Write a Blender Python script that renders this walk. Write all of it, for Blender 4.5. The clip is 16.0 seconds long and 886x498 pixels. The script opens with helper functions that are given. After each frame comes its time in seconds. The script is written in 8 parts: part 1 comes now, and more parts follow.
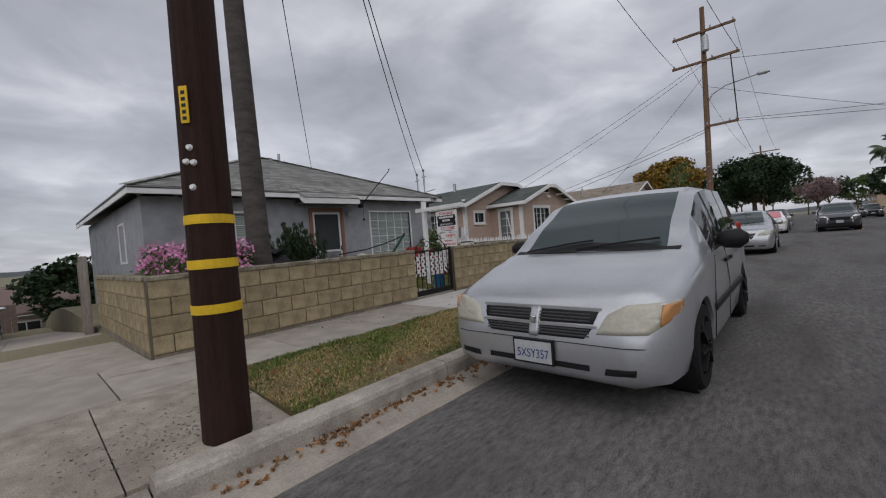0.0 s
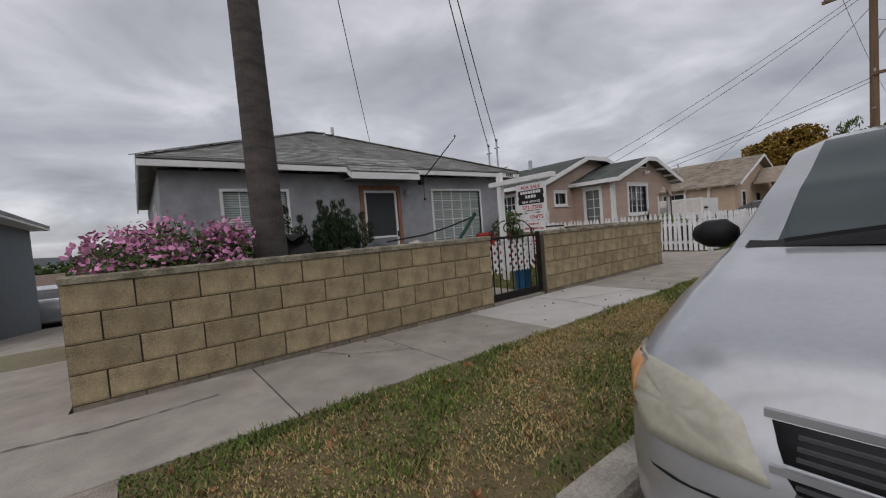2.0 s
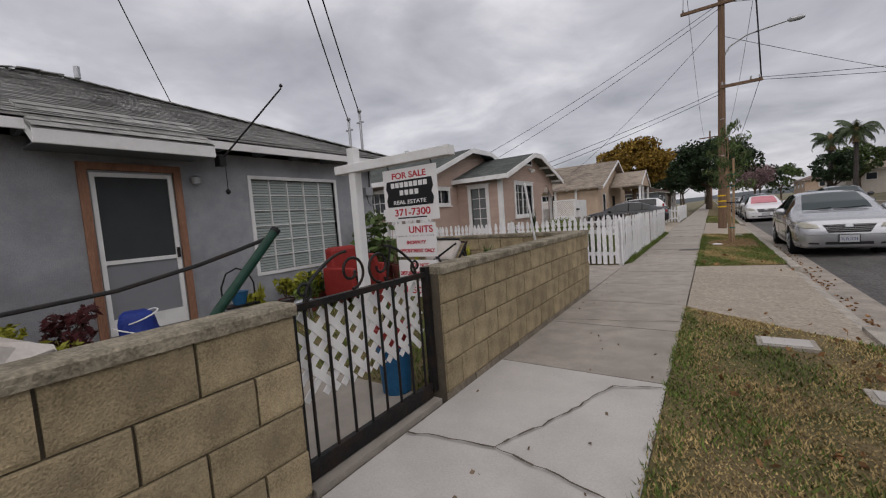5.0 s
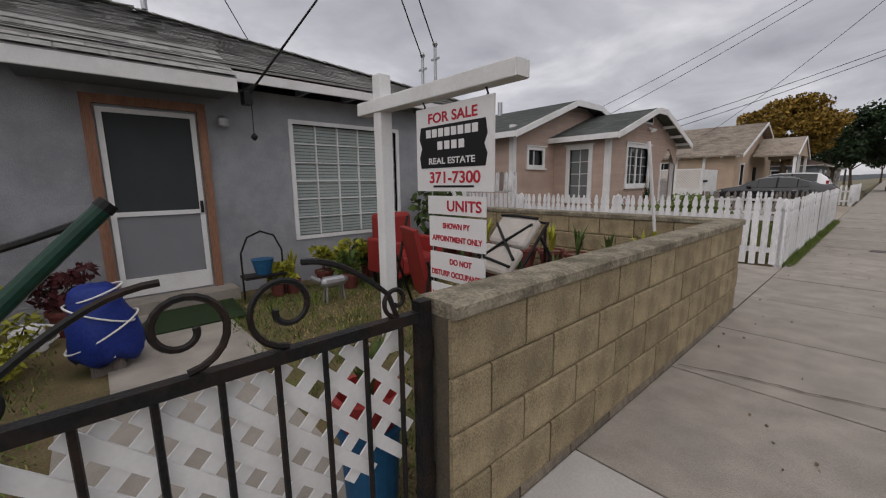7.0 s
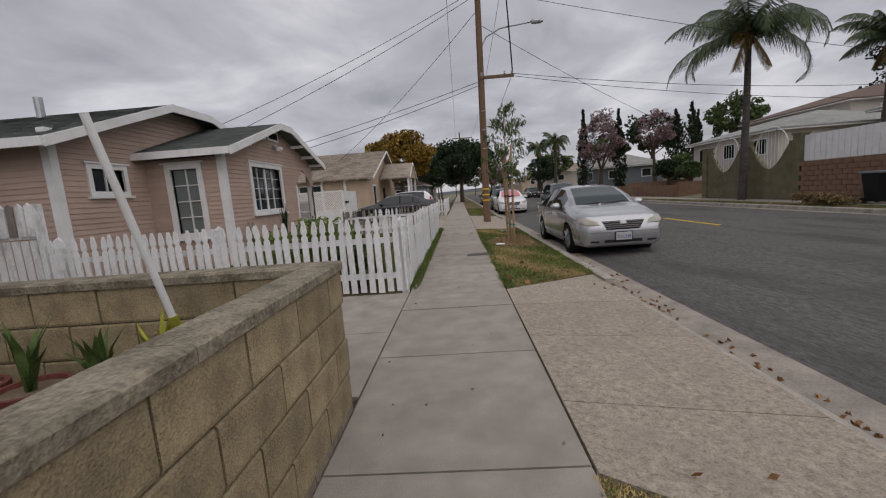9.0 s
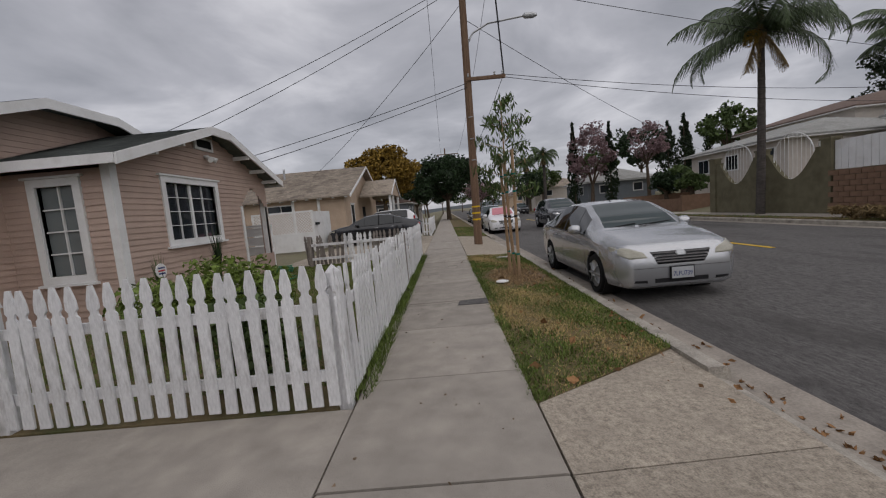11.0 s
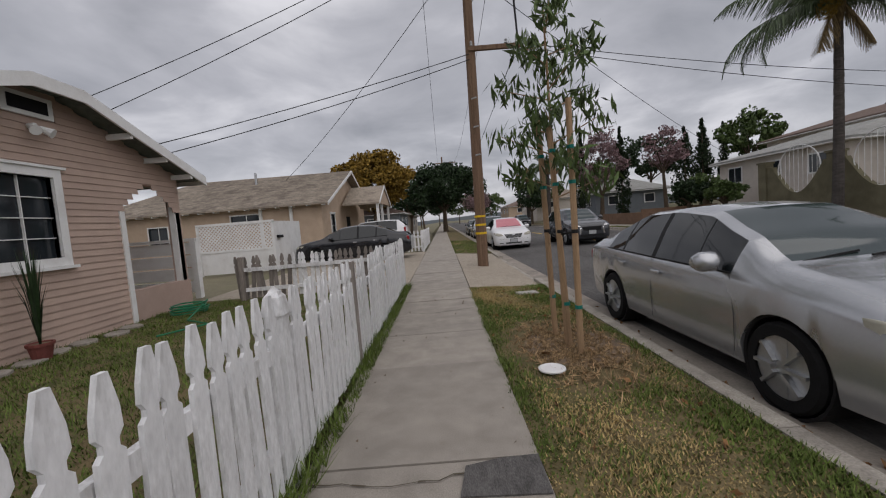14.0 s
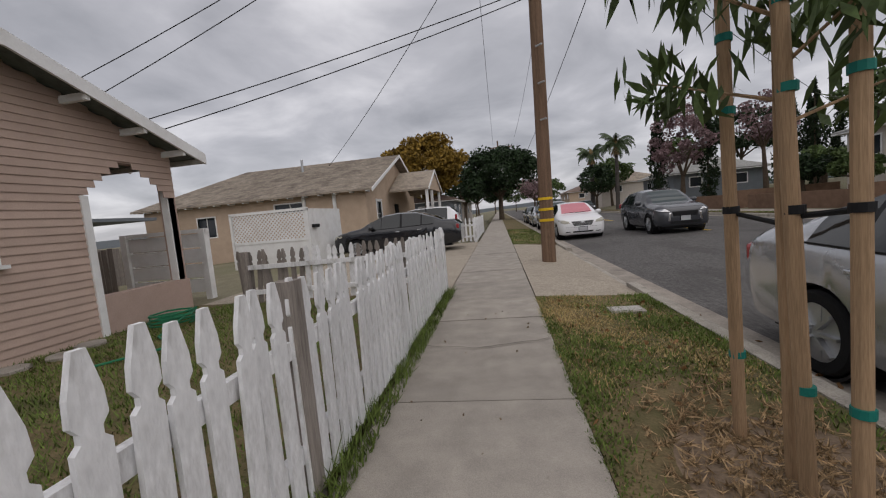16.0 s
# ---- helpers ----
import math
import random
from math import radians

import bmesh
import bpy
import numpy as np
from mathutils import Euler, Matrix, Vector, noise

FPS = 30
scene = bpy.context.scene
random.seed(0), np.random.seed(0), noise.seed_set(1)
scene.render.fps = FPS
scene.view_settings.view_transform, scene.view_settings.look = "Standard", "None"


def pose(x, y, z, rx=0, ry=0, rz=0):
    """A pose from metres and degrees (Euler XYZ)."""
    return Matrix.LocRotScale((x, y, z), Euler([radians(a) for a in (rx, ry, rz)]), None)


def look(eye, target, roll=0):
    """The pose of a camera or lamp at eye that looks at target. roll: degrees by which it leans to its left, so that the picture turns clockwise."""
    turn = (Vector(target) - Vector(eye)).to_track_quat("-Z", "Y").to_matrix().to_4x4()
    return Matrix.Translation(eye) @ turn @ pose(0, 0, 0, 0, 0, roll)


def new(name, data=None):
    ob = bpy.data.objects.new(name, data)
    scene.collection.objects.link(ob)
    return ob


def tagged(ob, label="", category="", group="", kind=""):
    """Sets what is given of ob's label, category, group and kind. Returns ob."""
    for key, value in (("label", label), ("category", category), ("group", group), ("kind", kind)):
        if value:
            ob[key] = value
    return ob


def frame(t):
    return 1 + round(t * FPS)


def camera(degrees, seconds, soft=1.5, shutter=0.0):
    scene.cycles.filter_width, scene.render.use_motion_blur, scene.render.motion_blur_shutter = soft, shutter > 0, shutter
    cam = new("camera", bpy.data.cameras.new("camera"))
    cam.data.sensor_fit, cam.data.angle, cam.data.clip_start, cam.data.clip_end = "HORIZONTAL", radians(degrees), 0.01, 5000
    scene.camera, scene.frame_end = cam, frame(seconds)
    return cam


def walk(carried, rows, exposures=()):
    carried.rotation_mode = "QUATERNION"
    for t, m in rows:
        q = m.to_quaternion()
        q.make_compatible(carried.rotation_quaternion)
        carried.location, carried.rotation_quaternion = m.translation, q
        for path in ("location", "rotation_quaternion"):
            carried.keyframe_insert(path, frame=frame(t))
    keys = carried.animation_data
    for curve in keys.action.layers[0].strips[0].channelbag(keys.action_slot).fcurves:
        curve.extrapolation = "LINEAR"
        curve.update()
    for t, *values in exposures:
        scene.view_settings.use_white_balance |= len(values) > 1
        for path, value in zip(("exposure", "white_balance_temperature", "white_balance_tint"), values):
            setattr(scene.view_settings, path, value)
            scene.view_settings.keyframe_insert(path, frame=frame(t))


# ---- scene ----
import itertools
cam = camera(97.0, 16.0, soft=1.15)
ROWS = [
    (0.0, 5.596, -5.276, 1.127, 42.24, -1.32, 4.52), (0.5, 5.056, -4.978, 1.101, 48.00, -0.80, 3.91),
    (1.0, 4.651, -4.623, 1.107, 48.70, -1.36, 3.60), (1.5, 4.218, -4.161, 1.089, 49.47, -1.57, 4.36),
    (2.0, 3.848, -3.779, 1.083, 52.03, -2.51, 4.55), (2.5, 3.273, -3.341, 1.059, 49.93, -3.86, 3.64),
    (3.0, 2.668, -2.878, 1.218, 44.93, -4.53, 4.14), (3.5, 2.363, -2.325, 1.216, 38.21, -4.58, 4.58),
    (4.0, 2.052, -1.857, 1.196, 35.27, -4.32, 4.71), (4.2, 1.950, -1.680, 1.217, 33.71, -4.20, 4.53),
    (6.3, 1.031, -0.042, 1.358, 42.81, -6.67, 1.79), (6.5, 0.946, 0.133, 1.351, 45.64, -7.30, 1.42),
    (7.0, 0.924, 0.349, 1.373, 48.08, -9.56, 0.69), (7.5, 0.969, 0.819, 1.363, 29.36, -10.62, 0.11),
    (8.0, 0.848, 1.447, 1.387, 8.86, -10.33, 1.65), (8.5, 0.803, 2.197, 1.333, 3.50, -8.97, 2.84),
    (9.0, 0.769, 2.918, 1.332, 2.25, -7.94, 4.16), (9.2, 0.756, 3.206, 1.332, 0.33, -7.54, 3.89),
    (11.3, 0.823, 5.902, 1.402, 0.06, -5.43, 5.36), (11.5, 0.849, 6.164, 1.343, -1.51, -5.33, 5.05),
    (12.0, 0.828, 6.790, 1.361, -1.13, -5.20, 5.17), (12.5, 0.774, 7.404, 1.363, -0.31, -4.87, 5.22),
    (13.0, 0.817, 8.021, 1.370, -0.31, -4.27, 5.06), (13.5, 0.808, 8.663, 1.366, -1.85, -4.12, 4.46),
    (14.0, 0.878, 9.292, 1.357, -0.11, -3.98, 4.57), (14.5, 0.877, 9.936, 1.316, 2.42, -3.65, 5.26),
    (15.0, 0.932, 10.500, 1.297, 5.00, -2.99, 5.19), (15.5, 0.847, 10.996, 1.271, 6.60, -3.22, 5.74),
    (16.0, 0.897, 11.494, 1.272, 8.00, -4.99, 5.22),
]
walk(cam, [(t, pose(x, y, z, 90 + pitch, roll, yaw)) for t, x, y, z, yaw, pitch, roll in ROWS],
     exposures=[(0.0, 0.25, 6350, 13), (0.5, 0.16, 6350, 13), (1.6, 0.20, 6400, 13), (3.0, 0.48, 6600, 15), (6.5, 0.32, 6600, 15), (7.5, 0.38, 6650, 15), (9.0, 0.25, 6600, 15), (11.5, 0.10, 6500, 14), (13.0, 0.16, 6500, 14), (16.0, 0.30, 6600, 14)])

# ---------------------------------------------------------------- light
world = bpy.data.worlds.new("overcast_sky")
scene.world = world
world.use_nodes = True


def overcast(w):
    nt = w.node_tree
    nt.nodes.clear()
    N, L = nt.nodes.new, nt.links.new
    out, back = N("ShaderNodeOutputWorld"), N("ShaderNodeBackground")
    sky = N("ShaderNodeTexSky")
    sky.sky_type, sky.sun_disc, sky.sun_elevation, sky.sun_rotation = "NISHITA", False, radians(55), radians(120)
    tint = N("ShaderNodeMixRGB")
    tint.blend_type = "MULTIPLY"
    tint.inputs[0].default_value = 1.0
    tint.inputs[2].default_value = (0.10, 0.10, 0.10, 1)
    L(sky.outputs[0], tint.inputs[1])
    co = N("ShaderNodeTexCoord")
    sep = N("ShaderNodeSeparateXYZ")
    L(co.outputs["Generated"], sep.inputs[0])
    lift = N("ShaderNodeMath")
    lift.operation = "ADD"
    lift.inputs[1].default_value = 0.22
    lim = N("ShaderNodeMath")
    lim.operation = "MAXIMUM"
    lim.inputs[1].default_value = 0.05
    L(sep.outputs[2], lift.inputs[0]), L(lift.outputs[0], lim.inputs[0])
    div = N("ShaderNodeVectorMath")
    div.operation = "DIVIDE"
    comb = N("ShaderNodeCombineXYZ")
    for k in range(3):
        L(lim.outputs[0], comb.inputs[k])
    L(co.outputs["Generated"], div.inputs[0]), L(comb.outputs[0], div.inputs[1])
    cloud = N("ShaderNodeTexNoise")
    cloud.inputs["Scale"].default_value, cloud.inputs["Detail"].default_value = 1.5, 8
    cloud.inputs["Roughness"].default_value, cloud.inputs["Distortion"].default_value = 0.52, 0.35
    L(div.outputs[0], cloud.inputs["Vector"])
    ramp = N("ShaderNodeValToRGB")
    e = ramp.color_ramp.elements
    e[0].position, e[0].color = 0.30, (0.255, 0.265, 0.285, 1)
    e[1].position, e[1].color = 0.72, (0.63, 0.64, 0.66, 1)
    mid = e.new(0.52)
    mid.color = (0.40, 0.41, 0.435, 1)
    L(cloud.outputs[0], ramp.inputs[0])
    mix = N("ShaderNodeMixRGB")
    mix.inputs[0].default_value = 0.92
    L(tint.outputs[0], mix.inputs[1]), L(ramp.outputs[0], mix.inputs[2])
    L(mix.outputs[0], back.inputs[0])
    back.inputs[1].default_value = 1.0
    L(back.outputs[0], out.inputs[0])


overcast(world)
sun = new("sun", bpy.data.lights.new("sun", "SUN"))
sun.data.energy, sun.data.angle, sun.data.color = 1.15, radians(100), (1.0, 0.97, 0.93)
sun.matrix_world = look((10, -12, 26), (0, 4, 0))


# ---------------------------------------------------------------- materials
def mat(name, col, rough=0.8, var=0.18, scale=6.0, fine=60.0, bump=0.15, metal=0.0, stain=None, stain_scale=1.2, stain_amt=0.5,
        rnd=0.0, island=0.0, spec=0.22, coat=0.0, stretch=(1, 1, 1), depth=0.01):
    m = bpy.data.materials.new(name)
    m.use_nodes = True
    nt = m.node_tree
    b = nt.nodes["Principled BSDF"]
    N, L = nt.nodes.new, nt.links.new
    b.inputs["Roughness"].default_value, b.inputs["Metallic"].default_value = rough, metal
    b.inputs["Specular IOR Level"].default_value, b.inputs["Coat Weight"].default_value = spec, coat
    co = N("ShaderNodeTexCoord")
    mp = N("ShaderNodeMapping")
    mp.inputs["Scale"].default_value = stretch
    L(co.outputs["Object"], mp.inputs[0])
    n1, n2 = N("ShaderNodeTexNoise"), N("ShaderNodeTexNoise")
    n1.inputs["Scale"].default_value, n1.inputs["Detail"].default_value = scale, 4
    n2.inputs["Scale"].default_value, n2.inputs["Detail"].default_value = fine, 3
    L(mp.outputs[0], n1.inputs["Vector"]), L(mp.outputs[0], n2.inputs["Vector"])
    add = N("ShaderNodeMath")
    add.operation = "ADD"
    L(n1.outputs[0], add.inputs[0]), L(n2.outputs[0], add.inputs[1])
    mr = N("ShaderNodeMapRange")
    mr.inputs[1].default_value, mr.inputs[2].default_value = 0.7, 1.3
    mr.inputs[3].default_value, mr.inputs[4].default_value = 1 - var, 1 + var
    L(add.outputs[0], mr.inputs[0])
    val = mr.outputs[0]
    if rnd or island:
        src = N("ShaderNodeObjectInfo").outputs["Random"] if rnd else N("ShaderNodeNewGeometry").outputs["Random Per Island"]
        r2 = N("ShaderNodeMapRange")
        r2.inputs[3].default_value, r2.inputs[4].default_value = 1 - (rnd or island), 1 + (rnd or island)
        L(src, r2.inputs[0])
        mu = N("ShaderNodeMath")
        mu.operation = "MULTIPLY"
        L(val, mu.inputs[0]), L(r2.outputs[0], mu.inputs[1])
        val = mu.outputs[0]
    rgb = N("ShaderNodeMixRGB")
    rgb.blend_type = "MULTIPLY"
    rgb.inputs[0].default_value = 1.0
    rgb.inputs[1].default_value = (*col, 1)
    L(val, rgb.inputs[2])
    last = rgb.outputs[0]
    if stain:
        n3 = N("ShaderNodeTexNoise")
        n3.inputs["Scale"].default_value, n3.inputs["Detail"].default_value = stain_scale, 6
        n3.inputs["Roughness"].default_value = 0.65
        L(mp.outputs[0], n3.inputs["Vector"])
        mk = N("ShaderNodeMapRange")
        mk.inputs[1].default_value, mk.inputs[2].default_value = 0.48, 0.68
        mk.inputs[4].default_value = stain_amt
        L(n3.outputs[0], mk.inputs[0])
        ms = N("ShaderNodeMixRGB")
        L(mk.outputs[0], ms.inputs[0]), L(last, ms.inputs[1])
        ms.inputs[2].default_value = (*stain, 1)
        last = ms.outputs[0]
    L(last, b.inputs["Base Color"])
    if bump:
        bp = N("ShaderNodeBump")
        bp.inputs["Strength"].default_value, bp.inputs["Distance"].default_value = bump, depth
        L(add.outputs[0], bp.inputs["Height"]), L(bp.outputs[0], b.inputs["Normal"])
    return m


def glass_mat(name, col=(0.02, 0.025, 0.03), rough=0.06, alpha=1.0):
    m = bpy.data.materials.new(name)
    m.use_nodes = True
    b = m.node_tree.nodes["Principled BSDF"]
    b.inputs["Base Color"].default_value = (*col, 1)
    b.inputs["Roughness"].default_value = rough
    b.inputs["Specular IOR Level"].default_value = 0.6
    b.inputs["Alpha"].default_value = alpha
    return m


CONCRETE = mat("sidewalk_concrete", (0.335, 0.303, 0.264), 0.9, 0.24, 4, 190, 0.6, stain=(0.255, 0.232, 0.205), stain_scale=1.1, stain_amt=0.55, rnd=0.07)
CONCRETE_NEW = mat("newer_concrete", (0.46, 0.44, 0.415), 0.9, 0.1, 3, 90, 0.2, stain=(0.34, 0.32, 0.30), stain_amt=0.4)
APRON = mat("apron_concrete", (0.352, 0.306, 0.247), 0.92, 0.40, 24, 90, 0.8, stain=(0.26, 0.225, 0.185), stain_scale=3.0, stain_amt=0.5, rnd=0.08)
KERB = mat("kerb_concrete", (0.36, 0.33, 0.285), 0.9, 0.3, 5, 70, 0.6, stain=(0.15, 0.135, 0.12), stain_scale=2.6, stain_amt=0.65)
ROUGHCON = mat("worn_rough_concrete", (0.30, 0.265, 0.22), 0.95, 0.35, 7, 110, 0.9, stain=(0.20, 0.17, 0.138), stain_scale=1.3, stain_amt=0.7, rnd=0.06)
GUTTER = mat("gutter_concrete", (0.31, 0.275, 0.235), 0.9, 0.22, 4, 60, 0.3, stain=(0.12, 0.11, 0.10), stain_scale=1.4, stain_amt=0.6)
ASPHALT = mat("asphalt", (0.117, 0.111, 0.107), 0.9, 0.5, 30, 170, 0.7, stain=(0.064, 0.060, 0.057), stain_scale=1.0, stain_amt=0.8, stretch=(1, 0.3, 1))
BLOCK = mat("slump_block", (0.335, 0.27, 0.165), 0.95, 0.36, 9, 120, 0.9, stain=(0.17, 0.14, 0.095), stain_scale=3.0, stain_amt=0.6, rnd=0.16)
BASEBLOCK = mat("base_block", (0.25, 0.215, 0.165), 0.95, 0.3, 7, 90, 0.7, stain=(0.10, 0.085, 0.07), stain_scale=3, stain_amt=0.7, rnd=0.2)
MORTAR = mat("mortar", (0.10, 0.084, 0.062), 0.95, 0.25, 9, 90, 0.5)
CAP = mat("wall_cap_concrete", (0.25, 0.222, 0.165), 0.95, 0.5, 10, 70, 1.0, stain=(0.10, 0.088, 0.062), stain_scale=4.5, stain_amt=0.75)
SOIL = mat("dry_soil", (0.20, 0.145, 0.10), 0.98, 0.35, 6, 60, 0.8, stain=(0.13, 0.10, 0.07), stain_scale=2, stain_amt=0.6)
TURF = mat("turf_soil", (0.15, 0.115, 0.06), 0.98, 0.35, 4, 70, 0.8, stain=(0.06, 0.075, 0.025), stain_scale=1.6, stain_amt=0.8)
LOT = mat("lot_ground", (0.20, 0.18, 0.12), 0.98, 0.3, 1.0, 30, 0.5, stain=(0.10, 0.11, 0.05), stain_scale=0.25, stain_amt=0.7)
STUCCO = mat("grey_stucco", (0.352, 0.362, 0.382), 0.95, 0.14, 4, 110, 1.0, stain=(0.245, 0.25, 0.26), stain_scale=1.6, stain_amt=0.7, depth=0.015)
SHINGLE = mat("grey_shingle", (0.30, 0.30, 0.285), 0.95, 0.3, 12, 160, 0.6, stain=(0.20, 0.20, 0.185), stain_scale=0.8, stain_amt=0.6, island=0.3)
SHINGLE_G = mat("green_grey_shingle", (0.13, 0.145, 0.135), 0.95, 0.25, 12, 160, 0.6, island=0.25)
SHINGLE_T = mat("tan_shingle", (0.30, 0.255, 0.205), 0.95, 0.3, 6, 120, 0.6, stain=(0.13, 0.105, 0.09), stain_scale=1.1, stain_amt=0.8, island=0.2)
SHINGLE_B = mat("brown_shingle", (0.17, 0.125, 0.105), 0.95, 0.25, 6, 120, 0.5)
WHITE = mat("white_paint", (0.74, 0.74, 0.73), 0.6, 0.05, 4, 50, 0.15, stain=(0.55, 0.53, 0.50), stain_scale=2.2, stain_amt=0.45)
FENCEW = mat("fence_paint", (0.72, 0.72, 0.725), 0.7, 0.15, 3, 60, 0.5, stain=(0.27, 0.255, 0.235), stain_scale=6.0, stain_amt=0.8, rnd=0.07, stretch=(1, 1, 0.35))
OLDWOOD = mat("weathered_wood", (0.21, 0.185, 0.165), 0.9, 0.35, 4, 40, 0.6, stain=(0.11, 0.095, 0.085), stain_scale=3, stain_amt=0.6, rnd=0.25, stretch=(3, 3, 0.25))
REDWOOD = mat("stained_wood_trim", (0.27, 0.14, 0.09), 0.7, 0.3, 4, 40, 0.3, stretch=(3, 3, 0.3))
PINK = mat("pink_beige_siding", (0.46, 0.345, 0.285), 0.75, 0.07, 4, 60, 0.2, stain=(0.38, 0.28, 0.235), stain_scale=1.1, stain_amt=0.5, rnd=0.05)
PINKPLAIN = mat("pink_beige_wall", (0.42, 0.31, 0.26), 0.8, 0.08, 4, 60, 0.2)
TAN = mat("tan_stucco", (0.47, 0.36, 0.27), 0.92, 0.1, 3, 90, 0.5, stain=(0.38, 0.29, 0.21), stain_scale=0.7, stain_amt=0.6)
CREAM = mat("cream_stucco", (0.55, 0.50, 0.45), 0.92, 0.1, 3, 90, 0.4)
SLATE = mat("slate_blue_siding", (0.17, 0.19, 0.21), 0.85, 0.1, 3, 60, 0.3)
DARKHOUSE = mat("dark_grey_siding", (0.10, 0.11, 0.12), 0.85, 0.1, 3, 60, 0.3)
IRON = mat("black_iron", (0.018, 0.018, 0.018), 0.45, 0.3, 20, 90, 0.3, metal=0.3, stain=(0.07, 0.035, 0.02), stain_scale=6, stain_amt=0.35)
STEEL = mat("galvanised_steel", (0.42, 0.43, 0.44), 0.45, 0.1, 6, 60, 0.1, metal=0.8)
# Near-black standing in for shade in unlit rooms and the vent; also a door.
DARK = mat("shade_and_door_black", (0.012, 0.012, 0.013), 0.9, 0.1, 6, 60, 0)
POLE = mat("creosote_pole", (0.033, 0.015, 0.0105), 0.85, 0.45, 3, 50, 0.8, stretch=(6, 6, 0.25), stain=(0.016, 0.009, 0.008), stain_scale=2, stain_amt=0.7)
POLE_L = mat("weathered_utility_pole", (0.17, 0.11, 0.072), 0.9, 0.4, 3, 50, 0.7, stretch=(5, 5, 0.2), stain=(0.12, 0.07, 0.05), stain_scale=2, stain_amt=0.6)
YELLOW = mat("yellow_band", (0.68, 0.44, 0.02), 0.5, 0.12, 6, 60, 0.1, stain=(0.35, 0.22, 0.03), stain_scale=5, stain_amt=0.4)
STAKE = mat("tree_stake_wood", (0.33, 0.22, 0.13), 0.85, 0.25, 4, 50, 0.4, stretch=(5, 5, 0.3))
BARK = mat("bark", (0.09, 0.067, 0.048), 0.95, 0.4, 5, 40, 0.9, stretch=(3, 3, 0.8))
PALMBARK = mat("palm_bark", (0.085, 0.075, 0.068), 0.95, 0.4, 4, 50, 0.9, stretch=(1, 1, 3), stain=(0.045, 0.04, 0.036), stain_scale=2.5, stain_amt=0.6)
LEAF_R = mat("dark_red_leaf", (0.075, 0.018, 0.02), 0.6, 0.3, 8, 60, 0, island=0.4, spec=0.3)
MULCH = mat("mulch_straw", (0.33, 0.23, 0.13), 0.95, 0.3, 8, 60, 0, island=0.6, spec=0.1)
TERRA = mat("terracotta", (0.155, 0.05, 0.042), 0.8, 0.2, 6, 60, 0.2, rnd=0.2)
REDP = mat("red_paint", (0.27, 0.032, 0.028), 0.5, 0.12, 5, 60, 0.1)
BLUE = mat("blue_tarp", (0.015, 0.035, 0.21), 0.5, 0.2, 5, 40, 0.4)
CYAN = mat("blue_bucket", (0.02, 0.10, 0.21), 0.5, 0.15, 5, 40, 0.1)
GREENP = mat("dark_green_pipe", (0.012, 0.045, 0.030), 0.4, 0.2, 5, 40, 0.1)
HOSE = mat("green_hose", (0.02, 0.16, 0.08), 0.5, 0.15, 5, 40, 0.05)
GREENTIE = mat("green_tie", (0.01, 0.16, 0.13), 0.6, 0.1)
RUBBER = mat("tyre_rubber", (0.009, 0.009, 0.0095), 0.85, 0.2, 10, 90, 0.3)
BLACKP = mat("black_plastic", (0.011, 0.011, 0.012), 0.55, 0.15, 10, 90, 0.15)
SIGNW = mat("sign_white", (0.74, 0.73, 0.72), 0.45, 0.03, 4, 40, 0.0)
SIGNR = mat("sign_red", (0.46, 0.035, 0.05), 0.5, 0.05, 4, 40, 0.0)
SIGNK = mat("sign_black", (0.015, 0.015, 0.016), 0.5, 0.05, 4, 40, 0.0)
CHROME = mat("chrome", (0.6, 0.6, 0.61), 0.2, 0.04, 5, 40, 0, metal=1.0)
RIM = mat("alloy_rim", (0.46, 0.47, 0.48), 0.35, 0.06, 5, 40, 0, metal=0.8)
BRICKW = mat("brown_block_wall", (0.20, 0.125, 0.085), 0.95, 0.22, 4, 60, 0.5, stain=(0.12, 0.075, 0.05), stain_amt=0.5)
OLIVE = mat("olive_stucco", (0.155, 0.14, 0.09), 0.95, 0.2, 3, 60, 0.5, stain=(0.09, 0.08, 0.05), stain_amt=0.6)
GLASS = glass_mat("window_glass")
BLINDGLASS = glass_mat("pale_window_glass", (0.16, 0.18, 0.18), 0.1)
CARGLASS = glass_mat("car_glass", (0.009, 0.012, 0.013), 0.04)
SHIELD = glass_mat("windshield_glass", (0.035, 0.05, 0.05), 0.05)
BLIND = mat("green_grey_blind", (0.36, 0.41, 0.39), 0.7, 0.06, 4, 40, 0, rnd=0.03)
SCREEN = mat("screen_mesh", (0.21, 0.215, 0.23), 0.85, 0.06, 3, 200, 0.1)
SCREEND = mat("dark_screen_mesh", (0.045, 0.05, 0.052), 0.7, 0.1, 3, 200, 0.1)
LEAF = mat("green_leaf", (0.065, 0.10, 0.028), 0.6, 0.3, 8, 60, 0, island=0.4, spec=0.3)
LEAF_D = mat("dark_leaf", (0.016, 0.034, 0.010), 0.6, 0.3, 8, 60, 0, island=0.45, spec=0.3)
LEAF_O = mat("ochre_leaf", (0.20, 0.125, 0.022), 0.7, 0.3, 8, 60, 0, island=0.45, spec=0.2)
LEAF_Y = mat("yellow_green_leaf", (0.26, 0.26, 0.03), 0.6, 0.3, 8, 60, 0, island=0.4, spec=0.3)
LEAF_G = mat("bright_green_leaf", (0.12, 0.17, 0.03), 0.6, 0.3, 8, 60, 0, island=0.45, spec=0.3)
LEAF_P = mat("dusty_pink_blossom", (0.22, 0.145, 0.15), 0.8, 0.3, 8, 60, 0, island=0.35, spec=0.2)
CYPRESS = mat("cypress_leaf", (0.018, 0.030, 0.013), 0.8, 0.3, 8, 60, 0, island=0.45, spec=0.2)
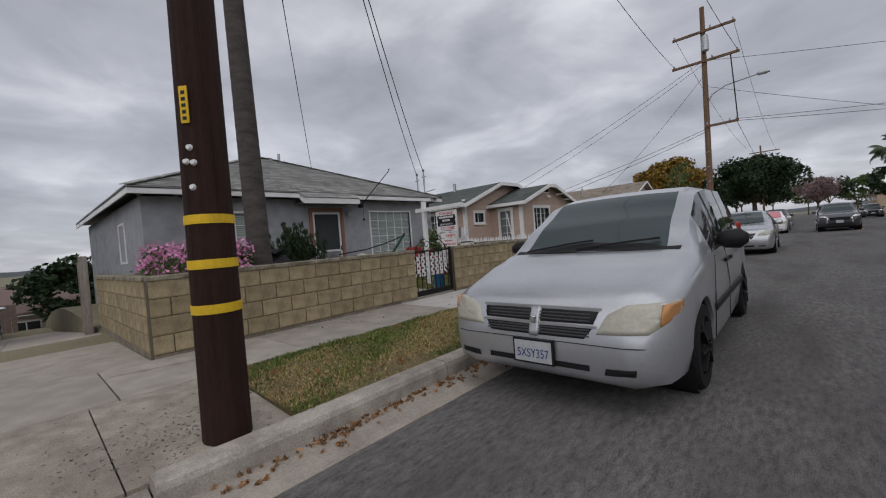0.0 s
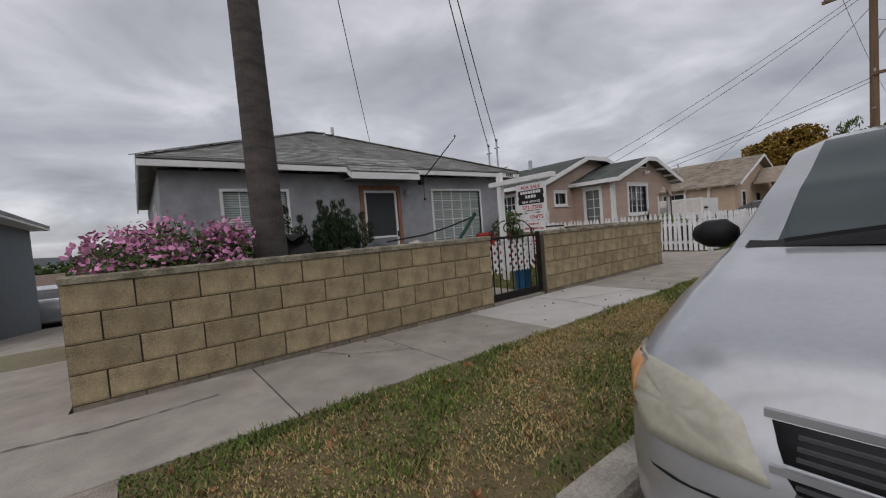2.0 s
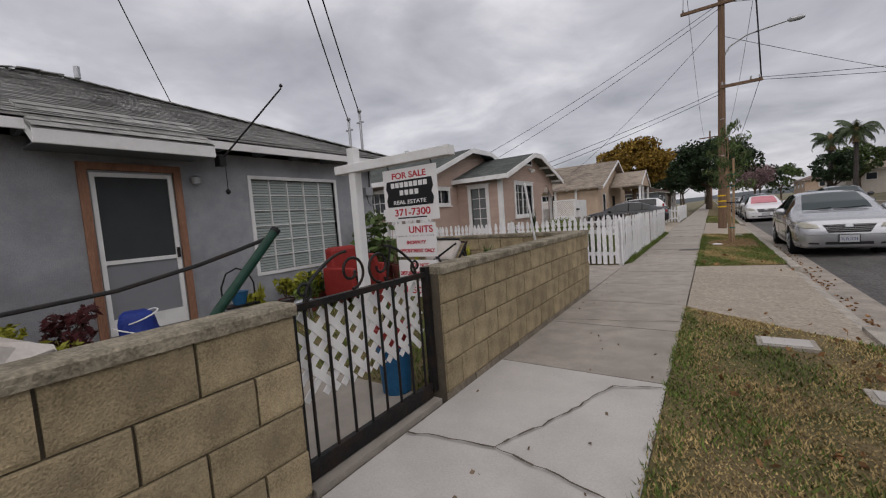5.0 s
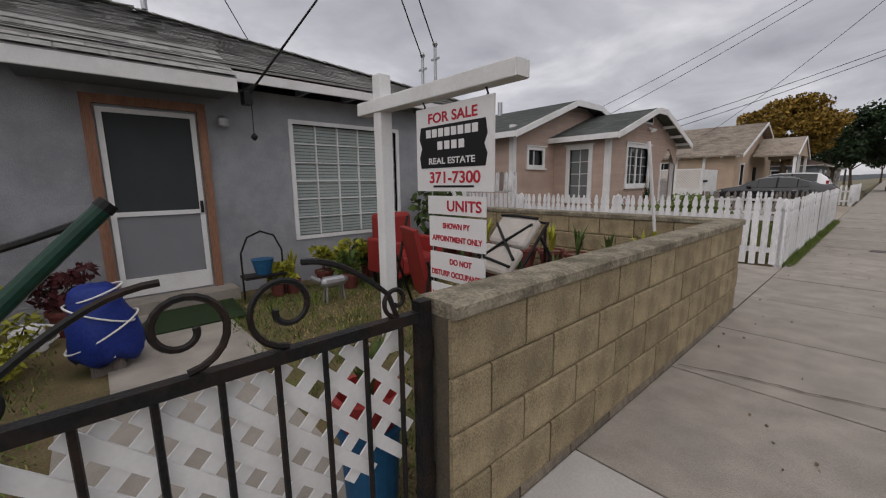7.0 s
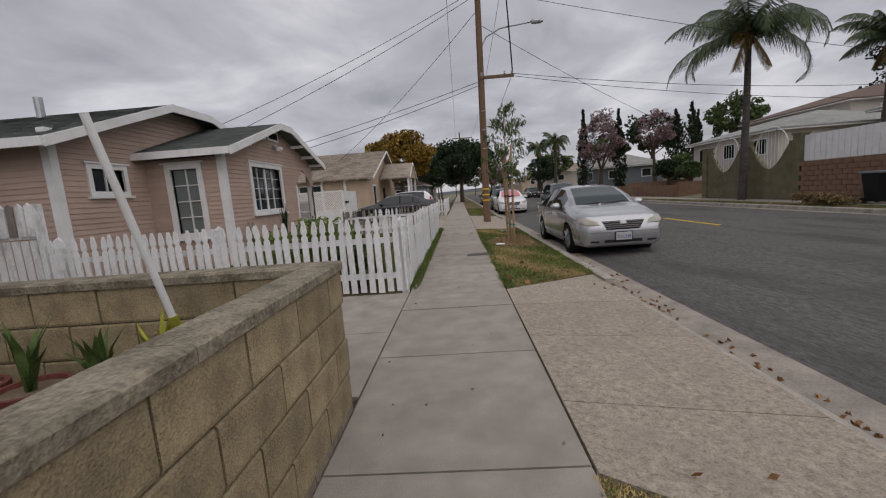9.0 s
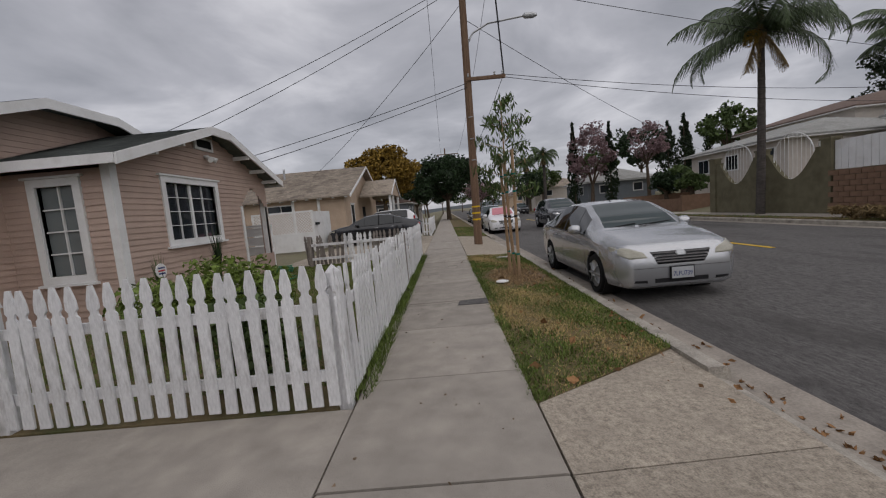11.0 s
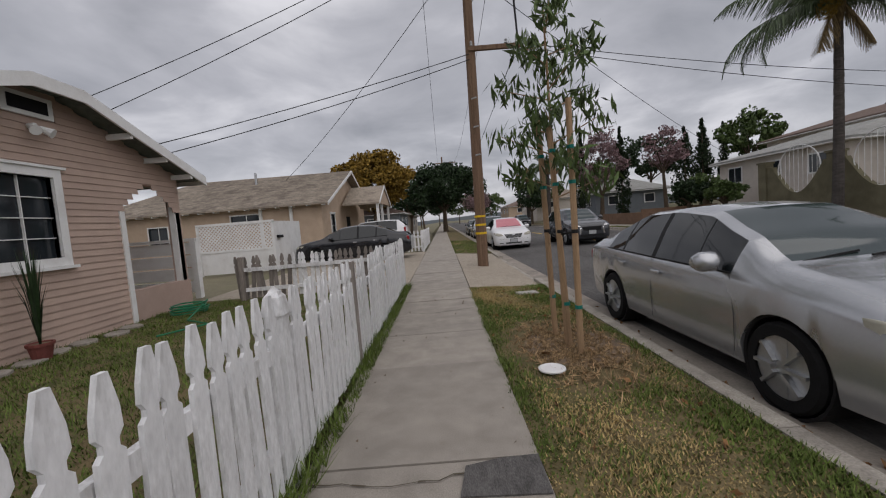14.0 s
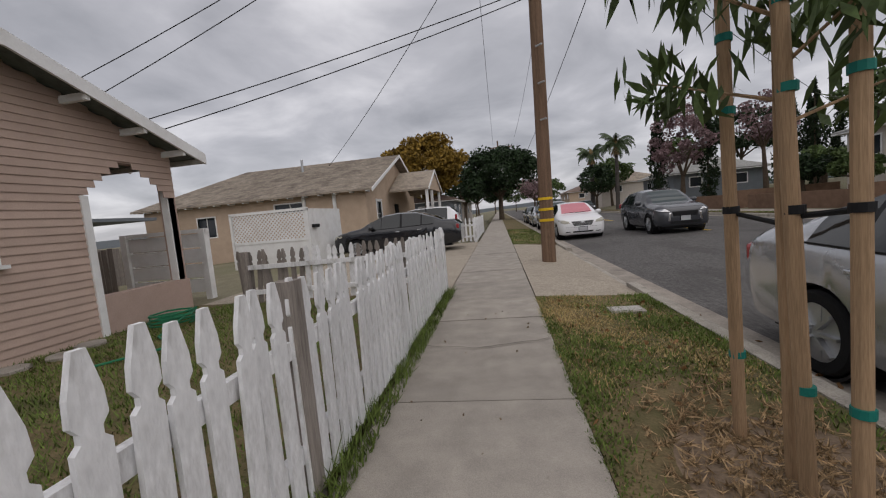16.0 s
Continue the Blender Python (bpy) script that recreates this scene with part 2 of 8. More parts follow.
PALMLEAF = mat("palm_leaf", (0.055, 0.082, 0.034), 0.55, 0.3, 8, 60, 0, island=0.4, spec=0.3)
PALMDRY = mat("dry_palm_leaf", (0.21, 0.15, 0.075), 0.9, 0.3, 8, 60, 0, island=0.4, spec=0.2)
FLOWER = mat("pink_flower", (0.58, 0.25, 0.42), 0.8, 0.2, 8, 60, 0, island=0.35, spec=0.2)
GRASS_G = mat("green_grass", (0.105, 0.145, 0.032), 0.75, 0.3, 1.2, 30, 0, island=0.45, spec=0.2)
GRASS_D = mat("dry_grass", (0.38, 0.285, 0.13), 0.85, 0.3, 1.2, 30, 0, island=0.35, spec=0.2)
DEADLEAF = mat("dead_leaf", (0.24, 0.13, 0.06), 0.9, 0.3, 8, 60, 0, island=0.5)
DISH = mat("wheel_cover", (0.20, 0.205, 0.21), 0.45, 0.06, 5, 40, 0, metal=0.1)
SLAT = mat("grille_slat_grey", (0.07, 0.072, 0.075), 0.4, 0.06, 5, 40, 0)
SILVER = mat("silver_paint", (0.44, 0.45, 0.472), 0.30, 0.06, 2, 40, 0.02, metal=0.6, coat=0.7, stain=(0.375, 0.38, 0.39), stain_scale=1.2, stain_amt=0.5)
SILVER_W = mat("silver_sedan_paint", (0.44, 0.45, 0.465), 0.27, 0.04, 2, 40, 0.02, metal=0.7, coat=0.9)
CARWHITE = mat("white_car_paint", (0.74, 0.74, 0.75), 0.3, 0.02, 2, 40, 0, coat=0.8)
CARBLACK = mat("black_car_paint", (0.012, 0.013, 0.016), 0.22, 0.05, 2, 40, 0, coat=0.9)
CARGREY = mat("dark_grey_car_paint", (0.045, 0.048, 0.055), 0.25, 0.05, 2, 40, 0, coat=0.9)
LENS = mat("hazed_headlight", (0.38, 0.365, 0.30), 0.25, 0.1, 6, 40, 0, coat=0.5)
AMBER = mat("amber_lens", (0.42, 0.20, 0.07), 0.25, 0.05, 6, 40, 0, coat=0.5)
REDLENS = mat("red_lens", (0.28, 0.01, 0.012), 0.2, 0.05, 6, 40, 0, coat=0.6)
GRAVEL = mat("gravel", (0.26, 0.235, 0.205), 0.95, 0.3, 8, 60, 0, island=0.5)
CUSHION = mat("aged_cushion", (0.50, 0.465, 0.425), 0.9, 0.1, 5, 60, 0.2, stain=(0.36, 0.32, 0.28), stain_scale=4, stain_amt=0.5)
SHEET = mat("dark_plastic_sheet", (0.045, 0.047, 0.05), 0.5, 0.3, 6, 50, 0.6, spec=0.35)
PLATE = mat("dulled_plate", (0.40, 0.41, 0.42), 0.45, 0.12, 12, 60, 0.1)
PINKSHADE = mat("pink_sunshade", (0.55, 0.22, 0.25), 0.6, 0.05)
WIRE = mat("black_cable", (0.02, 0.02, 0.022), 0.7, 0.05)


# ---------------------------------------------------------------- building helpers
class Geo:
    """Gathers faces, then becomes one mesh."""

    def __init__(self):
        self.v, self.f, self.weld = [], [], False

    def add(self, vs, fs):
        n = len(self.v)
        self.v += [tuple(p) for p in vs]
        self.f += [tuple(n + i for i in q) for q in fs]
        return self

    def box(self, x0, x1, y0, y1, z0, z1):
        return self.add([(x, y, z) for x in (x0, x1) for y in (y0, y1) for z in (z0, z1)],
                        [(0, 1, 3, 2), (4, 6, 7, 5), (0, 4, 5, 1), (2, 3, 7, 6), (0, 2, 6, 4), (1, 5, 7, 3)])

    def obox(self, m, sx, sy, sz):
        vs = [m @ Vector((x, y, z)) for x in (-sx / 2, sx / 2) for y in (-sy / 2, sy / 2) for z in (-sz / 2, sz / 2)]
        return self.add(vs, [(0, 1, 3, 2), (4, 6, 7, 5), (0, 4, 5, 1), (2, 3, 7, 6), (0, 2, 6, 4), (1, 5, 7, 3)])

    def beam(self, a, b, w, h):
        a, b = Vector(a), Vector(b)
        m = Matrix.Translation((a + b) / 2) @ (b - a).to_track_quat("X", "Z").to_matrix().to_4x4()
        return self.obox(m, (b - a).length, w, h)

    def cyl(self, a, b, r0, r1=None, n=10, cap=True):
        a, b = Vector(a), Vector(b)
        r1 = r0 if r1 is None else r1
        q = (b - a).to_track_quat("Z", "Y")
        vs = []
        for p, r in ((a, r0), (b, r1)):
            vs += [p + q @ Vector((r * math.cos(2 * math.pi * k / n), r * math.sin(2 * math.pi * k / n), 0)) for k in range(n)]
        fs = [(k, (k + 1) % n, n + (k + 1) % n, n + k) for k in range(n)]
        if cap:
            fs += [tuple(range(n))[::-1], tuple(range(n, 2 * n))]
        return self.add(vs, fs)

    def tube(self, pts, r, n=6):
        """One bent round bar through the points."""
        P = [Vector(p) for p in pts]
        vs, fs = [], []
        for i, p in enumerate(P):
            d = (P[min(i + 1, len(P) - 1)] - P[max(i - 1, 0)]).normalized()
            u = d.orthogonal().normalized() if i == 0 else (u - d * u.dot(d)).normalized()
            w = d.cross(u)
            vs += [p + (u * math.cos(2 * math.pi * k / n) + w * math.sin(2 * math.pi * k / n)) * r for k in range(n)]
        for i in range(len(P) - 1):
            fs += [(i * n + k, i * n + (k + 1) % n, (i + 1) * n + (k + 1) % n, (i + 1) * n + k) for k in range(n)]
        fs += [tuple(range(n))[::-1], tuple((len(P) - 1) * n + k for k in range(n))]
        return self.add(vs, fs)

    def taper(self, pts, radii, n=16):
        """One straight-sided round shaft through the points, level rings."""
        vs, fs = [], []
        for (x, y, z), r in zip(pts, radii):
            vs += [(x + r * math.cos(2 * math.pi * k / n), y + r * math.sin(2 * math.pi * k / n), z) for k in range(n)]
        for i in range(len(pts) - 1):
            fs += [(i * n + k, i * n + (k + 1) % n, (i + 1) * n + (k + 1) % n, (i + 1) * n + k) for k in range(n)]
        fs += [tuple(range(n))[::-1], tuple((len(pts) - 1) * n + k for k in range(n))]
        return self.add(vs, fs)

    def lathe(self, m, prof, n=16):
        """prof: rows of (radius, height) along the local z."""
        vs, fs = [], []
        for r, h in prof:
            vs += [m @ Vector((r * math.cos(2 * math.pi * k / n), r * math.sin(2 * math.pi * k / n), h)) for k in range(n)]
        for j in range(len(prof) - 1):
            fs += [(j * n + k, j * n + (k + 1) % n, (j + 1) * n + (k + 1) % n, (j + 1) * n + k) for k in range(n)]
        fs += [tuple(range(n))[::-1], tuple((len(prof) - 1) * n + k for k in range(n))]
        return self.add(vs, fs)

    def prism(self, outline, axis, a, b):
        """outline in the two other axes, in order; from a to b along axis."""
        def put(p, w):
            q = list(p)
            q.insert(axis, w)
            return q
        n = len(outline)
        fs = [tuple(range(n))[::-1], tuple(range(n, 2 * n))] + [(k, (k + 1) % n, n + (k + 1) % n, n + k) for k in range(n)]
        return self.add([put(p, a) for p in outline] + [put(p, b) for p in outline], fs)

    def mesh(self, name, material, smooth=False):
        me = bpy.data.meshes.new(name)
        me.from_pydata(self.v, [], self.f)
        bm = bmesh.new()
        bm.from_mesh(me)
        if self.weld:
            bmesh.ops.remove_doubles(bm, verts=bm.verts, dist=0.0004)
            seen = {}
            for f in bm.faces:
                seen.setdefault(frozenset(v.index for v in f.verts), []).append(f)
            bmesh.ops.delete(bm, geom=[f for q in seen.values() if len(q) > 1 for f in q], context="FACES_ONLY")
        bmesh.ops.recalc_face_normals(bm, faces=bm.faces)
        bm.to_mesh(me)
        bm.free()
        me.materials.append(material)
        if smooth:
            me.polygons.foreach_set("use_smooth", [True] * len(me.polygons))
        return me


def part(name, geo, material, parent=None, label="", smooth=False, bevel=0.0, kind=""):
    ob = new(name, geo.mesh(name, material, smooth))
    if parent is not None:
        ob.parent = parent
        ob.matrix_parent_inverse = (Matrix.Translation(parent.location)).inverted() if parent.type == "EMPTY" else Matrix()
    if bevel:
        mod = ob.modifiers.new("edge", "BEVEL")
        mod.width, mod.segments, mod.limit_method = bevel, 2, "ANGLE"
    return tagged(ob, label, "", "", kind)


def thing(name, label, category, at=(0, 0, 0), group="", kind=""):
    ob = new(name)
    ob.empty_display_size = 0.1
    ob.location = at
    return tagged(ob, label, category, group, kind)


def G():
    return Geo()


def fast_mesh(name, verts, faces_n, material, parent=None, label="", kind="", category=""):
    """verts: (n, faces_n, 3) array, one face for each row."""
    n = len(verts)
    me = bpy.data.meshes.new(name)
    me.vertices.add(n * faces_n)
    me.vertices.foreach_set("co", np.ascontiguousarray(verts, dtype=np.float32).ravel())
    me.loops.add(n * faces_n)
    me.loops.foreach_set("vertex_index", np.arange(n * faces_n, dtype=np.int32))
    me.polygons.add(n)
    me.polygons.foreach_set("loop_start", np.arange(0, n * faces_n, faces_n, dtype=np.int32))
    me.update(calc_edges=True)
    me.materials.append(material)
    ob = new(name, me)
    if parent is not None:
        ob.parent = parent
        ob.matrix_parent_inverse = Matrix.Translation(parent.location).inverted() if parent.type == "EMPTY" else Matrix()
    return tagged(ob, label, category, "", kind)


RNG = np.random.default_rng(7)


def leaves(centres, radii, count, size, flat=0.75, droop=0.0, aspect=0.45):
    """Leaf quads scattered in the shells of clumps."""
    k = RNG.integers(0, len(centres), count)
    d = RNG.normal(size=(count, 3))
    d /= np.linalg.norm(d, axis=1)[:, None]
    d[:, 2] *= flat
    rr = RNG.uniform(0.35, 1.0, count) ** 0.5
    c = np.array(centres)[k] + d * (np.array(radii)[k] * rr)[:, None]
    u = RNG.normal(size=(count, 3))
    u[:, 2] -= droop
    u /= np.linalg.norm(u, axis=1)[:, None]
    w = np.cross(u, RNG.normal(size=(count, 3)))
    w /= np.linalg.norm(w, axis=1)[:, None]
    s = size * RNG.uniform(0.6, 1.35, count)[:, None]
    u, w = u * s, w * s * aspect
    return np.stack([c - u, c + w * 0.9 - u * 0.1, c + u, c - w * 0.9 - u * 0.1], axis=1)


def cable(name, a, b, sag, r, label, parent=None):
    pts = []
    for k in range(15):
        s = k / 14
        p = Vector(a).lerp(Vector(b), s)
        pts.append(p - Vector((0, 0, sag * 4 * s * (1 - s))))
    ob = part(name, G().tube(pts, r, 5), WIRE, parent)
    if parent is None:
        tagged(ob, label, "cable")
    return ob


# ---------------------------------------------------------------- ground, road, pavement
def land(x, y):
    if y < -4.285 and x < -0.4:
        s = min(1.0, max(0.0, (-17.5 - x) / 52))
        return -0.06 - 0.10 * min(14.0, max(0.0, -3.5 - x)) - 7.55 * s * s * (3 - 2 * s)
    if x < -9:
        s = min(1.0, (-9 - x) / 60)
        return -0.05 - 9.0 * (s * s * (3 - 2 * s))
    if x < -0.4:
        return -0.05
    if x < 15.2:
        return -0.5
    s = min(1.0, (x - 15.4) / 14) if x > 15.4 else 0
    return -0.02 + 1.4 * s


def ground_sheet():
    xs = [-4000, -1500, -600, -250, -120, -80, -69, -60, -50, -40, -32, -26, -21, -17, -14, -11.5, -9, -6, -3.5, -0.6, -0.35, 15.15, 15.4, 17.5, 20, 23, 26, 29.4, 40, 90, 300, 1200, 4000]
    ys = [-4000, -1200, -300, -100, -40, -15, -9, -4.30, -4.27, 0, 15, 30, 60, 120, 300, 1200, 4000]
    g = G()
    vs = [(x, y, land(x, y)) for y in ys for x in xs]
    w = len(xs)
    fs = [(j * w + i, j * w + i + 1, (j + 1) * w + i + 1, (j + 1) * w + i) for j in range(len(ys) - 1) for i in range(w - 1)]
    g.add(vs, fs)
    tagged(part("ground", g, LOT), "dry grass and soil of the lots and the land beyond", "ground", kind="structure")


ground_sheet()

road = G()
for x0, x1, z0, z1 in ((3.38, 5.5, -0.215, -0.16), (5.5, 8.3, -0.16, -0.12), (8.3, 11.2, -0.12, -0.16), (11.2, 13.1, -0.16, -0.215)):
    for y0, y1 in ((-80, -20), (-20, 0), (0, 20), (20, 60), (60, 300)):
        road.add([(x0, y0, z0), (x1, y0, z1), (x1, y1, z1), (x0, y1, z0)], [(0, 1, 2, 3)])
tagged(part("road", road, ASPHALT), "worn grey asphalt street with dark patches", "road", kind="structure")

gut = G()
gut.box(2.98, 3.40, -80, 300, -0.30, -0.208)
gut.box(13.08, 13.45, -80, 300, -0.30, -0.208)
tagged(part("gutter", gut, GUTTER), "stained concrete gutter pan beside the kerb", "gutter", kind="structure")

kerb_profile = [(2.82, -0.4), (3.0, -0.4), (3.0, -0.11), (2.985, -0.075), (2.955, -0.06), (2.82, -0.06)]
low_profile = [(2.82, -0.4), (3.0, -0.4), (3.0, -0.19), (2.97, -0.175), (2.9, -0.15), (2.82, -0.135)]
kerb_line = thing("kerb", "grey concrete kerb with dark stains and a dropped stretch at drives", "kerb", kind="structure")
KY = [-80, -30, -14, -10.0, -4.85, -2.5, 0.4, 3.2, 4.4, 8.6, 9.5, 11.6, 14.4, 17.2, 18.0, 23.6, 24.4, 30, 45, 70, 300]
LOWK = {(-10.0, -4.85), (4.4, 8.6), (18.0, 23.6)}
for y0, y1 in zip(KY[:-1], KY[1:]):
    part("kerb_stone", G().prism(low_profile if (y0, y1) in LOWK else kerb_profile, 1, y0 + 0.005, y1 - 0.005), KERB, kerb_line)
far_kerb = G().prism([(13.42, -0.4), (13.6, -0.4), (13.6, -0.06), (13.46, -0.06), (13.43, -0.09)], 1, -80, 300)
tagged(part("kerb_far", far_kerb, KERB), "grey concrete kerb across the street", "kerb", kind="structure")

lane = thing("lane_marking", "worn yellow painted dashes on the asphalt", "road marking", kind="structure")
for k in range(9):
    part("dash", G().box(8.15, 8.27, 14.5 + 12 * k, 17.6 + 12 * k, -0.13, -0.1135), YELLOW, lane)

SLABS = [-40, -30, -22, -16, -12, -9.2, -7.6, -6.1, -4.75, -3.07, -1.8, -0.47, 2.08, 3.45, 4.65, 6.05, 7.4, 8.72, 10.11, 11.42, 12.95, 14.05, 16.06, 17.1, 18.5, 19.8, 21.4, 23, 24.6, 26.2, 28, 31, 35, 40, 46, 54, 64, 80, 110, 160, 300]
pave = thing("sidewalk", "grey concrete sidewalk of cast slabs with dark joints and cracks", "sidewalk", kind="structure")
part("joint_bed", G().box(-0.02, 1.30, -40, 300, -0.3, -0.022), MORTAR, pave)
for k, (y0, y1) in enumerate(zip(SLABS[:-1], SLABS[1:])):
    dz = RNG.uniform(-0.006, 0.006)
    part("slab", G().prism([(0.0, -0.2), (1.32, -0.2), (1.32, -0.008 + dz), (1.31, dz), (0.01, dz), (0.0, -0.008 + dz)], 1, y0 + 0.007, y1 - 0.007),
         CONCRETE_NEW if y0 == -0.47 else CONCRETE, pave)


def crack(points, w=0.008):
    """A dark crack in the slabs, with a ragged line."""
    g = G()
    P = []
    for (x0, y0), (x1, y1) in zip(points[:-1], points[1:]):
        n = max(2, int(math.hypot(x1 - x0, y1 - y0) / 0.06))
        P += [(x0 + (x1 - x0) * k / n + RNG.normal(0, 0.008), y0 + (y1 - y0) * k / n + RNG.normal(0, 0.008)) for k in range(n)]
    P.append(points[-1])
    for (x0, y0), (x1, y1) in zip(P[:-1], P[1:]):
        q = w * RNG.uniform(0.3, 1.0) / max(1e-4, math.hypot(x1 - x0, y1 - y0))
        dx, dy = -(y1 - y0) * q, (x1 - x0) * q
        g.add([(x0 - dx, y0 - dy, 0.0105), (x0 + dx, y0 + dy, 0.0105), (x1 + dx, y1 + dy, 0.0105), (x1 - dx, y1 - dy, 0.0105)], [(0, 1, 2, 3)])
    part("crack", g, MORTAR, pave)


for line in ([(0.02, 0.7), (0.3, 0.76), (0.57, 0.8), (0.78, 1.25), (0.99, 1.88), (1.3, 1.98)], [(0.57, 0.8), (0.9, 0.74), (1.3, 0.66)], [(0.03, 3.5), (0.4, 3.6), (0.8, 3.66), (1.3, 3.82)],
             [(0.03, 11.3), (0.5, 11.24), (0.9, 11.3)], [(0.4, -4.7), (0.55, -4.0), (0.5, -3.4)], [(0.02, 15.2), (0.6, 15.05), (1.3, 15.25)], [(0.02, -2.5), (0.4, -2.3), (0.7, -1.85)]):
    crack(line)
part("asphalt_patch", G().prism([(0.86, 11.12), (1.31, 11.1), (1.315, 11.42), (1.1, 11.41), (0.9, 11.36)], 2, 0.004, 0.013), ASPHALT, pave, "dark asphalt patch in a broken slab corner")


def flared_apron(name, ys, label):
    """Slabs between the sidewalk and the kerb; ys: joints at the sidewalk and at the kerb."""
    t = thing(name, label, "driveway", kind="structure")
    x0, x1 = 1.335, 2.82
    for (a0, a1), (b0, b1) in zip(ys[:-1], ys[1:]):
        top = [(x0, a0 + .005, -0.002), (x1, a1 + .005, -0.1), (x1, b1 - .005, -0.1), (x0, b0 - .005, -0.002)]
        part("slab", G().add([(x, y, z - 0.2) for x, y, z in top] + top, [(3, 2, 1, 0), (4, 5, 6, 7), (0, 1, 5, 4), (1, 2, 6, 5), (2, 3, 7, 6), (3, 0, 4, 7)]), APRON, t)
    return t


def apron(name, ys, x0, x1, z0, z1, label, material=APRON):
    t = thing(name, label, "driveway", kind="structure")
    for (a, b) in zip(ys[:-1], ys[1:]):
        part("slab", G().add([(x0, a + .005, z0 - .2), (x1, a + .005, z1 - .2), (x1, b - .005, z1 - .2), (x0, b - .005, z0 - .2),
                             (x0, a + .005, z0), (x1, a + .005, z1), (x1, b - .005, z1), (x0, b - .005, z0)],
                            [(3, 2, 1, 0), (4, 5, 6, 7), (0, 1, 5, 4), (1, 2, 6, 5), (2, 3, 7, 6), (3, 0, 4, 7)]), material, t)
    return t


flared_apron("driveway_apron_1", [(4.6, 3.75), (5.25, 5.1), (6.4, 6.4), (7.4, 7.6), (8.15, 9.15)], "tan weathered concrete driveway apron flaring to the kerb")
apron("driveway_apron_2", [17.15, 18.9, 20.6, 22.3, 25.6], 1.335, 2.82, -0.002, -0.125, "tan weathered concrete driveway apron round the pole")
apron("driveway_apron_3", [-10.6, -8.4, -6.4, -4.95, -3.95], 1.335, 2.82, -0.002, -0.11, "rough concrete driveway apron with loose gravel", ROUGHCON)
apron("driveway_1", [5.42, 6.7, 8.29], -9.0, -0.012, -0.02, -0.004, "pale concrete driveway between wall and picket fence", CONCRETE)
apron("driveway_2", [17.75, 19.4, 21.4, 23.4, 25.6, 28.2], -4.8, -0.012, -0.02, -0.004, "pale concrete driveway with dark joints", APRON)
apron("driveway_3", [-9.3, -7.4, -5.5, -4.27], -4.2, -0.012, -0.10, -0.004, "cracked grey concrete driveway falling to the back", CONCRETE)
apron("driveway_4", [-7.4, -5.5, -4.3], -16, -4.21, -1.25, -0.104, "lower stretch of the cracked concrete driveway", CONCRETE)
# lawn strips between sidewalk and kerb
for nm, y0, y1, f0, f1 in (("parkway_lawn_1", -3.95, 4.6, 0, -0.85), ("parkway_lawn_2", 8.15, 17.15, 1.0, 0), ("parkway_lawn_3", 25.6, 300, 0, 0), ("parkway_lawn_4", -40, -10.6, 0, 0)):
    g = G()
    g.add([(1.325, y0, -0.3), (2.825, y0 + f0, -0.3), (2.825, y1 + f1, -0.3), (1.325, y1, -0.3), (1.325, y0, -0.012), (2.825, y0 + f0, -0.075), (2.825, y1 + f1, -0.075), (1.325, y1, -0.012)],
          [(3, 2, 1, 0), (4, 5, 6, 7), (0, 1, 5, 4), (1, 2, 6, 5), (2, 3, 7, 6), (3, 0, 4, 7)])
    tagged(part(nm, g, TURF), "patchy lawn strip of dry and green turf beside the kerb", "lawn", kind="structure")
farw = G().box(13.6, 15.3, -80, 300, -0.4, -0.03)
tagged(part("far_parkway", farw, TURF), "grass strip and path across the street", "lawn", kind="structure")
fside = thing("far_sidewalk", "pale concrete sidewalk across the street", "sidewalk", kind="structure")
for k in range(30):
    part("slab", G().box(14.1, 15.25, -4 + 2 * k, -4 + 2 * k + 1.985, -0.2, -0.01), CONCRETE, fside)
yard = G().box(-4.55, -0.2, -4.2, 5.1, -0.2, 0.0)
tagged(part("front_yard", yard, TURF), "small front yard of patchy lawn behind the block wall", "lawn", kind="structure")
yard2 = G().box(-7.0, -0.12, 8.3, 18.0, -0.2, 0.0)
tagged(part("fenced_yard", yard2, TURF), "green lawn behind the picket fence", "lawn", kind="structure")
path = thing("garden_path", "pale concrete path from the gate to the front door", "path", kind="structure")
part("slab", G().box(-2.2, -0.02, 0.05, 1.15, -0.1, 0.022), CONCRETE, path)
part("slab", G().box(-4.5, -2.215, 0.3, 1.3, -0.1, 0.02), CONCRETE, path)

# ---------------------------------------------------------------- block wall
B, H, TOP = 0.426, 0.2195, 0.975   # block length, course height, cap top
Z4 = TOP - 0.055 - 4 * H
full_g = G().prism([(-0.05, 0.008), (0.0, 0.004), (0.006, 0.02), (0.006, H - 0.014), (0.0, H - 0.004), (-0.05, H - 0.004)], 1, 0.006, B - 0.006)
FULL = full_g.mesh("block", BLOCK)
HALF = G().prism([(-0.05, 0.008), (0.0, 0.004), (0.006, 0.02), (0.006, H - 0.014), (0.0, H - 0.004), (-0.05, H - 0.004)], 1, 0.006, B / 2 - 0.006).mesh("half_block", BLOCK)
BASEM = G().prism([(-0.05, 0.0), (0.002, 0.0), (0.0, 0.10), (-0.01, H - 0.006), (-0.05, H - 0.006)], 1, 0.006, B - 0.006).mesh("base_block", BASEBLOCK)


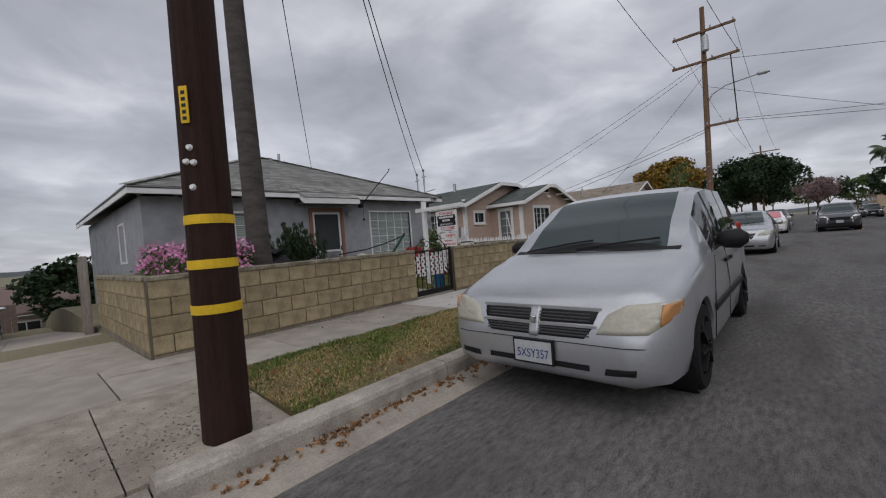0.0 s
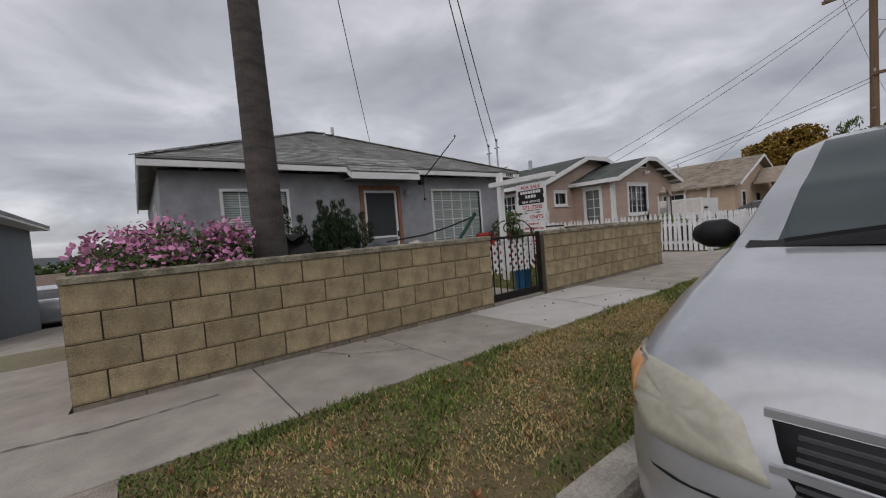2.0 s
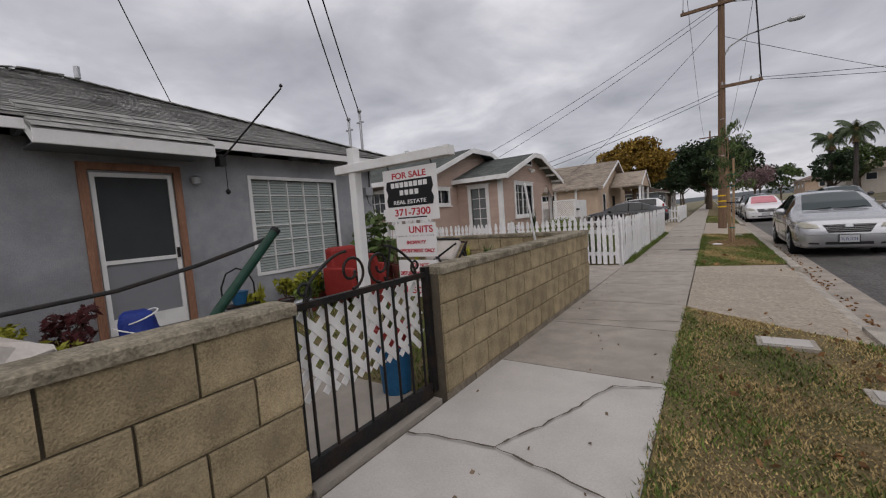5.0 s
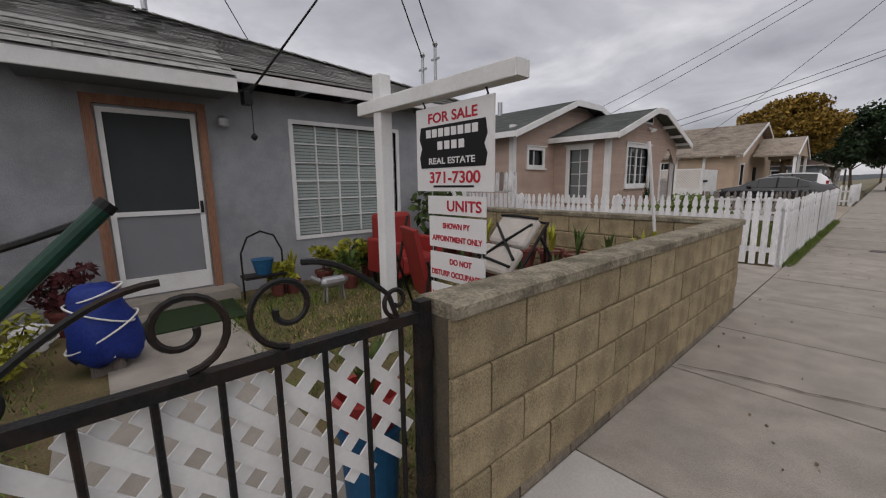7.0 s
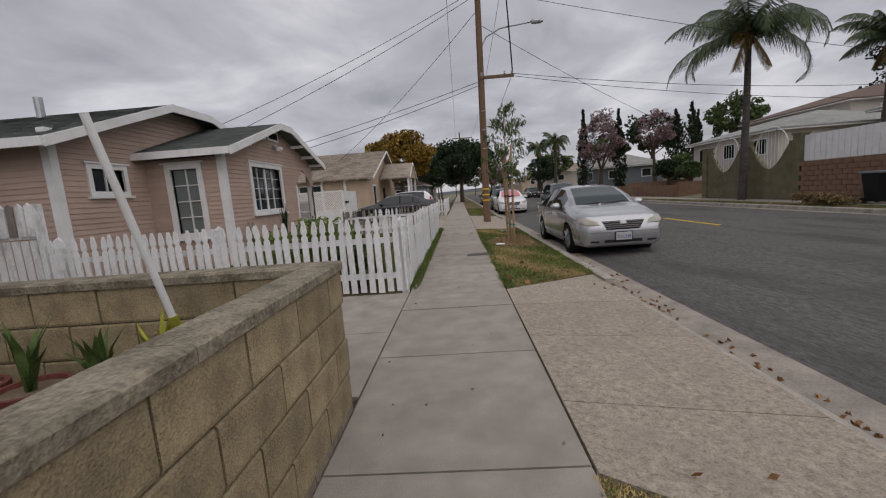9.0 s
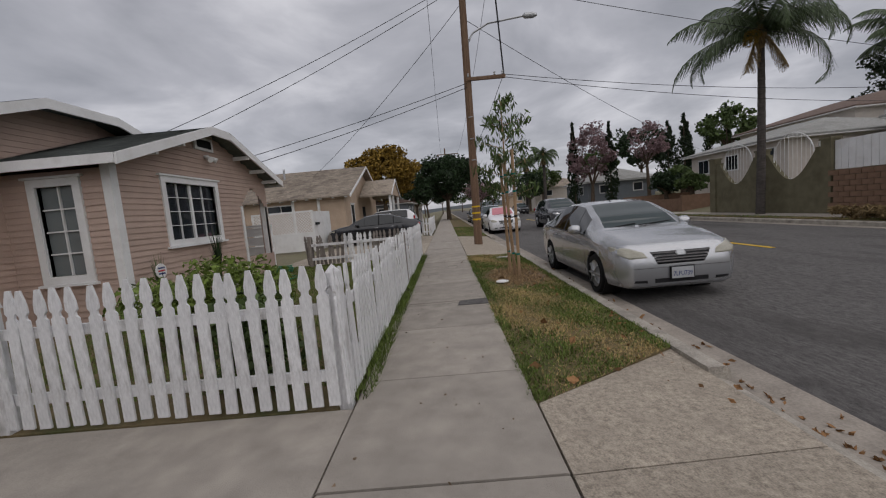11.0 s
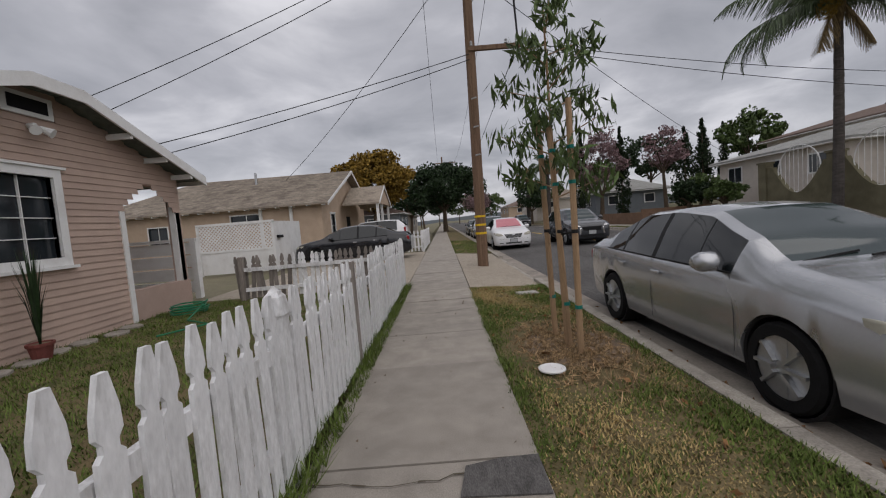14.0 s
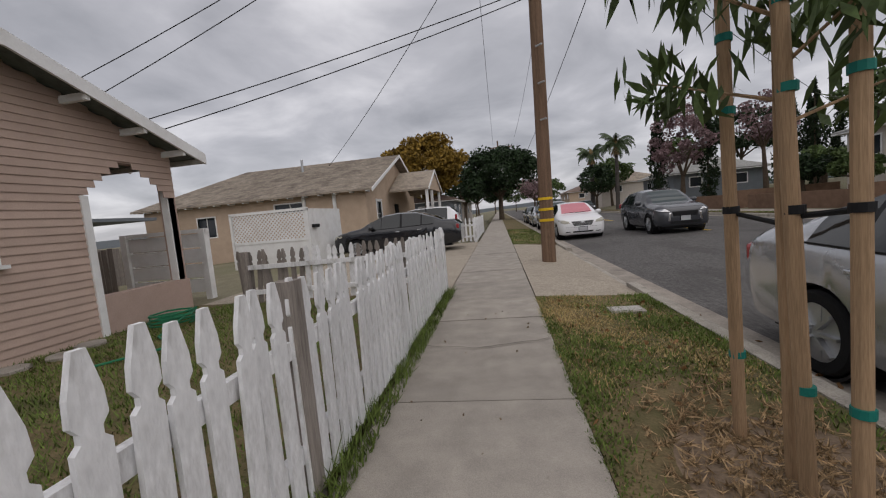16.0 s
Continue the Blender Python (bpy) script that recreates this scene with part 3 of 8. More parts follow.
def block_wall(name, m, length, label, from_end=False):
    """A wall along the local y from 0 to length, faced on its +x side."""
    t = thing(name, label, "wall", kind="structure")
    core = part("core", G().box(-0.15, -0.012, 0.002, length - 0.002, -0.25, TOP - 0.056), MORTAR, t)
    core.matrix_basis = m
    ncap = max(1, round(length / 1.4))
    for k in range(ncap):
        a, b = length * k / ncap, length * (k + 1) / ncap
        c = part("cap_stone", G().prism([(-0.175, TOP - 0.055), (0.022, TOP - 0.055), (0.024, TOP - 0.012), (0.01, TOP), (-0.16, TOP), (-0.175, TOP - 0.01)], 1, a + 0.002, b - 0.002), CAP, t)
        c.matrix_basis = m
    for r in range(5):
        z = Z4 + H * (3 - r)
        u = -(B / 2 if r % 2 else 0)
        while u < length - 0.02:
            a, b = max(u, 0), min(u + B, length)
            me = FULL if r < 4 else BASEM
            if b - a > 0.05:
                ob = new("block", me if b - a > B - 0.01 or r == 4 else HALF)
                ob.parent = t
                sy = (b - a) / B if (b - a > B - 0.01 or r == 4) else (b - a) / (B / 2)
                ob.matrix_basis = m @ pose(RNG.uniform(-0.003, 0.003), a, z) @ Matrix.Diagonal((1, sy, 1, 1))
            u += B
    return t


# faces towards +x: local y along world y; the run that ends at the gate starts there and goes south
block_wall("garden_wall_1", Matrix.Translation((0, -4.25, 0)), 4.27, "tan slump-block garden wall with a weathered concrete cap")
block_wall("garden_wall_2", Matrix.Translation((0, 1.20, 0)), 4.08, "tan slump-block garden wall beside the gate")
block_wall("garden_wall_3", pose(-0.155, -4.25, 0, 0, 0, 0) @ Matrix(((0, -1, 0, 0), (-1, 0, 0, 0), (0, 0, 1, 0), (0, 0, 0, 1))), 4.0, "tan slump-block wall returning along the driveway")
block_wall("garden_wall_4", pose(-0.16, 5.13, 0, 0, 0, 0) @ Matrix(((0, -1, 0, 0), (-1, 0, 0, 0), (0, 0, 1, 0), (0, 0, 0, 1))), 4.36, "tan slump-block wall along the driveway, seen from the yard")


# ---------------------------------------------------------------- house helpers
def wall_with_holes(geo, axis, at, thick, u0, u1, z0, z1, holes):
    """A wall in the plane axis=at (outer face), thickness going to -axis; holes: (u0, u1, z0, z1)."""
    us = sorted({u0, u1, *[h for q in holes for h in q[:2]]})
    zs = sorted({z0, z1, *[h for q in holes for h in q[2:]]})
    for a, b in zip(us[:-1], us[1:]):
        for c, d in zip(zs[:-1], zs[1:]):
            mu, mz = (a + b) / 2, (c + d) / 2
            if any(q[0] < mu < q[1] and q[2] < mz < q[3] for q in holes):
                continue
            if axis == 0:
                geo.box(at - thick, at, a, b, c, d)
            else:
                geo.box(a, b, at, at + thick, c, d)
    geo.weld = True
    return geo


def window(house, axis, at, u0, u1, z0, z1, cols, rows, fw=0.09, proud=0.03, blinds=False, pane=None, mullion=0.022, apron_sill=True, split=False):
    """A framed window in the wall axis=at, out towards +x (axis 0) or -y (axis 1)."""
    w = thing("window", "", "")
    w.parent = house
    w.matrix_parent_inverse = Matrix.Translation(house.location).inverted()

    def bx(g, a, b, c, d, e, f):   # u, z, depth (0 at the wall face, + outwards)
        if axis == 0:
            return g.box(at + e, at + f, a, b, c, d)
        return g.box(a, b, at - f, at - e, c, d)
    part("pane", bx(G(), u0 - 0.005, u1 + 0.005, z0 - 0.005, z1 + 0.005, -0.075, -0.068), pane or GLASS, w)
    if blinds:
        n = int((z1 - z0) / 0.045)
        for k in range(n):
            z = z0 + (k + 0.5) * (z1 - z0) / n
            part("blind_slat", bx(G(), u0, u1, z - 0.017, z + 0.016, -0.062, -0.058), BLIND, w)
    for nm, q in (("frame", (u0 - fw, u0, z0 - fw, z1 + fw)), ("frame", (u1, u1 + fw, z0 - fw, z1 + fw)), ("frame", (u0, u1, z1, z1 + fw)), ("frame", (u0, u1, z0 - fw, z0))):
        part(nm, bx(G(), *q, -0.08, proud), WHITE, w)
    if apron_sill:
        part("sill", bx(G(), u0 - fw - 0.05, u1 + fw + 0.05, z0 - fw - 0.045, z0 - fw - 0.002, 0, proud + 0.05), WHITE, w)
        part("head_casing", bx(G(), u0 - fw - 0.06, u1 + fw + 0.06, z1 + fw + 0.002, z1 + fw + 0.04, 0, proud + 0.03), WHITE, w)
    for k in range(1, cols):
        u = u0 + (u1 - u0) * k / cols
        wd = 0.035 if split and k * 2 == cols else mullion / 2
        part("mullion", bx(G(), u - wd, u + wd, z0, z1, -0.066, -0.03), WHITE, w)
    for k in range(1, rows):
        z = z0 + (z1 - z0) * k / rows
        part("glazing_bar", bx(G(), u0, u1, z - mullion / 2, z + mullion / 2, -0.065, -0.033), WHITE, w)
    return w


def shingles(parent, a, b, c, d, material, row=0.15, tab=0.32, name="shingles"):
    """Tabs over a roof plane with the eave a-b and the ridge d-c (a under d, b under c)."""
    a, b, c, d = (np.array(p, float) for p in (a, b, c, d))
    slope = np.linalg.norm((d + c) / 2 - (a + b) / 2)
    n = max(2, int(slope / row))
    nrm = np.cross(b - a, (d + c) / 2 - (a + b) / 2)
    nrm /= np.linalg.norm(nrm)
    if nrm[2] < 0:
        nrm = -nrm
    out = []
    for j in range(n):
        s0, s1 = j / n, min(1.0, (j + 1.15) / n)
        l0, r0, l1, r1 = a + (d - a) * s0, b + (c - b) * s0, a + (d - a) * s1, b + (c - b) * s1
        ln = np.linalg.norm(r0 - l0)
        m = max(1, int(ln / tab))
        off = (j % 2) * 0.5
        ed = np.clip((np.arange(m + 2) - off) / m + RNG.normal(0, 0.06 / m, m + 2), 0, 1)
        for k in range(m + 1):
            if ed[k + 1] - ed[k] < 0.1 / m:
                continue
            e0, e1 = ed[k] + 0.012 / m, ed[k + 1] - 0.012 / m
            up = 0.012 + RNG.uniform(0, 0.006)
            out.append([l0 + (r0 - l0) * e0 + nrm * up, l0 + (r0 - l0) * e1 + nrm * up, l1 + (r1 - l1) * e1 + nrm * 0.003, l1 + (r1 - l1) * e0 + nrm * 0.003])
    return fast_mesh(name, np.array(out), 4, material, parent, kind="stuff")


def slab_roof(parent, a, b, c, d, material, t=0.09, name="roof"):
    """A roof plane with thickness: a-b the eave, d-c the ridge."""
    P = [Vector(p) for p in (a, b, c, d)]
    lo = [p - Vector((0, 0, t)) for p in P]
    return part(name, G().add(P + lo, [(0, 1, 2, 3), (7, 6, 5, 4), (0, 4, 5, 1), (1, 5, 6, 2), (2, 6, 7, 3), (3, 7, 4, 0)]), material, parent)


# ---------------------------------------------------------------- grey stucco house
def grey_house():
    h = thing("house", "grey stucco bungalow with a hip roof of grey shingles", "house", (-8.4, 0.2, 0))
    fx, y0, y1, zt = -4.55, -3.40, 5.28, 2.55
    door = (0.50, 1.38, 0.16, 2.19)
    wr, wl = (2.52, 4.22, 0.66, 2.19), (-2.43, -1.26, 1.3, 2.17)
    g = wall_with_holes(G(), 0, fx, 0.2, y0, y1, -0.2, zt, [door, wr, wl])
    part("wall", g, STUCCO, h)
    part("wall", G().box(-12.6, fx - 0.2, y0, y0 + 0.2, -1.6, zt), STUCCO, h)
    part("wall", G().box(-12.6, fx - 0.2, y1 - 0.2, y1, -0.6, zt), STUCCO, h)
    part("wall", G().box(-12.8, -12.6, y0, y1, -1.6, zt), STUCCO, h)
    # Solid black box in place of the dim interior behind door and windows.
    part("room_shade_block", G().box(-12.4, -4.75, y0 + 0.25, y1 - 0.25, 0.05, 2.5), DARK, h)
    # hip roof
    e, ov = 2.70, 0.42
    x0, x1, ya, yb = -12.8 - ov, fx + ov, y0 - 0.28, y1 + 0.28
    A, Bc, C, D = (x1, ya, e), (x1, yb, e), (x0, yb, e), (x0, ya, e)
    R1, R2 = (-8.7, 0.75, 4.58), (-8.7, 1.35, 4.58)
    for a, b, c, d in ((A, Bc, R2, R1), (D, A, R1, R1), (Bc, C, R2, R2), (C, D, R1, R2)):
        slab_roof(h, a, b, c, d, SHINGLE, 0.05)
    for a, b, c, d in ((A, Bc, R2, R1), (D, A, R1, R1), (Bc, C, R2, R2)):
        shingles(h, a, b, c, d, SHINGLE)
    rid = G()
    for k in range(22):
        s = k / 22
        for P0, P1 in ((A, R1), (Bc, R2)):
            p, q = Vector(P0).lerp(Vector(P1), s), Vector(P0).lerp(Vector(P1), min(1, s + 0.055))
            rid.beam(p + Vector((0, 0, 0.02)), q + Vector((0, 0, 0.035)), 0.24, 0.014)
    for k in range(2):
        rid.beam((-8.7, 0.75 + k * 0.3, 4.60), (-8.7, 1.08 + k * 0.3, 4.615), 0.26, 0.014)
    part("ridge_cap", rid, SHINGLE, h, kind="stuff")
    # eaves
    for q in ((x1 - 0.03, x1, ya, -0.04), (x1 - 0.03, x1, 1.69, yb)):
        part("fascia", G().box(*q, e - 0.16, e - 0.02), WHITE, h, bevel=0.006)
    part("fascia", G().box(x0, x1 - 0.031, ya, ya + 0.03, e - 0.16, e - 0.02), WHITE, h)
    part("fascia", G().box(x0, x1 - 0.031, yb - 0.03, yb, e - 0.16, e - 0.02), WHITE, h)
    part("soffit", G().box(fx, x1 - 0.035, ya + 0.032, yb - 0.032, e - 0.075, e - 0.055), SLATE, h)
    for k in range(14):
        y = ya + 0.25 + k * (yb - ya - 0.5) / 13
        part("rafter_tail", G().box(fx, x1 - 0.04, y - 0.025, y + 0.025, e - 0.16, e - 0.076), SLATE, h)
    # porch roof over the door
    P0, P1 = -0.05, 1.70
    slab_roof(h, (x1 + 0.22, P0, 2.53), (x1 + 0.22, P1, 2.53), (x1 - 0.5, P1, 2.96), (x1 - 0.5, P0, 2.96), SHINGLE, 0.05, "porch_roof")
    shingles(h, (x1 + 0.24, P0, 2.53), (x1 + 0.24, P1, 2.53), (x1 - 0.5, P1, 2.96), (x1 - 0.5, P0, 2.96), SHINGLE, name="porch_shingles")
    part("porch_fascia", G().box(x1 + 0.20, x1 + 0.23, P0, P1, 2.37, 2.515), WHITE, h, bevel=0.006)
    for y in (P0, P1 - 0.03):
        part("porch_fascia", G().prism([(x1 + 0.20, 2.37), (x1 + 0.20, 2.515), (x1 - 0.3, 2.80), (x1 - 0.3, 2.66), (x1, 2.5)], 1, y, y + 0.03), WHITE, h)
    part("porch_soffit", G().box(fx + 0.003, x1 + 0.2, P0 + 0.032, P1 - 0.032, 2.40, 2.415), SLATE, h)
    # door
    d = thing("front_door", "", "")
    d.parent = h
    d.matrix_parent_inverse = Matrix.Translation(h.location).inverted()
    tagged(d, "white aluminium screen door with grey mesh in a stained wood frame")
    for y in (door[0] - 0.16, door[1] + 0.02):
        part("door_trim", G().box(fx, fx + 0.04, y + (0.05 if y < door[0] else 0.0), y + (0.14 if y < door[0] else 0.09), 0.05, 2.31), REDWOOD, d)
    part("door_trim", G().box(fx, fx + 0.04, door[0] - 0.02, door[1] + 0.02, 2.22, 2.31), REDWOOD, d)
    for q in ((door[0], door[0] + 0.05, door[2], door[3]), (door[1] - 0.05, door[1], door[2], door[3]), (door[0] + .05, door[1] - .05, door[3] - 0.05, door[3]),
              (door[0] + .05, door[1] - .05, 1.05, 1.10), (door[0] + .05, door[1] - .05, door[2], door[2] + 0.2)):
        part("door_rail", G().box(fx - 0.03, fx + 0.015, *q), WHITE, d)
    part("upper_screen", G().box(fx - 0.02, fx - 0.012, door[0] + .05, door[1] - .05, 1.10, door[3] - .05), SCREEND, d)
    part("lower_screen", G().box(fx - 0.018, fx - 0.01, door[0] + .05, door[1] - .05, door[2] + .2, 1.05), SCREEN, d)
    part("door_handle", G().box(fx + 0.015, fx + 0.05, door[1] - 0.045, door[1] - 0.015, 1.06, 1.2), IRON, d)
    part("doorstep", G().box(fx, fx + 0.35, 0.3, 1.6, -0.1, 0.14), CONCRETE, h)
    window(h, 0, fx, *wr, 5, 6, 0.055, 0.02, blinds=True, pane=BLINDGLASS, mullion=0.016, apron_sill=False)
    window(h, 0, fx, *wl, 4, 3, 0.055, 0.02, blinds=True, pane=BLINDGLASS, mullion=0.016, apron_sill=False)
    window(h, 1, y0, -7.2, -6.5, 1.2, 2.1, 1, 2, 0.05, 0.02, apron_sill=False)
    part("roof_vent", G().cyl((-8.3, 1.5, 4.5), (-8.3, 1.5, 4.72), 0.05), STEEL, h)
    # meter box, its conduit and the number on the fascia
    box = part("meter_box", G().box(fx + 0.003, fx + 0.11, 5.0, 5.2, 1.94, 2.11), STEEL, h, "grey painted electric box", bevel=0.008)
    part("conduit", G().tube([(fx + 0.05, 5.16, 2.1), (fx + 0.05, 5.17, 2.3), (fx + 0.06, 5.17, 2.58)], 0.014), IRON, box)
    part("loose_wire", G().tube([(fx + 0.06, 5.05, 1.95), (fx + 0.07, 5.08, 1.78), (fx + 0.07, 5.17, 1.70), (fx + 0.06, 5.22, 1.86)], 0.007), IRON, box)
    for k in range(4):
        part("number_bar", G().box(x1 + 0.001, x1 + 0.006, 4.98 + 0.075 * k, 5.03 + 0.075 * k, e - 0.135, e - 0.05), SIGNK, h)
    lamp = part("porch_lamp", G().lathe(pose(fx + 0.09, 1.66, 2.12), [(0.02, -0.06), (0.06, -0.04), (0.07, 0.04), (0.03, 0.08)]), STEEL, h)
    return h


grey_house()


# ---------------------------------------------------------------- pink clapboard house
def boards(parent, axis, at, u0, u1, z0, z1, holes, top=None, exposure=0.105):
    """Lapped boards on a wall face; top(u) gives the roof line, where the wall is a gable."""
    n = int((z1 - z0) / exposure)
    for k in range(n + 1):
        za, zb = z0 + k * exposure, min(z0 + (k + 1) * exposure, z1)
        if zb - za < 0.02:
            continue
        a, b = u0, u1
        if top is not None:
            # shorten the board to the gable
            us = [u0 + (u1 - u0) * i / 120 for i in range(121)]
            ok = [u for u in us if top(u) >= zb - 0.03]
            if not ok:
                continue
            a, b = min(ok), max(ok)
        cuts = [(a, b)]
        for q in holes:
            if q[2] < (za + zb) / 2 < q[3]:
                nx = []
                for s, e in cuts:
                    if q[1] <= s or q[0] >= e:
                        nx.append((s, e))
                    else:
                        if q[0] > s:
                            nx.append((s, q[0]))
                        if q[1] < e:
                            nx.append((q[1], e))
                cuts = nx
        for s, e in cuts:
            if e - s < 0.03:
                continue
            pr = [(0.004, za), (0.026, za), (0.026, za + 0.008), (0.010, zb + 0.006), (0.004, zb + 0.006)]
            if axis == 0:
                g = G().prism([(at + p, z) for p, z in pr], 1, s, e)
            else:
                g = G().prism([(at - p, z) for p, z in pr], 0, s, e)
            part("board", g, PINK, parent)


def pink_house():
    h = thing("house", "pink-beige clapboard bungalow with white trim, two gables", "house", (-7.5, 13.5, 0))
    fx, y0, y1 = -4.72, 12.1, 17.75
    # front wing
    win = (13.34, 15.02, 1.28, 2.44)
    ridge_a, ridge_b, zr, ez = 14.5, 15.25, 3.70, 2.74
    ya, yb = 11.72, 18.05

    def top(u):
        if u < ridge_a:
            return ez + (zr - ez) * (u - ya) / (ridge_a - ya) - 0.06
        if u > ridge_b:
            return ez + (zr - ez) * (yb - u) / (yb - ridge_b) - 0.06
        return zr - 0.06
    walls = part("front_wall", wall_with_holes(G(), 0, fx, 0.18, y0, y1, -0.1, 2.5, [(*win[:2], win[2], 2.5 if win[3] > 2.5 else win[3]), (16.2, 17.6, 0.5, 2.5)]), PINKPLAIN, h)
    part("gable", G().prism([(y0, 2.5), (y1, 2.5), (y1, 2.75), (ridge_b, zr - 0.08), (ridge_a, zr - 0.08), (y0, 2.75)], 0, fx - 0.15, fx), PINKPLAIN, h)
    boards(walls, 0, fx, y0 + 0.12, y1 - 0.02, 0.0, 3.66, [(win[0] - 0.1, win[1] + 0.1, win[2] - 0.15, win[3] + 0.12), (16.12, 17.8, 0.0, 2.0),
           (16.25, 17.5, 2.0, 2.10), (16.36, 17.4, 2.10, 2.21), (16.48, 17.28, 2.21, 2.31), (16.62, 17.12, 2.31, 2.42), (16.76, 16.98, 2.42, 2.52), (14.4, 15.2, 3.22, 3.6)], top)
    part("corner_trim", G().box(fx - 0.12, fx + 0.035, y0 - 0.03, y0 + 0.12, 0.0, 2.75), WHITE, h)
    window(h, 0, fx, *win, 4, 4, 0.12, 0.05, mullion=0.012, split=True)
    vent = part("gable_vent", G().box(fx + 0.02, fx + 0.06, 14.45, 15.15, 3.26, 3.56), WHITE, h)
    # Black plate on the frame's face, painting the shade inside the vent.
    part("vent_shade_plate", G().box(fx + 0.055, fx + 0.066, 14.53, 15.07, 3.32, 3.5), DARK, vent)
    lamp = part("flood_lamp", G().cyl((fx + 0.03, 14.8, 3.12), (fx + 0.12, 14.8, 3.12), 0.04), WHITE, h)
    for dy in (-0.12, 0.12):
        part("lamp_head", G().cyl((fx + 0.12, 14.8 + dy * 0.5, 3.1), (fx + 0.24, 14.8 + dy, 3.02), 0.035, 0.07), WHITE, lamp)
    mx, my = -6.6, 9.92
    # side of the wing with its door
    dx = (-5.98, -5.34, 0.85, 2.36)
    sw = part("side_wall", wall_with_holes(G(), 1, y0, 0.15, mx, fx - 0.02, -0.1, 2.6, [dx]), PINKPLAIN, h)
    boards(sw, 1, y0, mx + 0.02, fx - 0.1, 0.0, 2.6, [(dx[0] - 0.14, dx[1] + 0.14, dx[2] - 0.15, dx[3] + 0.15)])
    window(h, 1, y0, *dx, 2, 4, 0.13, 0.05, pane=BLINDGLASS)
    # main body
    sm = (10.66, 11.42, 1.90, 2.36)
    mw = part("main_wall", wall_with_holes(G(), 0, mx, 0.15, my, y1, -0.1, 2.7, [sm]), PINKPLAIN, h)
    my0, mpa, mpb, my1, mz, mez = 9.4, 12.65, 14.2, 18.3, 3.98, 2.78

    def mtop(u):
        return (mez + (mz - mez) * (u - my0) / (mpa - my0) if u < mpa else mez + (mz - mez) * (my1 - u) / (my1 - mpb) if u > mpb else mz) - 0.06
    part("main_gable", G().prism([(my, 2.7), (y1, 2.7), (y1, 2.9), (mpb, mz - 0.08), (mpa, mz - 0.08), (my, 2.9)], 0, mx - 0.15, mx), PINKPLAIN, h)
    boards(mw, 0, mx, my + 0.1, 14.2, 0.0, 3.92, [(sm[0] - 0.1, sm[1] + 0.1, sm[2] - 0.13, sm[3] + 0.13), (12.1, 16, 0, 2.7)], mtop)
    window(h, 0, mx, *sm, 2, 1, 0.1, 0.05)
    part("corner_trim", G().box(mx - 0.12, mx + 0.035, my - 0.035, my + 0.12, 0.0, 3.05), WHITE, h)
    s2 = (-9.3, -8.18, 1.72, 2.42)
    ss = part("south_wall", wall_with_holes(G(), 1, my, 0.15, -14.5, mx - 0.02, -0.6, 2.9, [s2]), PINKPLAIN, h)
    boards(ss, 1, my, -14.5, mx - 0.1, 0.0, 2.85, [(s2[0] - 0.1, s2[1] + 0.1, s2[2] - 0.15, s2[3] + 0.12)])
    window(h, 1, my, *s2, 4, 2, 0.1, 0.05)
    part("back_wall", G().box(-14.6, -14.45, my, y1, -1.5, 2.9), PINKPLAIN, h)
    part("north_wall", G().box(-14.4, mx - 0.16, y1 - 0.15, y1, -0.6, 2.9), PINKPLAIN, h)
    # Solid black fillers stand in for the rooms' shade behind the panes.
    part("room_shade_block", G().box(-14.2, mx - 0.3, my + 0.35, 16.8, 0.05, 2.5), DARK, h)
    part("room_shade_block", G().box(mx + 0.2, fx - 0.32, y0 + 0.35, 15.8, 0.05, 2.48), DARK, h)
    # porch behind the arch
    part("porch_wall", G().box(fx - 0.2, fx + 0.03, 16.23, 17.78, 0.0, 0.56), PINKPLAIN, h)
    part("porch_wall", G().box(mx + 0.2, fx - 0.19, 15.95, 16.16, 0.0, 2.5), PINKPLAIN, h)
    part("porch_post", G().box(fx - 0.13, fx, 17.58, 17.72, 0.0, 2.55), WHITE, h)
    part("porch_post", G().box(fx + 0.004, fx + 0.045, 16.12, 16.22, 0.0, 1.98), WHITE, h)
    part("porch_floor", G().box(mx + 0.1, fx - 0.2, 16.2, y1, -0.1, 0.14), CONCRETE, h)
    # roofs
    xf, xb = -4.28, -8.3
    for a, b, c, d in (((xf, ya, ez), (xb, ya, ez), (xb, ridge_a, zr), (xf, ridge_a, zr)), ((xf, ridge_b, zr), (xb, ridge_b, zr), (xb, yb, ez), (xf, yb, ez)),
                       ((xf, ridge_a, zr), (xb, ridge_a, zr), (xb, ridge_b, zr + 0.02), (xf, ridge_b, zr + 0.02))):
        slab_roof(h, a, b, c, d, SHINGLE_G, 0.06)
    shingles(h, (xb, ya, ez), (xf, ya, ez), (xf, ridge_a, zr), (xb, ridge_a, zr), SHINGLE_G)
    xm, xmb = -6.1, -14.9
    for a, b, c, d in (((xm, my0, mez), (xmb, my0, mez), (xmb, mpa, mz), (xm, mpa, mz)), ((xm, mpb, mz), (xmb, mpb, mz), (xmb, my1, mez), (xm, my1, mez)),
                       ((xm, mpa, mz), (xmb, mpa, mz), (xmb, mpb, mz + 0.02), (xm, mpb, mz + 0.02))):
        slab_roof(h, a, b, c, d, SHINGLE_G, 0.06)
    shingles(h, (xmb, my0, mez), (xm, my0, mez), (xm, mpa, mz), (xmb, mpa, mz), SHINGLE_G)
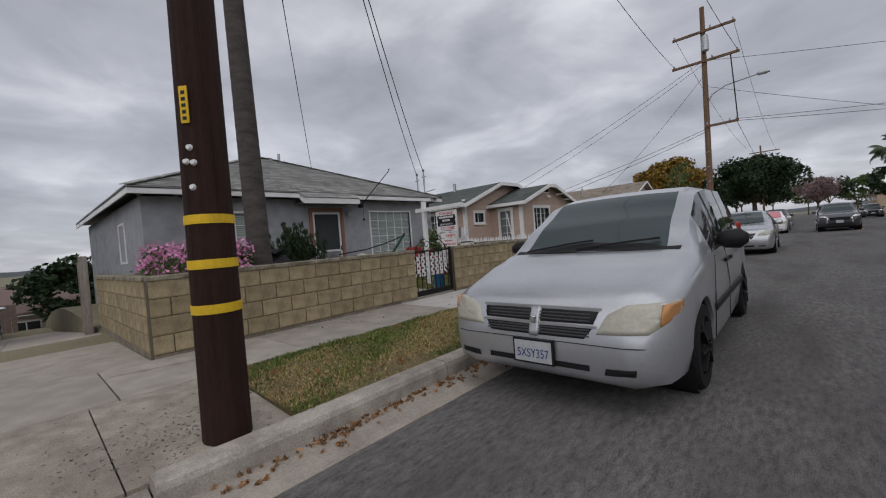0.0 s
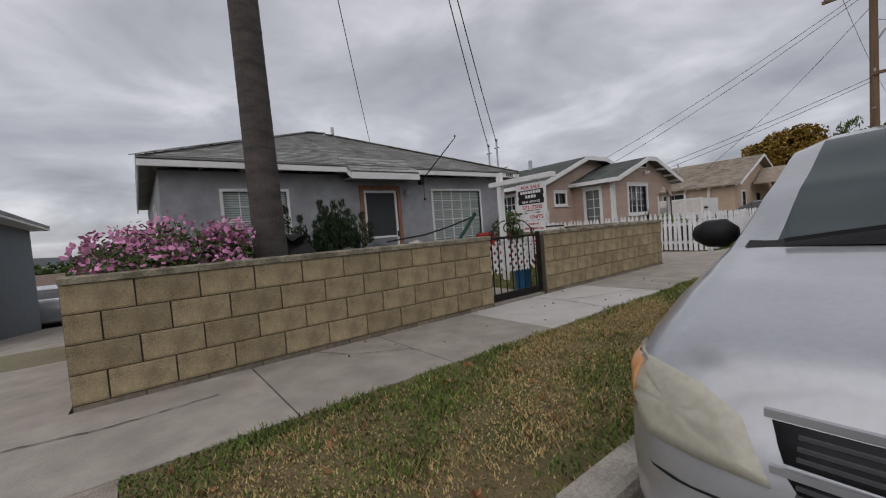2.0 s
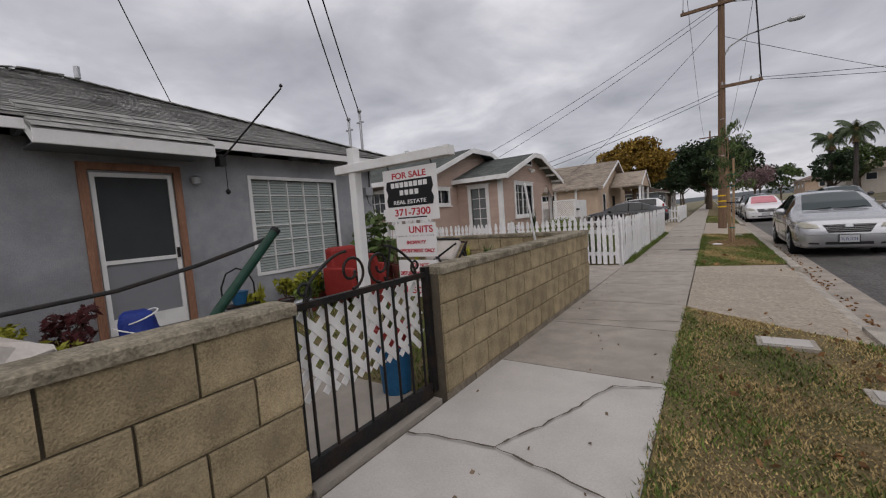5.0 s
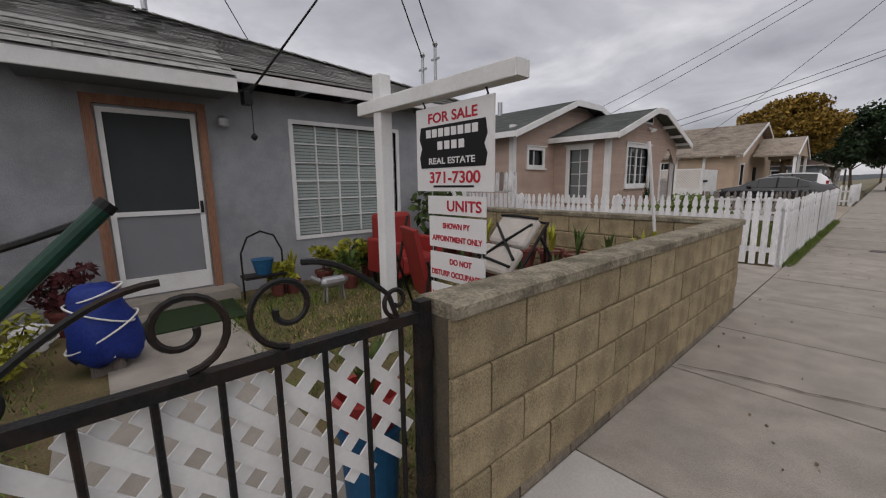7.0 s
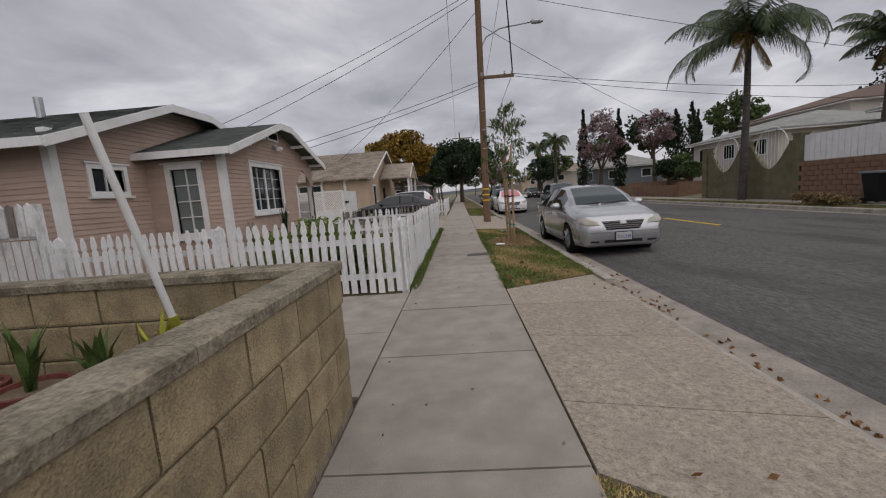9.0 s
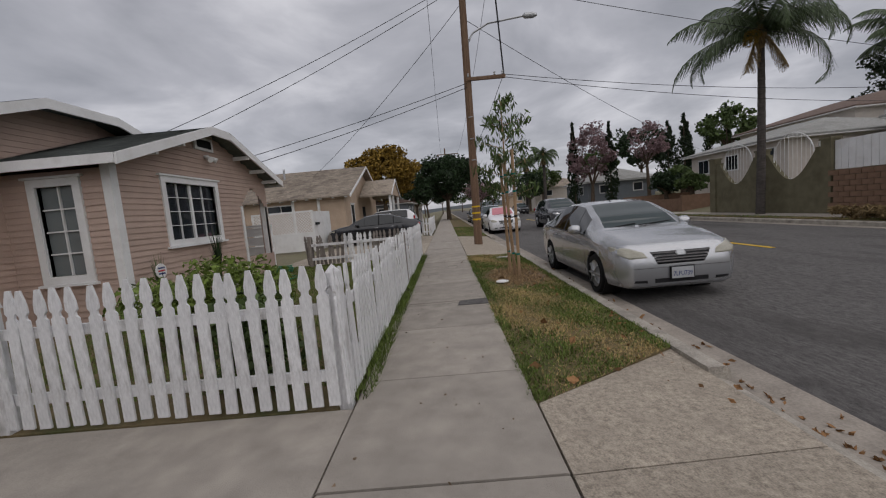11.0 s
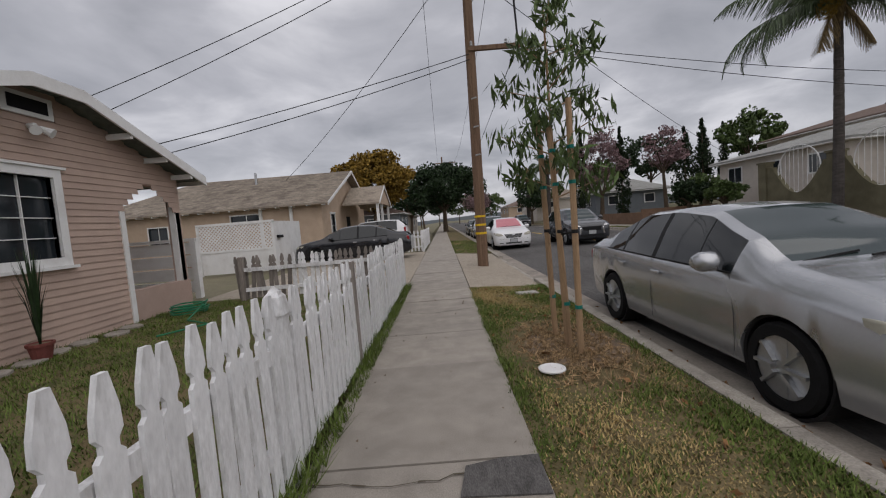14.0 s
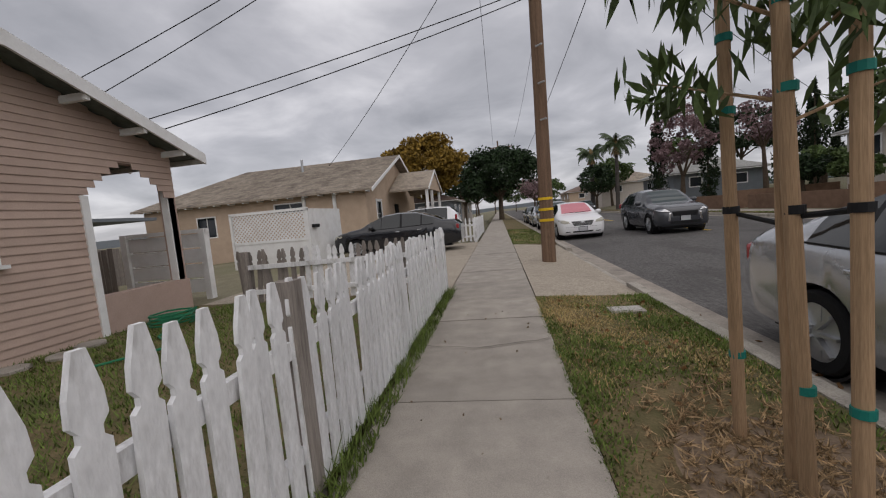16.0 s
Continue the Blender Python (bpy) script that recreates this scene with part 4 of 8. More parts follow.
    # white barge boards and eaves
    for x, pts in ((xf, ((ya, ez), (ridge_a, zr), (ridge_b, zr), (yb, ez))), (xm, ((my0, mez), (mpa, mz), (mpb, mz), (my1, mez)))):
        for (u0, w0), (u1, w1) in zip(pts[:-1], pts[1:]):
            part("barge_board", G().prism([(u0, w0 - 0.17), (u1, w1 - 0.17), (u1, w1 + 0.012), (u0, w0 + 0.012)], 0, x - 0.002, x + 0.035), WHITE, h)
    part("fascia", G().box(xb, xf - 0.004, ya - 0.03, ya, ez - 0.15, ez + 0.01), WHITE, h)
    part("fascia", G().box(xmb, xm - 0.004, my0 - 0.03, my0, mez - 0.15, mez + 0.01), WHITE, h)
    part("fascia", G().box(xb, xf - 0.004, yb, yb + 0.03, ez - 0.15, ez + 0.01), WHITE, h)
    for y in (12.7, 13.5, 16.1, 16.9, 17.6):
        z = top(y) - 0.06
        part("outrigger", G().box(fx, xf - 0.005, y - 0.03, y + 0.03, z - 0.1, z - 0.005), WHITE, h)
    part("chimney_pipe", G().cyl((-9.2, 12.4, 3.7), (-9.2, 12.4, 4.35), 0.09), STEEL, h)
    part("antenna_mast", G().tube([(-9.0, 9.8, 2.9), (-9.0, 9.8, 3.75), (-8.4, 9.8, 3.8)], 0.02), IRON, h)
    return h


pink_house()


# ---------------------------------------------------------------- tan house and farther houses
def tan_house():
    h = thing("house", "tan stucco house with a patched brown roof and porch", "house", (-11, 34, 0))
    sy, fx, ry, ny = 30.0, -5.4, 35.6, 41.2
    wins = [(-14.6, -13.6, 1.2, 2.2), (-10.2, -8.6, 2.1, 2.5)]
    part("south_wall", wall_with_holes(G(), 1, sy, 0.2, -17.5, fx, -1.5, 2.95, wins), TAN, h)
    for q in wins:
        window(h, 1, sy, *q, 2, 1, 0.06, 0.02, apron_sill=False)
    part("front_wall", wall_with_holes(G(), 0, fx, 0.2, sy + 0.2, ny, -0.2, 2.95, [(31.6, 32.4, 1.0, 2.3)]), TAN, h)
    window(h, 0, fx, 31.6, 32.4, 1.0, 2.3, 1, 2, 0.08, 0.03)
    part("gable", G().prism([(sy, 2.95), (ny, 2.95), (ry, 5.0)], 0, fx - 0.2, fx), TAN, h)
    part("north_wall", G().box(-17.5, fx - 0.2, ny - 0.2, ny, -1.0, 2.95), TAN, h)
    part("back_wall", G().box(-17.7, -17.5, sy, ny, -1.5, 2.95), TAN, h)
    a, b, c, d = (fx + 0.5, sy - 0.5, 2.85), (-18.0, sy - 0.5, 2.85), (-15.2, ry, 5.2), (fx + 0.5, ry, 5.2)
    slab_roof(h, a, b, c, d, SHINGLE_T, 0.08)
    shingles(h, b, a, d, c, SHINGLE_T, 0.2, 0.4)
    slab_roof(h, d, c, (-18.0, ny + 0.5, 2.85), (fx + 0.5, ny + 0.5, 2.85), SHINGLE_T, 0.08)
    slab_roof(h, b, (-18.0, ny + 0.5, 2.85), c, c, SHINGLE_T, 0.08)
    for k in range(16):
        x = fx + 0.2 - k * 0.8
        part("rafter_tail", G().box(x - 0.04, x + 0.04, sy - 0.48, sy, 2.72, 2.82), WHITE, h)
    for (u0, w0), (u1, w1) in (((sy - 0.5, 2.85), (ry, 5.2)), ((ry, 5.2), (ny + 0.5, 2.85))):
        part("barge_board", G().prism([(u0, w0 - 0.16), (u1, w1 - 0.16), (u1, w1 + 0.01), (u0, w0 + 0.01)], 0, fx + 0.5, fx + 0.54), WHITE, h)
    for x in (-7.0, -8.6):
        part("downpipe", G().cyl((x, sy - 0.06, 0), (x, sy - 0.06, 2.8), 0.09), WHITE, h)
    # porch
    px = -2.9
    for a, b, c, d in (((px, 33.6, 2.9), (fx + 0.2, 33.6, 2.9), (fx + 0.2, 36.3, 4.15), (px, 36.3, 4.15)), ((px, 36.3, 4.15), (fx + 0.2, 36.3, 4.15), (fx + 0.2, 39, 2.9), (px, 39, 2.9))):
        slab_roof(h, a, b, c, d, SHINGLE_T, 0.1, "porch_roof")
    part("porch_gable", G().prism([(33.7, 2.86), (38.9, 2.86), (36.3, 4.05)], 0, px - 0.12, px - 0.05), TAN, h)
    for (u0, w0), (u1, w1) in (((33.6, 2.9), (36.3, 4.15)), ((36.3, 4.15), (39, 2.9))):
        part("barge_board", G().prism([(u0, w0 - 0.14), (u1, w1 - 0.14), (u1, w1 + 0.01), (u0, w0 + 0.01)], 0, px, px + 0.04), WHITE, h)
    for y in (33.9, 35.6, 38.6):
        part("porch_post", G().box(px - 0.25, px - 0.1, y - 0.08, y + 0.08, 0, 2.85), WHITE, h)
    part("front_door", G().box(fx + 0.003, fx + 0.03, 35.2, 36.1, 0.2, 2.2), DARK, h)
    part("vent_pipe", G().cyl((-10.5, 34.0, 4.4), (-10.5, 34.0, 5.3), 0.07), STEEL, h)
    return h


tan_house()


def plain_house(name_label, cx, cy, w, d, z0, eave, ridge, wall, roof, along_y=True, windows=3, face=-1):
    """A far house with its roof, windows and chimney. w along y, d along x; face: the side, -1 or +1, on which x is seen."""
    h = thing("house", name_label, "house", (cx, cy, z0))
    x0, x1, y0, y1 = cx - d / 2, cx + d / 2, cy - w / 2, cy + w / 2
    part("wall", G().box(x0, x1, y0, y1, z0 - 1.5, z0 + eave), wall, h)
    o, e, r = 0.45, z0 + eave, z0 + ridge
    if along_y:
        P = ((x0 - o, y0 - o, e), (x0 - o, y1 + o, e), (cx, y1 - d * 0.3, r), (cx, y0 + d * 0.3, r), (x1 + o, y0 - o, e), (x1 + o, y1 + o, e))
    else:
        P = ((x0 - o, y0 - o, e), (x1 + o, y0 - o, e), (x1 - w * 0.3, cy, r), (x0 + w * 0.3, cy, r), (x0 - o, y1 + o, e), (x1 + o, y1 + o, e))
    slab_roof(h, P[0], P[1], P[2], P[3], roof, 0.1)
    slab_roof(h, P[4], P[5], P[2], P[3], roof, 0.1)
    slab_roof(h, P[0], P[4], P[3], P[3], roof, 0.1)
    slab_roof(h, P[1], P[5], P[2], P[2], roof, 0.1)
    part("eave", G().box(x0 - o, x1 + o, y0 - o, y1 + o, e - 0.16, e - 0.105), WHITE, h)
    xf = x0 if face < 0 else x1
    for k in range(windows):
        y = y0 + (k + 0.5) * w / windows
        wdw = part("window", G().box(xf - 0.04, xf + 0.04, y - 0.6, y + 0.6, z0 + eave - 1.5, z0 + eave - 0.45), WHITE, h)
        part("pane", G().box(xf - 0.055, xf + 0.055, y - 0.52, y - 0.03, z0 + eave - 1.42, z0 + eave - 0.53), GLASS, wdw)
        part("pane", G().box(xf - 0.055, xf + 0.055, y + 0.03, y + 0.52, z0 + eave - 1.42, z0 + eave - 0.53), GLASS, wdw)
    for k in range(2):
        x = x0 + (k + 0.5) * d / 2
        wdw = part("window", G().box(x - 0.6, x + 0.6, y0 - 0.04, y0 + 0.04, z0 + eave - 1.5, z0 + eave - 0.45), WHITE, h)
        part("pane", G().box(x - 0.5, x + 0.5, y0 - 0.055, y0 + 0.05, z0 + eave - 1.4, z0 + eave - 0.55), GLASS, wdw)
    return h


# ---------------------------------------------------------------- cars
def lerp_table(tab, s):
    for (a, *va), (b, *vb) in zip(tab[:-1], tab[1:]):
        if s <= b:
            k = (s - a) / (b - a)
            k = k * k * (3 - 2 * k) * 0.35 + k * 0.65
            return [p + (q - p) * k for p, q in zip(va, vb)]
    return list(tab[-1][1:])


def wheel(car, x, y, r, w, side, spokes=7, rim=RIM):
    """side: +1 when the outer face looks to local +x."""
    wh = part("wheel", G().lathe(pose(x, y, r, 0, 90, 0), [(r * 0.70, -w / 2 * side), (r * 0.93, -w / 2 * side), (r, (-w / 2 + 0.03) * side), (r, (w / 2 - 0.03) * side), (r * 0.93, w / 2 * side), (r * 0.70, w / 2 * side), (r * 0.69, (w / 2 - 0.06) * side)], 28), RUBBER, car, smooth=False)
    o = side * (w / 2 - 0.025)
    part("rim", G().lathe(pose(x, y, r, 0, 90, 0), [(r * 0.69, o - 0.01), (r * 0.69, o + 0.012 * side + 0.002), (r * 0.62, o)], 28), rim, wh)
    part("wheel_dish", G().lathe(pose(x, y, r, 0, 90, 0), [(0.02, o + 0.006 * side), (r * 0.45, o + 0.004 * side), (r * 0.67, o - 0.006 * side)], 20), DISH if rim is RIM else BLACKP, wh)
    g = G()
    for k in range(spokes):
        a = 2 * math.pi * k / spokes
        g.beam((x + o + 0.008 * side, y + 0.05 * math.cos(a), r + 0.05 * math.sin(a)), (x + o, y + r * 0.66 * math.cos(a), r + r * 0.66 * math.sin(a)), 0.09, 0.024)
    g.lathe(pose(x, y, r, 0, 90, 0), [(0.055, o - 0.01), (0.055, o + 0.015 * side), (0.03, o + 0.02 * side)], 12)
    part("spokes", g, rim, wh)


def nose(st, x, z):
    """How far behind the nose the skin lies at the height z and the half width x."""
    x = abs(x)

    def inside(s):
        zb, zl, zt, w, wt = lerp_table(st, s)
        if z < zb or z > zt:
            return False
        if z < zb + 0.05:
            half = w * (0.80 + 0.15 * (z - zb) / 0.05)
        elif z < zl:
            half = w * 0.985
        else:
            q = (z - zl) / max(1e-4, zt - zl)
            half = w * 0.955 + (wt - w * 0.955) * q if q < 0.9 else wt * (1 - 0.9 * (q - 0.9) / 0.1)
        return half >= x
    for k in range(100):
        if inside(k * 0.02):
            lo, hi = max(0.0, k * 0.02 - 0.02), k * 0.02
            for _ in range(7):
                mid = (lo + hi) / 2
                lo, hi = (lo, mid) if inside(mid) else (mid, hi)
            return hi
    return 1.0


def skin_bar(st, poly, out):
    """A thin bar that follows the nose from side to side: poly is its box in (x, z)."""
    x0, x1 = min(p[0] for p in poly), max(p[0] for p in poly)
    z0, z1 = min(p[1] for p in poly), max(p[1] for p in poly)
    n = max(4, int((x1 - x0) / 0.03))
    zc = (z0 + z1) / 2
    ring = []
    for k in range(n + 1):
        x = x0 + (x1 - x0) * k / n
        y = sum(nose(st, x + d, zc) for d in (-0.02, 0, 0.02)) / 3
        ring.append([(x, y - out, z0), (x, y - out, z1), (x, y + 0.02, z1), (x, y + 0.02, z0)])
    vs = [p for r in ring for p in r]
    fs = [(4 * k + j, 4 * k + (j + 1) % 4, 4 * k + 4 + (j + 1) % 4, 4 * k + 4 + j) for k in range(n) for j in range(4)] + [(3, 2, 1, 0), (4 * n, 4 * n + 1, 4 * n + 2, 4 * n + 3)]
    return G().add(vs, fs)


def skin_patch(st, poly, out):
    """A patch that follows the nose: poly in (x, z)."""
    cx, cz = sum(p[0] for p in poly) / len(poly), sum(p[1] for p in poly) / len(poly)
    rim = []
    for (x0, z0), (x1, z1) in zip(poly, poly[1:] + poly[:1]):
        rim += [(x0 + (x1 - x0) * k / 6, z0 + (z1 - z0) * k / 6) for k in range(6)]
    g, n = G(), len(rim)
    vs = []
    for f in (1.0, 0.97, 0.66, 0.33):
        for x, z in rim:
            u, w = cx + (x - cx) * f, cz + (z - cz) * f
            vs.append((u, nose(st, u, w) - (out if f < 1 else -0.02), w))
    vs.append((cx, nose(st, cx, cz) - out, cz))
    fs = [(j * n + k, j * n + (k + 1) % n, (j + 1) * n + (k + 1) % n, (j + 1) * n + k) for j in range(3) for k in range(n)]
    fs += [(3 * n + k, 3 * n + (k + 1) % n, 4 * n) for k in range(n)]
    return g.add(vs, fs)


def car(name, label, paint, m, spec, group="", detail=True, shade=None):
    """A lofted car: local y runs from the nose (0) to the tail (L); z from the road. spec: stations of
    (s, floor z, belt z, top z, half width at belt, half width at top) plus window and wheel numbers."""
    t = thing(name, label, "car", (0, 0, 0), group)
    L, st = spec["L"], spec["stations"]
    R = spec["r"] * 1.16
    near = [y + R * u for y in spec["axles"] for u in (-1.004, -1, -0.985, -0.94, -0.85, -0.72, -0.55, -0.38, -0.19, 0, 0.19, 0.38, 0.55, 0.72, 0.85, 0.94, 0.985, 1, 1.004)]
    even = [s for s in (*[k * L / 44 for k in range(45)], *spec["marks"]) if all(abs(s - y) > R * 1.03 for y in spec["axles"])]
    S = sorted({*even, *near})
    rings = []
    for s in S:
        zb, zl, zt, w, wt = lerp_table(st, s)
        # arch lift of the sill over the wheels
        sill = zb
        pts = [(0, zb), (w * 0.80, zb), (w * 0.95, zb + 0.05), (w * 0.99, zb + (zl - zb) * 0.32), (w, zb + (zl - zb) * 0.62), (w * 0.985, zl - 0.06), (w * 0.955, zl),
               (w * 0.955 + (wt - w * 0.955) * 0.55, zl + (zt - zl) * 0.55), (wt, zl + (zt - zl) * 0.90), (wt * 0.82, zl + (zt - zl) * 0.975), (wt * 0.42, zt), (0, zt + 0.004)]
        for y in spec["axles"]:
            if abs(s - y) <= R * 1.0001:
                arch = spec["r"] + math.sqrt(max(0.0, R * R - (s - y) ** 2))
                pts = [(x, max(z, arch)) if k < 6 else (x, z) for k, (x, z) in enumerate(pts)]
        rings.append([(x, s, z) for x, z in pts])
    n = len(rings[0])
    body, side_glass, front, rear = G(), [], G(), G()
    glasses = [G() for _ in spec["side_windows"]]
    pillars = [G() for _ in spec["side_windows"]]
    for i in range(len(S) - 1):
        mid = (S[i] + S[i + 1]) / 2
        for j in range(n - 1):
            for sg in (1, -1):
                q = [(sg * x, y, z) for x, y, z in (rings[i][j], rings[i][j + 1], rings[i + 1][j + 1], rings[i + 1][j])]
                dst = body
                yc = mid
                if j in (6, 7):
                    for gi, (a, b) in enumerate(spec["side_windows"]):
                        if a <= mid <= b:
                            dst = glasses[gi]
                        elif gi and spec["side_windows"][gi - 1][1] < mid < a:
                            dst = pillars[gi]
                if spec["shield"][0] <= mid <= spec["shield"][1] and j >= 9:
                    dst = front
                if spec["backlight"][0] <= mid <= spec["backlight"][1] and j >= 9:
                    dst = rear
                dst.add(q, [(0, 1, 2, 3)])
    for r in (rings[0], rings[-1]):
        full = [(x, y, z) for x, y, z in r] + [(-x, y, z) for x, y, z in r[::-1][1:-1]]
        body.add(full, [tuple(range(len(full)))])

    def weld(g, nm, material, label=""):
        ob = part(nm, g, material, t, label, smooth=True)
        bm = bmesh.new()
        bm.from_mesh(ob.data)
        bmesh.ops.remove_doubles(bm, verts=bm.verts, dist=0.0008)
        bmesh.ops.recalc_face_normals(bm, faces=bm.faces)
        for e in bm.edges:
            if len(e.link_faces) == 2 and e.calc_face_angle(0) > radians(48):
                e.smooth = False
        bm.to_mesh(ob.data)
        bm.free()
        return ob
    def weld_sides(g, nm, material):
        for sg in (1, -1):
            h = G()
            for f in g.f:
                if sg * sum(g.v[i][0] for i in f) > 0:
                    h.add([g.v[i] for i in f], [tuple(range(len(f)))])
            if h.f:
                weld(h, nm, material)
    weld(body, "body", paint)
    for g in glasses:
        if g.f:
            weld_sides(g, "side_window", CARGLASS)
    for g in pillars:
        if g.f:
            weld_sides(g, "pillar", BLACKP)
    weld(front, "windshield", shade or SHIELD)
    weld(rear, "rear_window", CARGLASS)
    hw = spec["hw"]
    part("underbody", G().box(-hw * 0.78, hw * 0.78, 0.35, L - 0.35, 0.17, 0.62), BLACKP, t)
    for y in spec["axles"]:
        for sg in (1, -1):
            part("wheel_well", G().lathe(pose(sg * (hw - 0.17), y, spec["r"] + 0.01, 0, 90, 0), [(spec["r"] * 1.15, -0.16 * sg), (spec["r"] * 1.15, 0.135 * sg), (spec["r"] * 1.08, 0.13 * sg), (spec["r"] * 1.06, -0.12 * sg), (0.05, -0.13 * sg)], 26), BLACKP, t)
            wheel(t, sg * (hw - 0.115), y, spec["r"], 0.21, sg, spec.get("spokes", 7), spec.get("rim", RIM))
    # lamps, grille, bumper openings: each a raised shape on the nose
    for nm, x0, x1, y0, y1, z0, z1, material, both in spec["pieces"]:
        for sg in ((1, -1) if both else (1,)):
            part(nm, G().box(sg * x0, sg * x1, y0, y1, z0, z1), material, t, bevel=min(abs(x1 - x0), abs(y1 - y0), abs(z1 - z0)) * 0.3)
    for nm, pts, wid, material, both in spec["lines"]:
        for sg in ((1, -1) if both else (1,)):
            g = G()
            for a, b in zip(pts[:-1], pts[1:]):
                g.beam((sg * a[0], a[1], a[2]), (sg * b[0], b[1], b[2]), wid, wid)
            part(nm, g, material, t)
    for nm, poly, y0, y1, material, both in spec["shapes"]:
        for sg in ((1, -1) if both else (1,)):
            g = G()
            k = len(poly)
            vs = [(sg * x, y, z) for x, y, z in poly] + [(sg * x * 0.99, y + y1, z) for x, y, z in poly]
            g.add(vs, [tuple(range(k)), tuple(range(k, 2 * k))[::-1]] + [(i, (i + 1) % k, k + (i + 1) % k, k + i) for i in range(k)])
            part(nm, g, material, t, bevel=0.008)
    for nm, poly, out, material, both in spec.get("patches", ()):
        for sg in ((1, -1) if both else (1,)):
            thin = nm in {"grille_slat", "bumper_seam", "lower_grille"} or nm == "grille_frame" and max(p[1] for p in poly) - min(p[1] for p in poly) < 0.03
            part(nm, (skin_bar if thin else skin_patch)(st, [(sg * x, z) for x, z in poly], out), material, t, smooth=not thin)
    for sg in (1, -1):
        x, y, z = spec["mirror"]
        part("mirror", G().lathe(pose(sg * x, y, z, 0, 90, 0), [(0.05, -0.12), (0.085, -0.06), (0.09, 0.05), (0.04, 0.11)], 12), spec.get("mirror_mat", paint), t, smooth=True)
    if "plate" in spec:
        y, z, word = spec["plate"]
        pl = part("number_plate", G().box(-0.155, 0.155, y - 0.012, y, z - 0.08, z + 0.08), PLATE, t)
        part("plate_frame", G().box(-0.17, 0.17, y - 0.008, y + 0.02, z - 0.095, z + 0.095), BLACKP, t)
        lettering(word, 0.095, Matrix.Translation((0, y - 0.0135, z - 0.045)) @ pose(0, 0, 0, 90, 0, 0), mat_blue(), pl, "plate_text", width=0.265 if word else None)
    t.matrix_basis = m
    return t


_blue = []


def mat_blue():
    if not _blue:
        _blue.append(mat("plate_blue", (0.03, 0.05, 0.16), 0.5, 0.05, 4, 40, 0))
    return _blue[0]


def lettering(text, size, m, material, parent, name="lettering", bold=0.0, width=None):
    """Flat text, centred, made into a mesh."""
    cu = bpy.data.curves.new(name, "FONT")
    cu.body, cu.size, cu.align_x, cu.offset, cu.extrude = text, size, "CENTER", bold, 0.0008
    tmp = bpy.data.objects.new(name + "_tmp", cu)
    me = bpy.data.meshes.new_from_object(tmp)
    bpy.data.objects.remove(tmp)
    me.materials.clear()
    me.materials.append(material)
    if width:
        xs = [v.co.x for v in me.vertices]
        k = width / max(0.001, max(xs) - min(xs))
        for v in me.vertices:
            v.co.x *= k
    ob = new(name, me)
    ob.parent = parent
    ob.matrix_basis = m
    return ob


